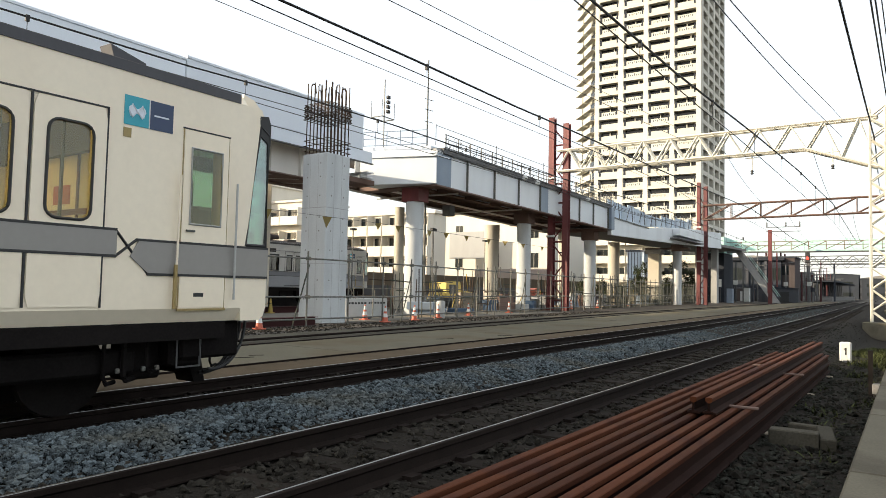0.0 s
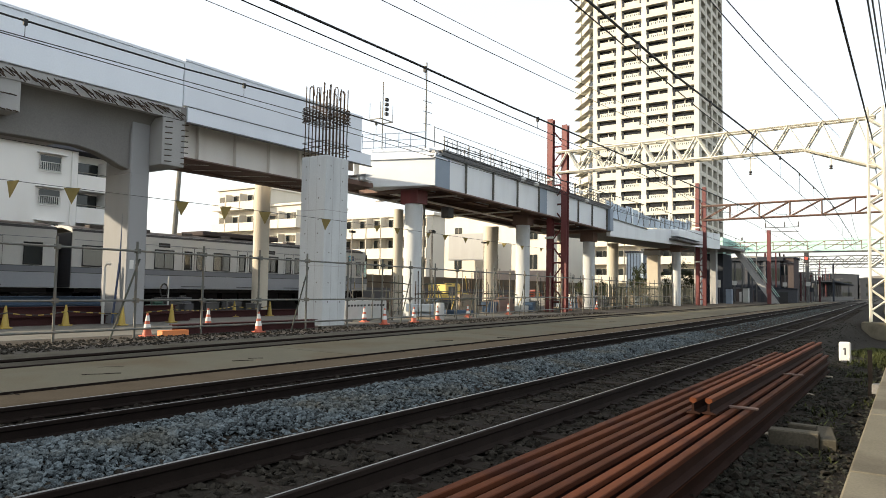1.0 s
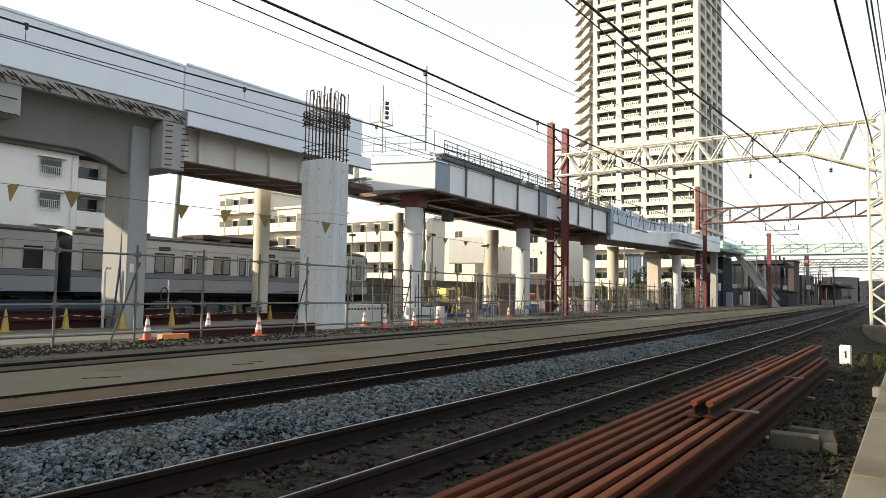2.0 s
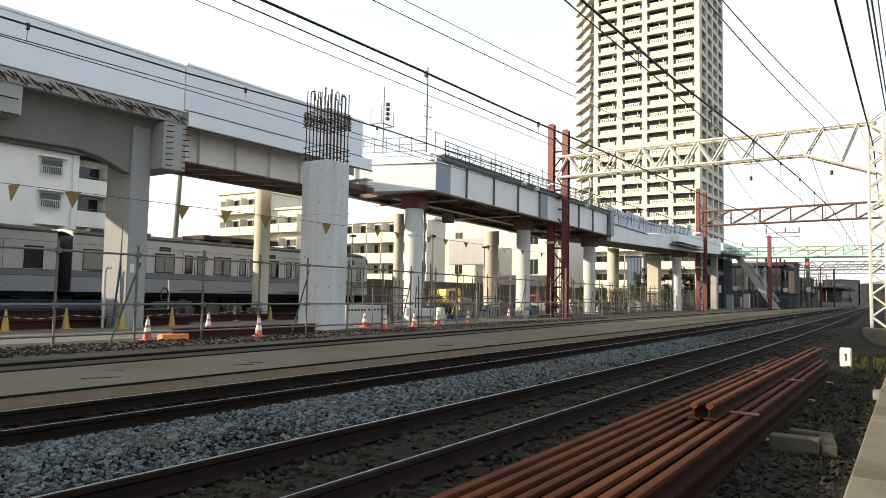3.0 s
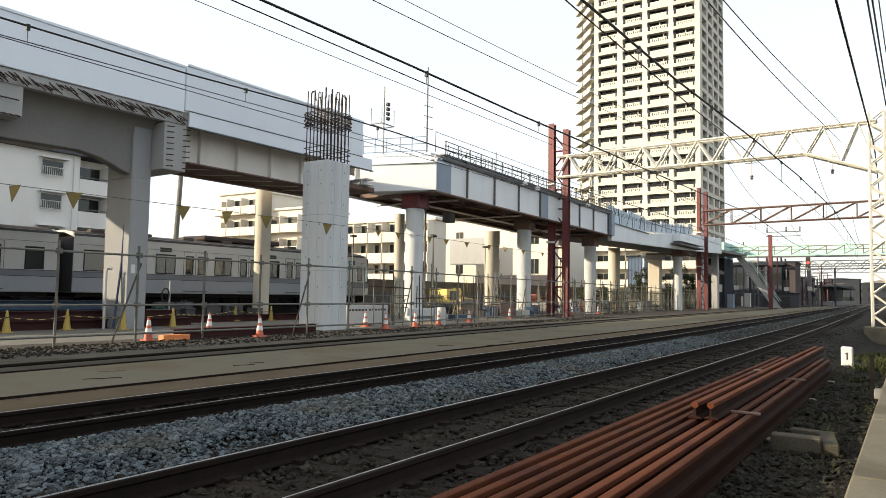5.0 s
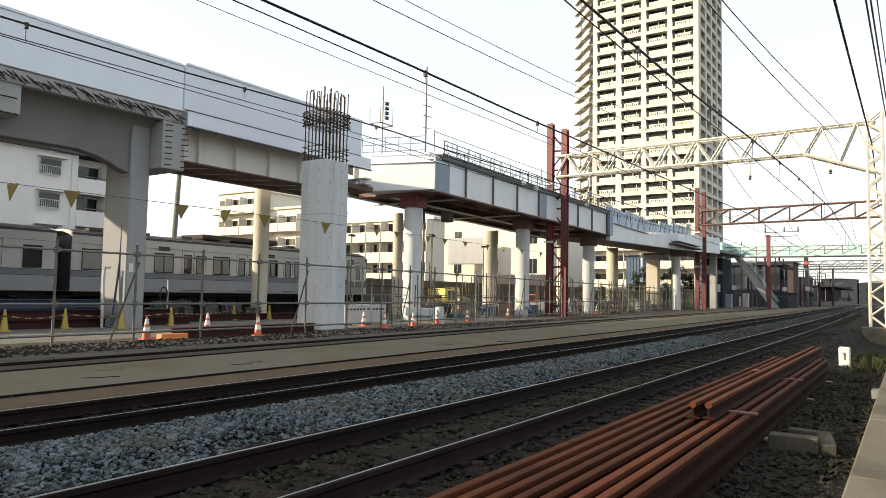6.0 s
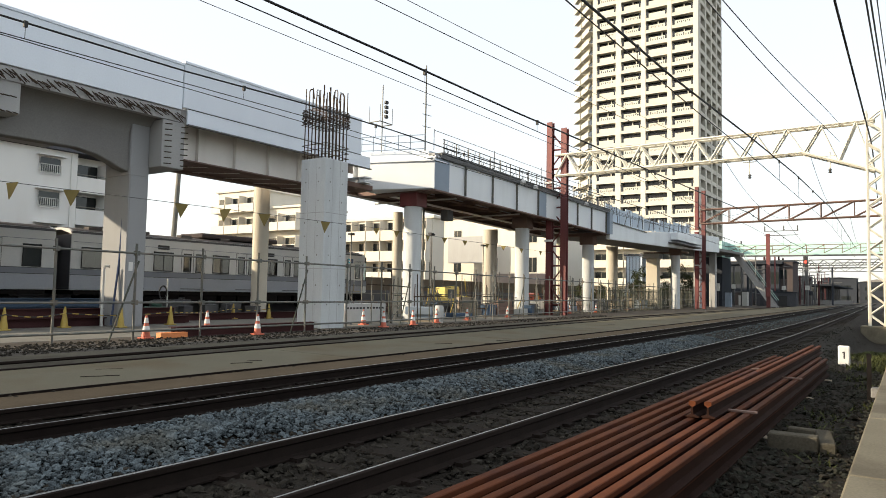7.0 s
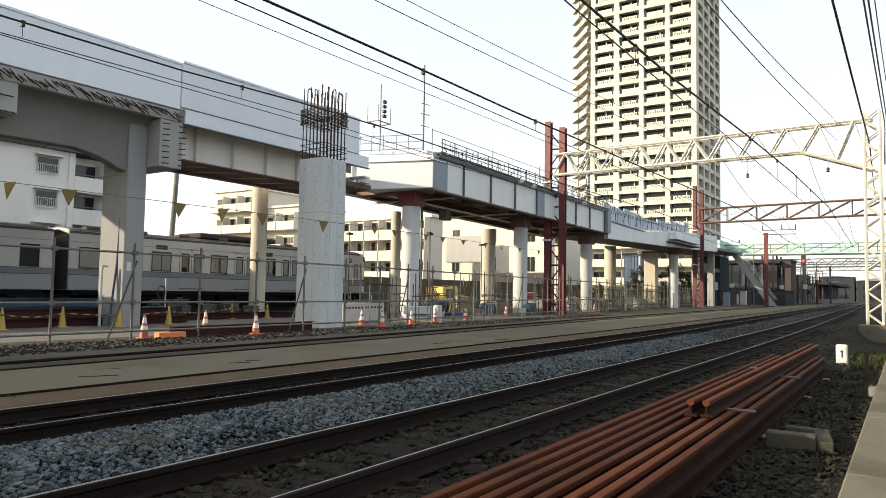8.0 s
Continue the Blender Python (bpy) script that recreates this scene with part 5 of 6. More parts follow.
    portal(82.0, 11.0, 1.62, -20.1, -1.5, "dark lattice gantry with red posts across the tracks", M_red_steel, M_brown_steel, M_cream_steel, 6, 0.75, 13.7, "posts")
    portal(212.0, 10.6, 1.4, -30, -5, "far lattice gantry along the line", M_maroon, M_pipe, M_pipe, 16)
    portal(262.0, 11.4, 1.4, -33, -6, "far lattice gantry along the line", M_maroon, M_pipe, M_pipe, 14)
    portal(170.0, 9.4, 1.2, -27, -4, "far lattice gantry along the line", M_maroon, M_pipe, M_pipe, 18)


def build_wires():
    def wire(x, rows, r, label, contact=None):
        """rows: pairs along the line and height."""
        w = thing("overhead_wire", label, "overhead wire", "overhead wires")
        if not contact and len(rows) > 2:  # smooth sag
            c = np.polyfit([q[0] for q in rows], [q[1] for q in rows], 2 if len(rows) < 5 else 3)
            rows = [(y, float(np.polyval(c, y))) for y in np.linspace(rows[0][0], rows[-1][0], 26)]
        part("wire", Shape().line([(x - 0.024 * max(0, y - 42.6), y, z) for y, z in rows], r, 6), M_wire, w)
        if contact:
            part("contact_wire", Shape().line([(x - 0.024 * max(0, y - 42.6), y, z) for y, z in contact], 0.010, 5), M_wire, w, "thin contact wire")
            ya, za, yb, zb = [r[0] for r in rows], [r[1] for r in rows], [r[0] for r in contact], [r[1] for r in contact]
            for y in np.arange(-3.8, 80, 4.75):
                a, b, q = float(np.interp(y, ya, za)), float(np.interp(y, yb, zb)), x - 0.024 * max(0, y - 42.6)
                d = part("dropper", Shape().rod((q, y, a), (q, y, b), 0.006, 4), M_wire, w)
                part("clamp", B(q - 0.025, q + 0.025, y - 0.03, y + 0.03, a - 0.08, a + 0.03), M_wire, d)
        return w
    wire(-7.5, [(-20, 5.6), (0, 5.2), (6.5, 5.23), (10, 5.29), (14, 5.33), (17, 5.4), (26, 5.56), (32, 5.69), (42.6, 5.95), (62, 5.7), (82, 6.0)], 0.02,
         "black messenger wire with droppers above a track", [(-20, 5.05), (6, 5.04), (16.6, 5.12), (42.6, 5.2), (82, 5.2)])
    wire(-3.45, [(-20, 5.4), (0, 5.05), (8.2, 4.96), (12.4, 5.06), (19.6, 5.41), (28.5, 5.76), (42.6, 6.05), (74, 6.2), (82, 6.3)], 0.02,
         "black messenger wire with droppers above the near track", [(-20, 4.8), (8, 4.77), (14.3, 4.83), (17.5, 4.91), (42.6, 5.1), (82, 5.2)])
    wire(-12.6, [(-20, 6.0), (0, 5.62), (5.3, 5.65), (8.9, 5.69), (12.3, 5.82), (16, 5.88), (19, 5.86), (42.6, 6.2), (82, 6.2)], 0.018,
         "black messenger wire above the disused track", [(-20, 5.4), (5.3, 5.36), (12.4, 5.5), (30, 5.5), (82, 5.6)])
    wire(-12.7, [(-20, 5.35), (5.3, 5.33), (12.4, 5.41), (42, 5.45), (82, 5.5)], 0.009, "thin black parallel wire")
    for x, rows, r in ((-12.6, [(-20, 7.5), (9, 7.31), (16, 7.43), (25, 7.5), (42.6, 7.7)], 0.008), (-11.5, [(-20, 8.5), (13.5, 8.72), (18, 9.0), (25.7, 9.36), (42.6, 10.4)], 0.012),
                       (-11.5, [(-20, 9.1), (15, 9.26), (18, 9.41), (25.9, 9.87), (32.2, 10.31), (42.6, 11.0)], 0.010), (-3.0, [(-20, 7), (0, 6.0), (12.5, 6.43), (18.2, 7.05), (27.1, 7.97), (39.9, 9.37), (42.6, 9.6)], 0.012),
                       (-3.0, [(-20, 8), (0, 6.2), (14.2, 7.07), (18.8, 7.56), (28.2, 8.8), (42.6, 10.6)], 0.012), (-1.5, [(-20, 9.3), (5, 8.9), (20.3, 8.99), (26.6, 9.12), (33.2, 9.2), (50.3, 9.4), (82, 10.6)], 0.034),
                       (-0.8, [(-20, 9.6), (5, 8.4), (20, 8.76), (26, 9.16), (37.4, 9.95), (60, 11)], 0.024), (-0.72, [(-20, 9.6), (5, 8.5), (20.6, 8.9), (34.4, 10.1), (60, 11)], 0.024),
                       (-0.6, [(-20, 9.6), (5, 8.6), (21, 9.1), (29.8, 10.3), (42.6, 11.4)], 0.016), (-4.5, [(42.6, 9.4), (60, 8.2), (82, 10.2)], 0.014), (-9, [(42.6, 9.4), (60, 8.0), (82, 10.2)], 0.014),
                       (-14, [(42.6, 9.6), (60, 8.4), (82, 10.6)], 0.014), (-4, [(82, 9.8), (104, 8.4), (128, 10.2)], 0.02), (-10, [(82, 9.8), (104, 8.4), (128, 10.2)], 0.02)):
        wire(x, rows, r, "thin black feeder wire along the line")
    # hangers under the first gantry
    for x in (-17.2, -12.6, -7.5, -3.45):
        hang = thing("insulator_hanger", "cream steel hanger with insulators under the gantry", "hanger", "insulator hangers")
        part("bracket", Shape().rod((x, 42.6, 9.1), (x, 42.6, 8.2), 0.04, 5).rod((x - 0.35, 42.6, 8.9), (x + 0.35, 42.6, 8.9), 0.03, 5), M_cream_steel, hang)
        part("insulator", Shape().turn([(0.05, 7.95), (0.1, 8.0), (0.05, 8.06), (0.1, 8.12), (0.05, 8.2)], x, 42.6, 8), M_dark_steel, hang)


def build_roof_gear():
    a = thing("signal_antenna", "thin signal antenna with black dipoles on the viaduct", "antenna")
    part("pole", Shape().rod((-22.5, 27.65, 7.9), (-22.5, 27.65, 11.8), 0.03, 6), M_pipe, a)
    for i in range(4):
        part("dipole", B(-22.45, -22.3, 27.7, 27.92, 10.05 + i * 0.25, 10.22 + i * 0.25), M_black, a, bevel=0.03)
    cage = Shape()
    for p, q in (((-22.9, 27.1), (-22.2, 27.1)), ((-22.2, 27.1), (-22.2, 28.1)), ((-22.2, 28.1), (-22.9, 28.1)), ((-22.9, 28.1), (-22.9, 27.1))):
        cage.rod((*p, 9.75), (*q, 9.75), 0.03, 5).rod((*p, 9.75), (*p, 10.6), 0.014, 5)
    part("cage", cage, M_pipe, a, "light pipe cage")
    b = thing("antenna_mast", "slim grey antenna mast behind the viaduct", "mast")
    part("pole", Shape().rod((-23, 32.2, 0), (-23, 32.2, 14.2), 0.075, 8, 0.035), M_pipe, b)
    for z in (11.9, 11.3, 10.6):
        part("arm", Shape().rod((-23, 31.9, z), (-23, 32.75, z + 0.05), 0.02, 5), M_pipe, b)


def build_distance():
    # footbridge with stairs across the line
    f = thing("footbridge", "pale green steel footbridge with stairs across the tracks", "footbridge")
    part("deck", B(-23, 8, 110, 112.4, 7.2, 7.55), M_green_steel, f)
    part("bottom_edge", B(-23, 8, 109.9, 110, 7.1, 7.3), M_dark_steel, f)
    for z in (8.65, 8.1):
        part("handrail", B(-23, 8, 109.95, 110.03, z, z + 0.09), M_brown_steel, f)
    for i, x in enumerate(np.arange(-23, 8, 2.2)):
        part("truss_post", B(x - 0.05, x + 0.05, 109.95, 110.02, 7.5, 8.7), M_brown_steel, f)
        part("diagonal", Shape().rod((x, 110, 7.55), (x + 2.2, 110, 8.65), 0.05, 4), M_brown_steel, f)
    part("screen", B(-23, 8, 112.3, 112.4, 7.5, 9.2), M_green_steel, f, "pale green side screen")
    for y in (107.9, 109.8):
        part("stringer", Shape().prism([(-21.5, 7.4), (-16.3, -0.3), (-15.5, -0.3), (-20.7, 7.4)], y, y + 0.12), M_conc, f, "grey stair stringer")
        part("stair_rail", Shape().rod((-20.9, y, 8.5), (-15.6, y, 0.8), 0.04, 5), M_green_steel, f)
    for i in range(24):
        t = i / 24
        part("step", B(-21.1 + 5.2 * t, -20.75 + 5.2 * t, 108.0, 109.8, 7.25 - 7.6 * t, 7.3 - 7.6 * t), M_conc_dark, f)
    # Dark wall colour stands in for the shade behind the stairs.
    part("stair_tower", B(-26.5, -22.9, 108, 114, -0.3, 7.0), M_roof, f, "dark stair tower")
    part("tower_cabin", B(-26.5, -22.9, 108, 114, 7.0, 9.4), M_green_steel, f, "pale green cabin")
    # signal
    s = thing("railway_signal", "black railway signal showing a red light", "signal")
    part("post", Shape().rod((-14.3, 130, -0.4), (-14.3, 130, 8.2), 0.12, 8), M_dark_steel, s)
    head = part("head", B(-14.65, -13.95, 129.6, 129.8, 6.4, 8.3), M_black, s, bevel=0.08)
    part("lamp", Shape().rod((-14.3, 129.6, 7.2), (-14.3, 129.5, 7.2), 0.24, 12), M_tail, head, "lit red lamp")
    # houses along the line
    rs = random.Random(11)
    for i in range(70):
        y = rs.uniform(118, 330)
        side = rs.random()
        x = -30 - rs.uniform(0, 40) - 0.03 * (y - 118) if side < 0.62 else 12 + rs.uniform(0, 40)
        if i > 44:
            x, y = -40 + rs.uniform(-10, 36), rs.uniform(300, 480)
        w, d, h = rs.uniform(6, 13), rs.uniform(7, 12), rs.uniform(4.5, 9.5)
        house = thing("far_house", "small far house beside the railway line", "house", "far houses")
        # Dark wall tones make the houses look shaded.
        part("wall", B(x, x + w, y, y + d, -0.4, h), rs.choice((M_roof, M_roof, M_dull)), house)
        part("roof", Shape().prism([(x - 0.4, h), (x + w + 0.4, h), (x + w / 2, h + rs.uniform(0.2, 1.3))], y - 0.3, y + d + 0.3), rs.choice((M_roof, M_conc_dark, M_roof)), house)
        for fl in range(2):
            for q in (0.15, 0.55):
                part("window", B(x + w * q, x + w * (q + 0.28), y - 0.04, y, 1.0 + fl * h * 0.45, 2.2 + fl * h * 0.45), M_glass, house)
    for i in range(3, 34):
        y = 95 + i * 8.5
        x = (-21.5 if i % 2 else -16.5) - 0.024 * y + rs.uniform(-3, 3)
        pole = thing("line_pole", rs.choice(("red-oxide steel line pole beside the track", "grey line pole beside the track")), "pole", "line poles")
        part("shaft", Shape().rod((x, y, -0.4), (x, y, rs.uniform(7, 11)), 0.12, 8), M_red_steel if i % 4 == 0 else M_dark_steel, pole)
        part("arm", Shape().rod((x, y, 6.2), (x + 2.6, y, 6.5), 0.05, 5), M_dark_steel, pole)
    st = thing("station_building", "dark grey station building beside the far tracks", "building")
    # Wall as dark as the roof: its shade is in the colour.
    part("wall", B(-48, -19.5, 138, 150, -0.3, 7.2), M_roof, st)
    part("roof", B(-48.6, -18.9, 137.4, 150.6, 7.2, 7.6), M_roof, st)
    for i in range(9):
        part("pilaster", B(-47 + i * 3.1, -46.6 + i * 3.1, 137.7, 138, -0.3, 7.2), M_dull, st)
        part("window", B(-46.2 + i * 3.1, -44.3 + i * 3.1, 137.95, 138, 3.6, 5.8), M_glass, st)
        part("shutter", B(-46.2 + i * 3.1, -44.3 + i * 3.1, 137.95, 138, 0.2, 2.7), M_roof, st)
    for i in range(22):
        c = thing("trackside_cabinet", "small grey cabinet beside the far tracks", "cabinet", "trackside cabinets")
        y = rs.uniform(100, 230)
        x = -17.5 - 0.024 * y - rs.uniform(0, 5)
        w, hh = rs.uniform(0.3, 0.8), rs.uniform(0.8, 2.2)
        part("body", B(x - w, x + w, y - w, y + w, -0.3, hh), rs.choice((M_dull, M_white, M_roof, M_blue_rail)), c, bevel=0.03)
        part("lid", B(x - w - 0.05, x + w + 0.05, y - w - 0.05, y + w + 0.05, hh, hh + 0.07), M_roof, c)
    for i in range(64):
        y = rs.uniform(150, 380)
        x = -y * rs.uniform(0.078, 0.15)
        pole = thing("line_pole", "thin dark pole beside the far tracks", "pole", "line poles")
        part("shaft", Shape().rod((x, y, -0.4), (x, y, rs.uniform(3, 8)), 0.19, 6), rs.choice((M_dark_steel, M_dark_steel, M_maroon, M_roof)), pole)
        part("arm", Shape().rod((x - 1.5, y, 4.6 + i % 3), (x + 1.8, y, 4.7 + i % 3), 0.06, 5), M_dark_steel, pole)
    for i in range(60):  # close-set poles and small signals down the line
        y = rs.uniform(118, 300)
        x = -y * rs.uniform(0.085, 0.21) - 2
        pole = thing("line_pole", "dark pole beside the far tracks", "pole", "line poles")
        h = rs.uniform(2.5, 7.5)
        part("shaft", Shape().rod((x, y, -0.4), (x, y, h), rs.uniform(0.08, 0.17), 6), rs.choice((M_dark_steel, M_roof, M_dark_steel, M_maroon, M_dull)), pole)
        if i % 3 == 0:
            part("signal_head", B(x - 0.3, x + 0.3, y - 0.2, y + 0.1, h - 1.3, h), M_black, pole, bevel=0.05)
        elif i % 3 == 1:
            part("arm", Shape().rod((x - 1.2, y, h - 0.4), (x + 2.0, y, h - 0.2), 0.05, 5), M_dark_steel, pole)
        else:
            part("plate", B(x - 0.35, x + 0.35, y - 0.2, y - 0.12, h * 0.4, h * 0.4 + 0.7), rs.choice((M_white, M_roof, M_off_white)), pole, bevel=0.03)
    for i in range(26):  # dark low sheds, bins and stacked gear on the railway land
        y = rs.uniform(112, 240)
        x = -y * rs.uniform(0.115, 0.2) - 2.5
        c = thing("railway_shed", "low dark shed on the railway land", "shed", "railway sheds")
        w, d, h = rs.uniform(0.8, 2.2), rs.uniform(1, 3), rs.uniform(1.2, 3.2)
        part("wall", B(x - w, x + w, y, y + d, -0.35, h), rs.choice((M_roof, M_dull, M_brown_wall, M_gutter)), c, bevel=0.03)
        part("roof", Shape().prism([(x - w - 0.15, h), (x + w + 0.15, h), (x + w + 0.15, h + 0.1), (x - w - 0.15, h + 0.35)], y - 0.15, y + d + 0.15), rs.choice((M_roof, M_gutter, M_conc)), c)
        part("door", B(x - w * 0.4, x + w * 0.3, y - 0.03, y - 0.002, -0.3, h * 0.75), rs.choice((M_black, M_dull, M_off_white)), c)
    rp = thing("red_line_pole", "tall red-oxide line pole with a double crossarm", "pole")
    part("shaft", B(-16.45, -15.95, 104.85, 105.15, -0.4, 10.0), M_red_steel, rp, bevel=0.02)
    part("cabinet", B(-16.5, -15.9, 104.6, 104.84, 1.2, 2.6), M_red_steel, rp, bevel=0.02)
    for z in (9.7, 10.3):
        part("crossarm", B(-16.7, -12.4, 104.95, 105.05, z, z + 0.1), M_dark_steel, rp)
    for x in (-16.6, -14.2, -12.5):
        part("insulator", Shape().turn([(0.06, 10.4), (0.12, 10.55), (0.06, 10.7), (0.1, 10.85), (0.04, 11.1)], x, 105, 8), M_dark_steel, rp)
    can = thing("platform_canopy", "low grey station canopy beside the far tracks", "canopy")
    part("roof", B(-22, -15, 190, 260, 4.3, 4.6), M_roof, can)
    for y in np.arange(191, 260, 7):
        part("column", B(-18.7, -18.3, y, y + 0.3, -0.3, 4.3), M_dark_steel, can)
    part("platform", B(-22, -15.4, 186, 262, -0.4, 0.7), M_conc_dark, can)
    for x, z in ((-22.5, 1.6),):
        car = thing("far_van", "small pale van parked near the line", "van", "far vans")
        y = 150 if x > -15 else 138
        part("body", Shape().prism([(x - 1.9, 0.1), (x + 1.9, 0.1), (x + 1.9, 0.9), (x + 1.1, z), (x - 1.8, z), (x - 1.9, 0.9)], y, y + 1.6), M_white, car, bevel=0.08)
        part("side_window", B(x - 1.6, x + 1.0, y - 0.02, y, 0.95, z - 0.12), M_glass, car)
        for q in (-1.2, 1.2):
            part("wheel", Shape().rod((x + q, y - 0.05, 0.05), (x + q, y + 0.2, 0.05), 0.32, 12), M_black, car)


# ---- site ----
def build_pillar():
    p = thing("concrete_pillar", "new square concrete pillar with bare reinforcement on top", "pillar")
    p.matrix_world = pose(-18.25, 19.08, 0)
    H, E = 0.62, 5.98
    part("shaft", B(-H, H, -H, H, -0.4, E), M_conc_new, p, bevel=0.025)
    for z in (3.95, 1.9):  # casting joints
        part("casting_joint", B(-H - 0.003, H + 0.003, -H - 0.003, H + 0.003, z, z + 0.02), M_conc, p)
    for q in (-0.22, 0.18):  # upright formwork seams
        part("formwork_seam", B(q, q + 0.012, -H - 0.003, -H + 0.01, -0.3, E - 0.02), M_conc, p)
        part("formwork_seam", B(H - 0.01, H + 0.003, q, q + 0.012, -0.3, E - 0.02), M_conc, p)
    hole = Shape().turn([(0.028, 0), (0.028, 0.006)], 0, 0, 8).mesh("tie_hole", M_conc_dark)
    for z in (0.6, 1.3, 2.4, 3.1, 3.6, 4.4, 5.1, 5.6):
        for q in (-0.35, 0.3):
            o = part("tie_hole", hole, None, p)
            o.matrix_basis = pose(q, -H + 0.002, z, 90)
            o = part("tie_hole", hole, None, p)
            o.matrix_basis = pose(H - 0.002, q, z, 0, 90)
    rs = random.Random(2)
    W = H - 0.07
    for i in range(6):
        q = -W + 2 * W * i / 6
        for x, y in ((q, -W), (W, q), (-q, W), (-W, -q)):
            z = 8.5 + rs.uniform(-0.12, 0.2)
            bar = Shape().rod((x, y, E - 0.05), (x + rs.uniform(-.02, .02), y, z), 0.02, 5)
            if i % 2:
                bar.line([(x, y, z), (x * 0.93, y * 0.93, z + 0.09), (x * 0.78, y * 0.78, z + 0.09), (x * 0.72, y * 0.72, z - 0.25)], 0.02, 5)
            part("starter_bar", bar, M_rebar, p)
    for z in [6.1, 6.3, 6.5] + [7.3 + i * 0.055 for i in range(11)]:
        w = W + 0.035 + rs.uniform(0, 0.06)
        part("tie_bar", Shape().line([(-w, -w, z), (w, -w, z + 0.02), (w, w, z), (-w, w, z), (-w, -w, z)], 0.014, 4), M_rebar, p)


FENCE = [(-16.7, 2), (-16.75, 20), (-18.4, 38), (-19.3, 52), (-22.0, 80), (-27, 125)]


def fence_x(y):
    return float(np.interp(y, [p[1] for p in FENCE], [p[0] for p in FENCE]))


def build_fence():
    f = thing("scaffold_pipe_fence", "grey scaffold pipe fence along the building site", "fence")
    for z in (2.0, 0.72, -0.02):
        part("rail", Shape().line([(x + 0.05, y, z) for x, y in FENCE], 0.031, 6), M_pipe, f)
    post = Shape().rod((0, 0, -0.35), (0, 0, 2.25), 0.032, 6).box(-0.05, 0.09, -0.05, 0.05, 1.94, 2.06).box(-0.05, 0.09, -0.05, 0.05, 0.66, 0.78).mesh("post", M_pipe)
    brace = Shape().rod((0.02, 0, 1.8), (0.1, -0.8, -0.3), 0.024, 6).mesh("brace", M_old_fence)
    y = 4.4
    i = 0
    while y < 122:
        part("post", post, None, f).location = (fence_x(y), y, 0)
        if i % 3 == 0:
            part("brace", brace, None, f).location = (fence_x(y) - 0.05, y + 0.1, 0)
        y += 2.06
        i += 1


def cone(x, y, colour, label, h=0.62):
    c = thing("traffic_cone", label, "traffic cone", "traffic cones", (x, y, -0.25))
    part("base", B(-0.155, 0.155, -0.155, 0.155, 0, 0.04), colour, c, bevel=0.01)
    part("body", Shape().turn([(0.12, 0.04), (0.025, h)], 0, 0, 12), colour, c, smooth=True)
    if colour is M_orange:
        for a, b in ((0.22, 0.38), (0.47, 0.63)):
            r = lambda z: 0.12 - 0.095 * (z - 0.04) / (h - 0.04) + 0.004
            part("white_band", Shape().turn([(r(a * h / 0.7), a * h / 0.7), (r(b * h / 0.7), b * h / 0.7)], 0, 0, 12), M_white, c, "white reflective band", smooth=True)


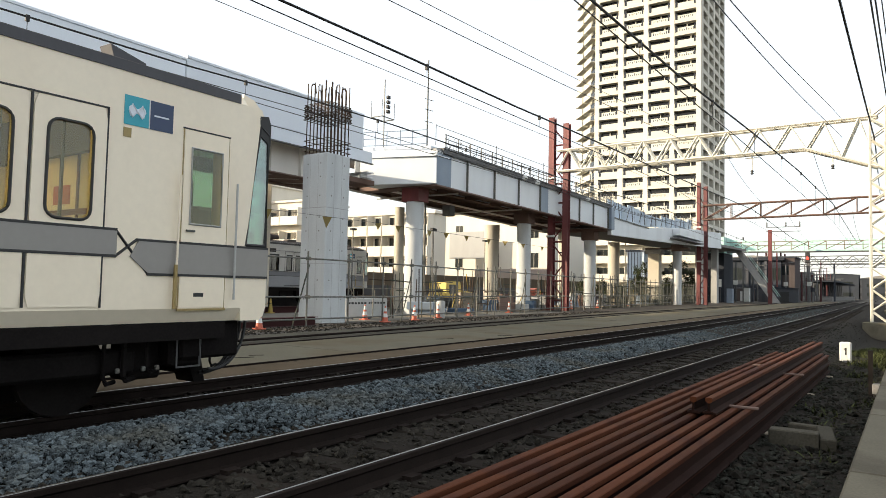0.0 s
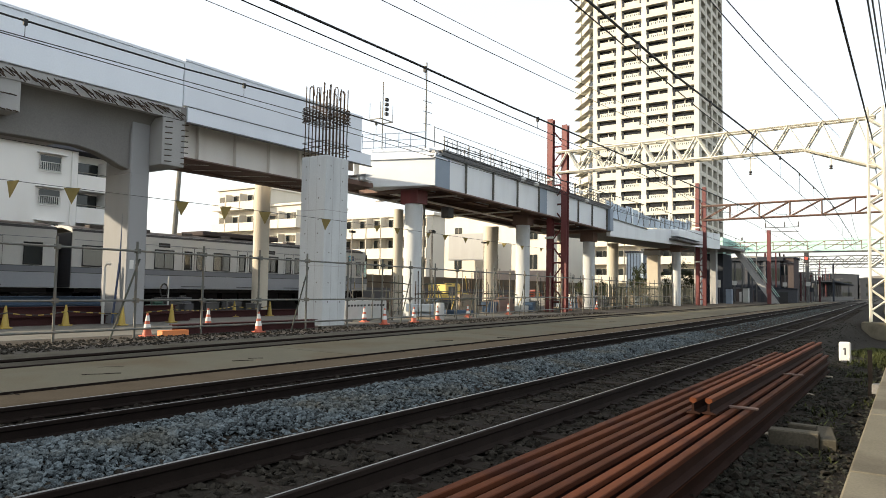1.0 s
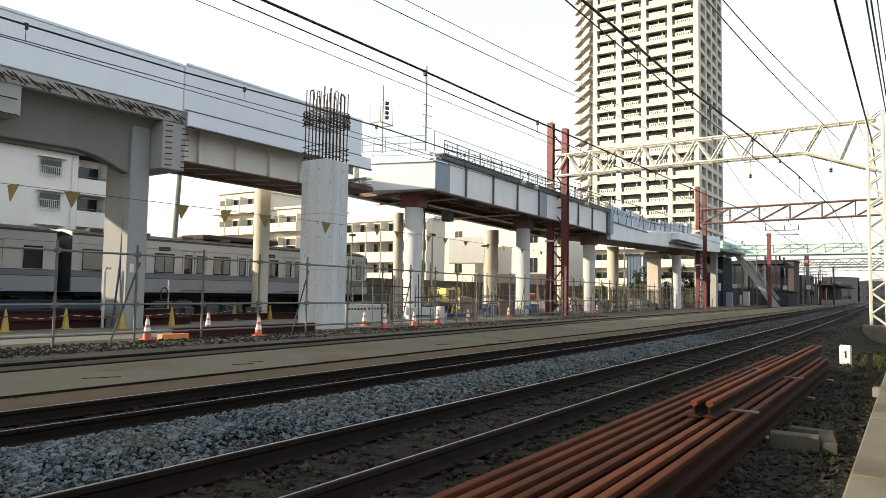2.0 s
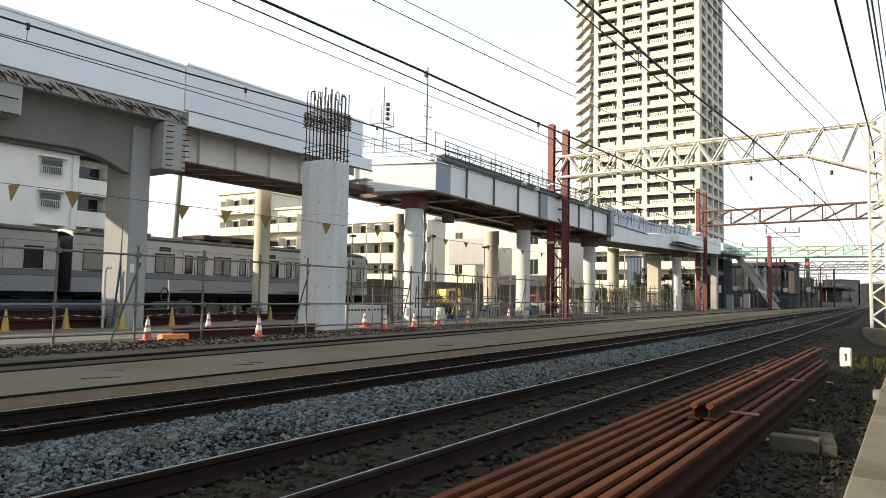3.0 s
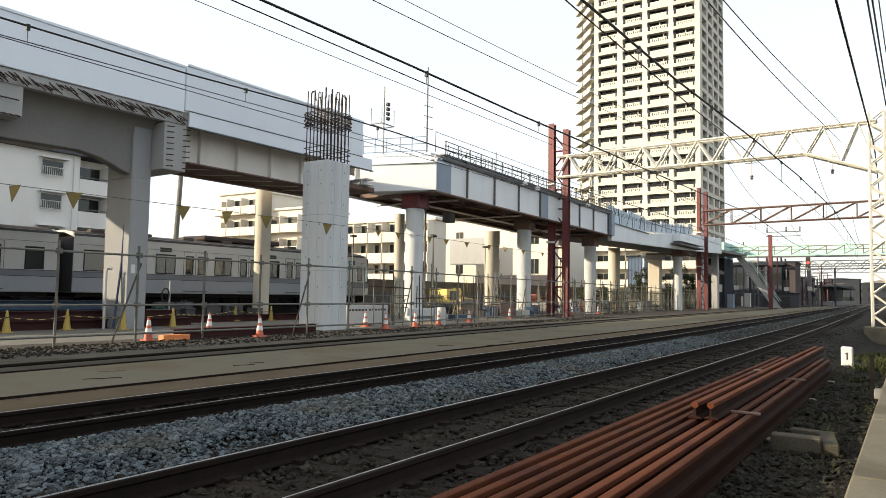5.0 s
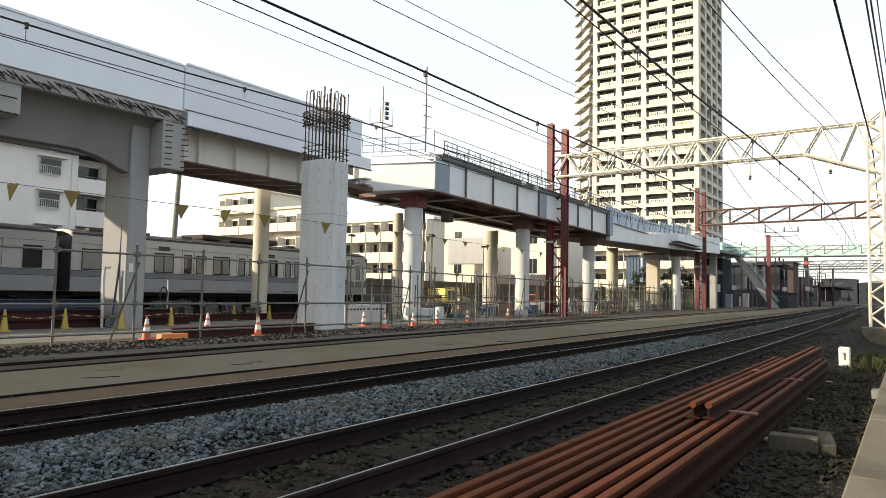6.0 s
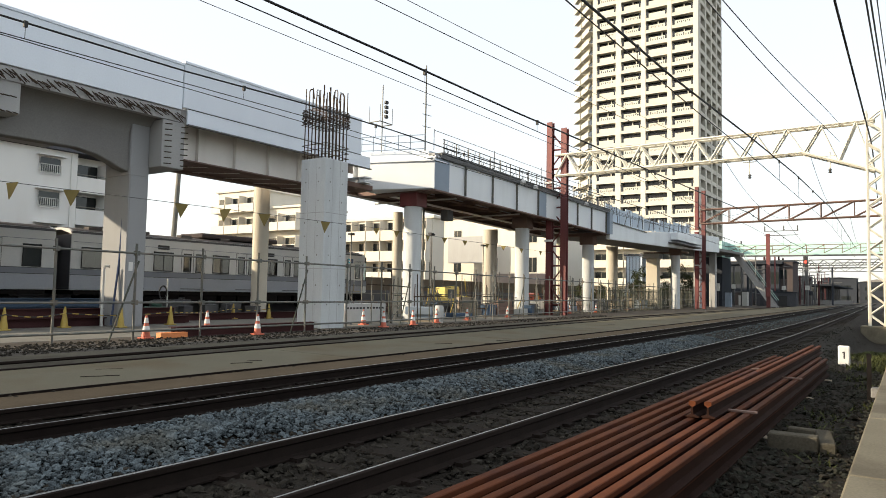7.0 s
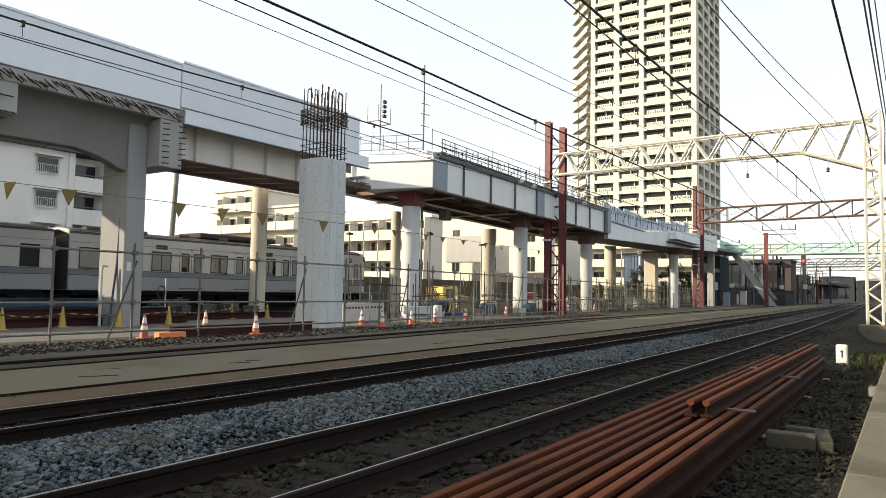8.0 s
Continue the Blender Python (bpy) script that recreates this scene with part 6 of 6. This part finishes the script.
def build_site():
    for x, y in ((-16.95, 11.1), (-19.5, 15.0), (-16.35, 14.4), (-16.7, 20.9), (-18.3, 21.6), (-17.0, 23.2), (-17.6, 25.8), (-18.3, 29.5), (-19, 35), (-20.4, 43), (-20.2, 46.5), (-20.4, 52), (-21.4, 57), (-22.0, 64), (-23, 70)):
        cone(x, y, M_orange, "orange traffic cone with white bands by the fence")
    for x, y in ((-22.4, 10.0), (-22.8, 12.0), (-21.9, 13.4), (-22.5, 15.7), (-25.0, 20.6), (-24.7, 22.4), (-21.9, 8.2)):
        cone(x, y, M_yellow, "yellow traffic cone on the site ground", 0.68)
    # flags on a rope
    rope = thing("flag_rope", "rope hung with yellow triangular flags above the fence", "flag rope")
    part("rope", Shape().line([(-16.8, 3, 3.4), (-16.85, 20, 3.52), (-18.6, 40, 3.7)], 0.008, 4), M_dark_steel, rope)
    for i, y in enumerate((7.52, 8.86, 11.94, 13.43, 14.95, 17.72, 20.6, 22.0, 24.5, 26.0, 28.0, 30.5, 32.5, 35, 38)):
        x = float(np.interp(y, (3, 20, 40), (-16.8, -16.85, -18.6)))
        z = float(np.interp(y, (3, 20, 40), (3.4, 3.52, 3.7)))
        w = 0.19 if i % 3 else 0.23
        w, hf = (w, 0.4) if y < 18 else (w * 0.62, 0.26)
        k = Shape().prism([(-w, 0), (0.0, -hf), (w, 0)], -0.008, 0.008)
        o = part("flag", k, M_flag, rope)
        o.matrix_basis = pose(x, y, z, 8 * (i % 3 - 1), 0, 40 + 35 * (i % 3 - 1))
    # rail-mounted hoarding behind the site
    h = thing("site_hoarding", "tan sheet hoarding along the far side of the site", "hoarding")
    sheet = B(-0.03, 0.03, 0.02, 0.98, -0.3, 2.1).mesh("panel", M_tan)
    for i in range(80):
        part("panel", sheet, None, h).location = (-32.6 + 0.04 * (i % 2), 1.6 + i, 0)
    # Added wall, only there to keep the space under the parked train dark.
    low = thing("retaining_wall", "low dark wall added to darken the space under the parked train", "wall")
    for i in range(27):
        part("panel", B(-32.3, -32.1, 1.5 + i * 3, 4.48 + i * 3, -0.4, 1.15), M_gutter, low, bevel=0.01)
    # stacked steel beams and materials
    H = [(-0.15, 0), (0.15, 0), (0.15, 0.02), (0.01, 0.02), (0.01, 0.28), (0.15, 0.28), (0.15, 0.3), (-0.15, 0.3), (-0.15, 0.28), (-0.01, 0.28), (-0.01, 0.02), (-0.15, 0.02)]
    for x, y0, y1, z, m, lab in ((-23.4, 6, 17, -0.26, M_maroon, "maroon"), (-23.75, 6.5, 17.4, -0.26, M_maroon, "maroon"), (-23.6, 7, 16.6, 0.045, M_maroon, "maroon"), (-25.6, 8, 15.4, -0.26, M_blue, "blue"),
                                 (-26.0, 8.5, 15.8, -0.26, M_blue, "blue"), (-25.6, 8.2, 15.6, 0.045, M_blue, "blue"), (-26.0, 8.0, 15.2, 0.045, M_blue, "blue"), (-25.7, 7.6, 14.9, 0.35, M_blue, "blue"), (-24.9, 17.5, 30, -0.26, M_maroon, "maroon"), (-17.15, 12.0, 17.6, -0.27, M_maroon, "maroon")):
        o = part("steel_beam", Shape().prism(H, 0, y1 - y0), m)
        o.location = (x, y0, z)
        tagged(o, lab + " painted steel H-beam lying on the site", "steel beam", "steel beams")
    o = part("orange_board", B(-0.12, 0.12, -0.42, 0.42, 0, 0.15), M_orange_board, bevel=0.01)
    o.location = (-16.95, 11.9, -0.26)
    tagged(o, "orange board lying by the fence", "board")
    # barrier panels
    for x, y in ((-19.0, 21.9), (-19.2, 23.4)):
        b = thing("barrier_panel", "white plastic site barrier with black slots", "barrier", "barriers", (x, y, -0.26))
        part("panel", B(-0.05, 0.05, -0.7, 0.7, 0.05, 0.85), M_off_white, b, bevel=0.02)
        for i in range(6):
            part("slot", B(0.045, 0.054, -0.6 + i * 0.2, -0.46 + i * 0.2, 0.62, 0.7), M_black, b)
        for q in (-0.55, 0.55):
            part("foot", B(-0.25, 0.25, q - 0.06, q + 0.06, 0, 0.06), M_dull, b)
    # white bollard
    b = thing("white_post", "white plastic site post with a dark mark", "post", "", (-17.6, 26.0, -0.26))
    part("shaft", Shape().turn([(0.2, 0), (0.2, 0.7), (0.17, 0.78)], 0, 0, 14), M_off_white, b, smooth=True)
    # yellow compressor
    g = thing("yellow_compressor", "yellow mobile compressor standing on the site", "machine", "", (-24, 36.4, -0.26))
    part("housing", Shape().prism([(-1.3, 0.75), (1.7, 0.75), (1.7, 1.1), (0.4, 1.2), (0.2, 1.75), (-1.3, 1.75)], -0.7, 0.7, "x"), M_machine, g, bevel=0.06)
    part("grille", B(0.70, 0.71, -1.1, -0.2, 1.0, 1.55), M_dark_steel, g)
    for y in (-1.0, 1.5):
        part("wheel", Shape().rod((0.55, y, 0.3), (0.85, y, 0.3), 0.32, 14), M_black, g)
    g = thing("orange_roller", "small orange machine on the site", "machine", "", (-24, 48.2, -0.26))
    part("housing", Shape().prism([(-0.7, 0.8), (0.7, 0.8), (0.7, 1.1), (0.2, 1.45), (-0.7, 1.35)], -0.4, 0.4, "x"), M_orange, g, bevel=0.06)
    for y in (-1.0, 1.1):
        part("drum", Shape().rod((-0.5, y * 0.6, 0.42), (0.5, y * 0.6, 0.42), 0.42, 16), M_dark_steel, g)
    # crates, sheets, bundles
    rs = random.Random(21)
    for i in range(90):
        y = rs.uniform(24, 96)
        x = fence_x(y) - rs.uniform(1.2, 9)
        m, lab = rs.choice(((M_blue, "blue sheeted bundle"), (M_wood, "grey timber crate"), (M_pipe, "grey metal box"), (M_off_white, "white sacks of material"), (M_tan, "tan board stack"), (M_brown_steel, "brown steel bundle"), (M_dull, "dull grey box"), (M_blue_rail, "blue-grey cabinet")))
        w, d, hh = rs.uniform(0.25, 0.7), rs.uniform(0.3, 0.9), rs.uniform(0.25, 0.9)
        c = thing("material_stack", lab + " standing on the site", "material stack", "material stacks", (x, y, -0.27))
        c.rotation_euler.z = rs.uniform(-0.5, 0.5)
        z = 0.1
        part("pallet", B(-w, w, -d, d, 0, 0.1), M_wood, c)
        while z < hh:
            t = rs.uniform(0.15, 0.4)
            s = rs.uniform(0.75, 1)
            part("layer", B(-w * s, w * s, -d * s, d * s, z, z + t), m, c, bevel=0.02)
            z += t + 0.004
    # inner scaffold fence further in, and leaning poles
    f = thing("inner_pipe_fence", "grey pipe fence deeper in the site", "fence")
    for z in (1.0, 0.4):
        part("rail", Shape().line([(-21.0, 24, z), (-22.4, 50, z), (-25.5, 82, z)], 0.024, 5), M_pipe, f)
    for y in np.arange(24, 82, 1.5):
        part("post", Shape().rod((float(np.interp(y, (24, 50, 82), (-21, -22.4, -25.5))) - 0.05, y, -0.3), (float(np.interp(y, (24, 50, 82), (-21, -22.4, -25.5))) - 0.05, y, rs.uniform(1.0, 1.7)), 0.024, 5), M_pipe, f)
    for i in range(60):
        y = rs.uniform(26, 80)
        x = fence_x(y) - rs.uniform(0.6, 5)
        o = part("scaffold_pole", Shape().rod((0, 0, 0), (rs.uniform(-0.4, 0.4), rs.uniform(-1.2, 1.2), rs.uniform(0.9, 2.3)), 0.026, 5), rs.choice((M_pipe, M_rebar, M_yellow, M_pipe)))
        o.location = (x, y, -0.29)
        tagged(o, "scaffold pole standing among the site materials", "pole", "scaffold poles")
    # picket fence further along, and a second inner row of scaffold pipes
    pf = thing("picket_fence", "tall green-grey steel picket fence along the line", "fence")
    picket = B(-0.02, 0.02, -0.03, 0.03, -0.3, 1.75).mesh("picket", M_old_fence)
    for y in np.arange(50, 124, 0.42):
        part("picket", picket, None, pf).location = (fence_x(y) - 0.25, y, 0)
    for z in (0.2, 1.5):
        part("rail", Shape().line([(fence_x(y) - 0.22, y, z) for y in (50, 52, 80, 124)], 0.03, 5), M_old_fence, pf)
    sc = thing("pipe_scaffolding", "grey scaffold pipe frames among the site materials", "scaffold")
    for y in np.arange(22, 84, 0.4):
        x = fence_x(y) - 0.5 - rs.uniform(0, 4.5)
        part("upright", Shape().rod((x, y, -0.3), (x, y + rs.uniform(-0.1, 0.1), rs.uniform(0.8, 2.6)), 0.025, 5), rs.choice((M_old_fence, M_rebar, M_pipe)), sc)
        if rs.random() < 0.7:
            z = rs.choice((0.3, 0.55, 0.9, 1.4))
            part("ledger", Shape().rod((x, y - 0.3, z), (x, y + rs.uniform(1, 2.6), z + rs.uniform(-0.1, 0.1)), 0.024, 5), rs.choice((M_old_fence, M_rebar)), sc)
    # slim poles with lamps behind the site
    for x, y, h2 in ((-27, 28.6, 4.6), (-27, 30.6, 4.6), (-26.5, 38, 5.2), (-24.5, 41.5, 4.6), (-24, 46.3, 4.2), (-24, 34.5, 4.8), (-25, 55, 4.5), (-25, 62, 4.5)):
        p = thing("slim_pole", "slim dark pole with a small lamp on the site", "pole", "slim poles", (x, y, -0.27))
        part("shaft", Shape().rod((0, 0, 0), (0, 0, h2), 0.035, 6), M_dark_steel, p)
        part("lamp", B(-0.12, 0.12, -0.2, 0.2, h2, h2 + 0.12), M_black, p, bevel=0.02)
    p = thing("utility_pole", "grey utility pole behind the parked train", "pole", "", (-34, 23.5, -0.3))
    part("shaft", Shape().rod((0, 0, 0), (0.3, 0.3, 11), 0.16, 10, 0.11), M_pipe, p)
    part("arm", Shape().rod((-0.9, 0.2, 9.9), (1.2, 0.2, 9.9), 0.05, 5), M_pipe, p)
    # conduit and cable on the pier
    for y, z, w, h in ((13.80, 1.66, 0.15, 0.3), (14.02, 1.64, 0.11, 0.3)):
        o = part("paper_notice", B(-22.248, -22.242, y, y + w, z, z + h), M_white)
        tagged(o, "white paper notice fixed to the concrete pier", "notice", "paper notices")
    o = part("standing_pipe", Shape().line([(-22.9, 13.3, -0.3), (-22.9, 13.3, 1.7), (-22.85, 13.34, 1.82), (-22.75, 13.42, 1.8)], 0.05, 8), M_off_white)
    tagged(o, "white bent pipe standing beside the pier", "pipe")
    cd = thing("pier_conduit", "dark blue cable and conduit hanging down the pier", "conduit")
    part("cable", Shape().line([(-22.6, 13.75, 6.9), (-22.6, 13.78, 5.2), (-22.66, 13.7, 2.0), (-22.66, 13.5, -0.2)], 0.04, 6), M_navy, cd)
    part("conduit", Shape().line([(-22.68, 14.05, 4.2), (-22.68, 14.05, 0.0)], 0.035, 6), M_white, cd)


def shrub(x, y, h, r, seed, label, leaf):
    """A small evergreen: forked stems and a loose crown of many leaf blades."""
    rs = np.random.RandomState(seed)
    t = thing("shrub", label, "shrub", "shrubs under the ramp", (x, y, -0.3))
    stem = Shape().rod((0, 0, 0), (0.05, 0, h * 0.5), 0.09, 6, 0.05)
    for a in rs.uniform(0, 6.28, 4):
        stem.rod((0.03, 0, h * rs.uniform(0.2, 0.45)), (r * 0.6 * math.cos(a), r * 0.6 * math.sin(a), h * rs.uniform(0.6, 0.9)), 0.04, 5, 0.015)
    part("trunk", stem, M_bark, t)
    v, f = [], []
    hubs = [(rs.normal(0, 0.42 * r), rs.normal(0, 0.42 * r), h * rs.uniform(0.3, 0.92), rs.uniform(0.25, 0.5) * r) for _ in range(11)]
    for i in range(900):
        hx, hy, hz, hr = hubs[rs.randint(len(hubs))]
        p = np.array((hx, hy, hz)) + rs.normal(0, 0.55, 3) * hr
        d1, d2 = rs.normal(0, 1, 3), rs.normal(0, 1, 3)
        d1, d2 = d1 / np.linalg.norm(d1) * rs.uniform(0.09, 0.2), d2 / np.linalg.norm(d2) * rs.uniform(0.04, 0.09)
        k = len(v)
        v += [tuple(p - d1), tuple(p + d2), tuple(p + d1), tuple(p - d2)]
        f.append((k, k + 1, k + 2, k + 3))
    me = bpy.data.meshes.new("crown")
    me.from_pydata(v, [], f)
    me.materials.append(leaf)
    part("crown", me, None, t)


def build_under_ramp():
    col = thing("square_column", "grey-beige square concrete column carrying the ramp", "column")
    part("shaft", B(-23.95, -22.7, 75.6, 76.6, -0.4, 5.2), M_cream_conc, col, bevel=0.05)
    part("cap", B(-24.2, -22.45, 75.4, 76.8, 5.2, 5.7), M_conc, col, bevel=0.04)
    shed = thing("site_shed", "pale blue-grey metal shed beyond the ramp columns", "shed")
    part("wall", B(-31.2, -28.9, 90, 97, -0.3, 6.3), M_sheet, shed)
    part("roof", B(-31.4, -28.7, 89.8, 97.2, 6.3, 6.5), M_dull, shed)
    part("door", B(-30.6, -29.6, 89.95, 90, -0.3, 1.9), M_dull, shed, "dull grey metal door")
    for i in range(6):
        part("rib", B(-31.1 + i * 0.42, -31.04 + i * 0.42, 89.95, 90, 2.1, 6.2), M_dull, shed)
    k = 0
    for x, y, h, r in ((-27.4, 84, 5.0, 1.1), (-28.3, 87, 4.2, 1.0), (-27.6, 100, 6.0, 1.2), (-26.0, 100, 5.2, 1.1), (-24.9, 99, 4.4, 1.0), (-28.9, 101, 5.0, 1.2),
                       (-30.2, 80, 2.6, 1.1), (-28.2, 76, 2.2, 1.0), (-26.4, 73, 2.0, 0.9), (-29.0, 70, 2.4, 1.0), (-27.0, 66, 1.8, 0.9), (-26.4, 80, 3.0, 1.1), (-25.4, 86, 3.4, 1.1)):
        k += 1
        green = k in (8, 9)
        shrub(x, y, h, r, 40 + k, "yellow-green shrub growing behind the fence" if green else "dark dusty evergreen shrub behind the fence", M_leaf if green else M_bush)
    # brown building and a white board beside the far tracks
    b = thing("brown_building", "narrow brown clad building beside the far tracks", "building")
    part("wall", B(-23.2, -17.4, 139, 146, -0.3, 7.7), M_brown_wall, b)
    part("roof", B(-23.4, -17.2, 138.8, 146.2, 7.7, 7.95), M_roof, b)
    for z in (1.0, 4.6):
        part("window", B(-19.9, -18.4, 138.95, 139, z, z + 1.6), M_glass, b)
    n = thing("notice_board", "plain white notice board on two posts", "notice board")
    part("board", B(-24.4, -23.0, 106.9, 107.0, 2.0, 3.1), M_white, n, bevel=0.02)
    for x in (-24.2, -23.2):
        part("post", Shape().rod((x, 107.05, -0.4), (x, 107.05, 3.1), 0.04, 6), M_dark_steel, n)
    # striped bars between the yellow cones
    cones = ((-21.9, 8.2), (-22.4, 10.0), (-22.8, 12.0), (-22.5, 15.7), (-25.0, 20.6), (-24.7, 22.4))
    for (xa, ya), (xb, yb) in zip(cones, cones[1:]):
        bar = thing("cone_bar", "yellow and black striped bar laid between cones", "cone bar", "cone bars")
        m = max(4, int(math.hypot(xb - xa, yb - ya) / 0.2))
        for i in range(m):
            p = [(xa + (xb - xa) * t + 0.05, ya + (yb - ya) * t, 0.22 - 0.1 * math.sin(math.pi * t)) for t in (i / m, (i + 1) / m)]
            part("stripe", Shape().rod(p[0], p[1], 0.018, 6), M_yellow if i % 2 else M_black, bar)
    # tool boxes and canisters round the pier foot
    rs = random.Random(33)
    for i in range(14):
        x, y = rs.uniform(-27.6, -25.2), rs.uniform(16.4, 22.5)
        m, lab = rs.choice(((M_dark_steel, "dark steel tool box"), (M_pump, "dark green canister box"), (M_dark_steel, "dark steel tool box"), (M_gutter, "black plastic crate")))
        w, d, hh = rs.uniform(0.12, 0.25), rs.uniform(0.15, 0.4), rs.uniform(0.3, 0.8)
        t = thing("tool_box", lab + " standing beyond the steel beams", "tool box", "tool boxes", (x, y, -0.25))
        t.rotation_euler.z = rs.uniform(-0.4, 0.4)
        part("body", B(-w, w, -d, d, 0, hh), m, t, bevel=0.02)
        part("lid", B(-w - 0.015, w + 0.015, -d - 0.015, d + 0.015, hh, hh + 0.05), m, t, bevel=0.01)
        part("handle", Shape().line([(w * 0.2, -d * 0.4, hh + 0.05), (w * 0.2, -d * 0.4, hh + 0.13), (w * 0.2, d * 0.4, hh + 0.13), (w * 0.2, d * 0.4, hh + 0.05)], 0.012, 5), M_dark_steel, t)
    # small pump with a looped hose by the pier
    g = thing("site_pump", "small dark green pump with a looped hose", "pump", "", (-24.2, 16.2, -0.25))
    part("casing", Shape().box(-0.25, 0.25, -0.35, 0.35, 0.12, 0.62).box(-0.15, 0.15, -0.2, 0.2, 0.62, 0.8), M_pump, g, bevel=0.04)
    part("frame", Shape().line([(0.3, -0.4, 0), (0.3, -0.4, 0.85), (0.3, 0.4, 0.85), (0.3, 0.4, 0)], 0.025, 6), M_dark_steel, g)
    part("hose", Shape().line([(0.3, 0.1 + 0.16 * math.cos(a), 1.15 + 0.26 * math.sin(a)) for a in np.linspace(-0.6, 4.2, 14)], 0.03, 6), M_black, g, "black looped hose")
    part("hose_post", Shape().rod((0.28, 0.3, 0), (0.28, 0.3, 1.7), 0.03, 6), M_off_white, g)


def build_trackside():
    # white marker with a figure on it
    w = thing("white_marker", "white trackside marker board with a black figure 1", "marker", "", (-1.24, 18.0, -0.34))
    part("board", B(-0.12, 0.12, -0.03, 0.03, 0.0, 0.46), M_white, w, bevel=0.04)
    part("figure", B(-0.01, 0.02, -0.036, -0.030, 0.17, 0.33), M_black, w, "black figure 1")
    part("flag_of_figure", B(-0.035, -0.01, -0.036, -0.030, 0.29, 0.315), M_black, w)
    part("foot", B(-0.05, 0.05, -0.05, 0.05, -0.05, 0.05), M_dull, w)
    # concrete trough pieces
    for x, y, a, sx, sy, h in ((-0.99, 7.8, 2, 0.225, 0.09, 0.17), (-0.74, 8.15, 8, 0.075, 0.4, 0.12), (-0.93, 8.62, -6, 0.22, 0.06, 0.10)):
        # The dark infill concrete also stands in for shade on these blocks.
        b = part("concrete_block", B(-sx, sx, -sy, sy, 0, h), M_infill, bevel=0.012)
        b.matrix_world = pose(x, y, -0.36, 0, 0, a)
        tagged(b, "broken grey concrete block on the ballast", "concrete block", "concrete blocks")
    s = thing("stub_post", "short dark steel post beside the slab", "post", "", (-0.52, 12.2, -0.4))
    part("shaft", B(-0.03, 0.03, -0.03, 0.03, 0, 0.75), M_under, s)
    part("box", B(0.02, 0.26, -0.12, 0.12, 0.12, 0.26), M_conc_dark, s, bevel=0.01)
    # weeds
    rs = np.random.RandomState(9)
    v, f = [], []
    for i in range(7000):
        y = 4 + 30 * rs.rand() ** 0.7
        x = -1.3 + 1.0 * rs.rand() ** 0.6 if y < 20 else -1.4 + 1.6 * rs.rand()
        if noise.noise((x * 1.5, y * 0.6, 7)) < (0.05 if y < 17 else -0.25):
            continue
        low = 0.3 if y < 17 else 0.5
        z = ground_height(x, y) - 0.02
        h, a, b = low * rs.uniform(0.08, 0.34), rs.uniform(0, 6.28), (0.4 + 0.6 * low) * rs.uniform(0.01, 0.03)
        l = rs.uniform(0.02, 0.16)
        k = len(v)
        c, d = math.cos(a), math.sin(a)
        v += [(x - d * b, y + c * b, z), (x + d * b, y - c * b, z), (x + c * l * 0.5 + d * b * 0.8, y + d * l * 0.5 - c * b * 0.8, z + h * 0.65),
              (x + c * l * 0.5 - d * b * 0.8, y + d * l * 0.5 + c * b * 0.8, z + h * 0.65), (x + c * l, y + d * l, z + h)]
        f += [(k, k + 1, k + 2, k + 3), (k + 3, k + 2, k + 4)]
    me = bpy.data.meshes.new("weeds")
    me.from_pydata(v, [], f)
    me.materials.append(M_leaf)
    tagged(new("weeds", me), "yellow-green weeds along the edge of the slab", "weeds", kind="stuff")


def motions():
    step = 20.9
    rows = [0, 0.1, 0.2, 0.3, 0.4, 0.5, 0.75, 1, 1.5, 2, 3, 4, 5, 6, 7, 8]
    for car, back in ((rear_car, 0.0), (next_car, 18.3)):
        walk(car, [(t, pose(T2, 5.45 - back - step * t, Z2)) for t in rows])


build_ground()
build_track(T1, Z1, "ballasted railway track with shiny worn rails", bend)
build_track(T2, Z2, "ballasted railway track with shiny worn rails, slightly lower", bend)
build_track(T3, Z3, "disused dark railway track beside the paved strip", bend3, False)
build_slab()
build_ballast()
build_rail_pile()
build_viaduct()
build_flyover()
rear_car = build_train_car("metro_train_car", 17.9, True, "cream-white metro car with grey band passing on the track", M_clear, M_train)
next_car = build_train_car("metro_train_car", 17.9, False, "cream-white metro car coupled behind the end car", M_clear, M_train)
parked = build_train_car("parked_metro_car", 19.0, True, "cream-white metro car parked beyond the site", M_clear_old, M_train_old)
parked.matrix_world = pose(-30.4, 34.4, 0.0)
parked_b = build_train_car("parked_metro_car", 17.9, False, "cream-white metro car parked beyond the site", M_glass, M_train_old)
parked_b.matrix_world = pose(-30.4, 14.95, 0.0)
build_tower()
build_houses()
build_gantries()
build_wires()
build_roof_gear()
build_distance()
build_pillar()
build_fence()
build_site()
build_under_ramp()
build_trackside()
motions()
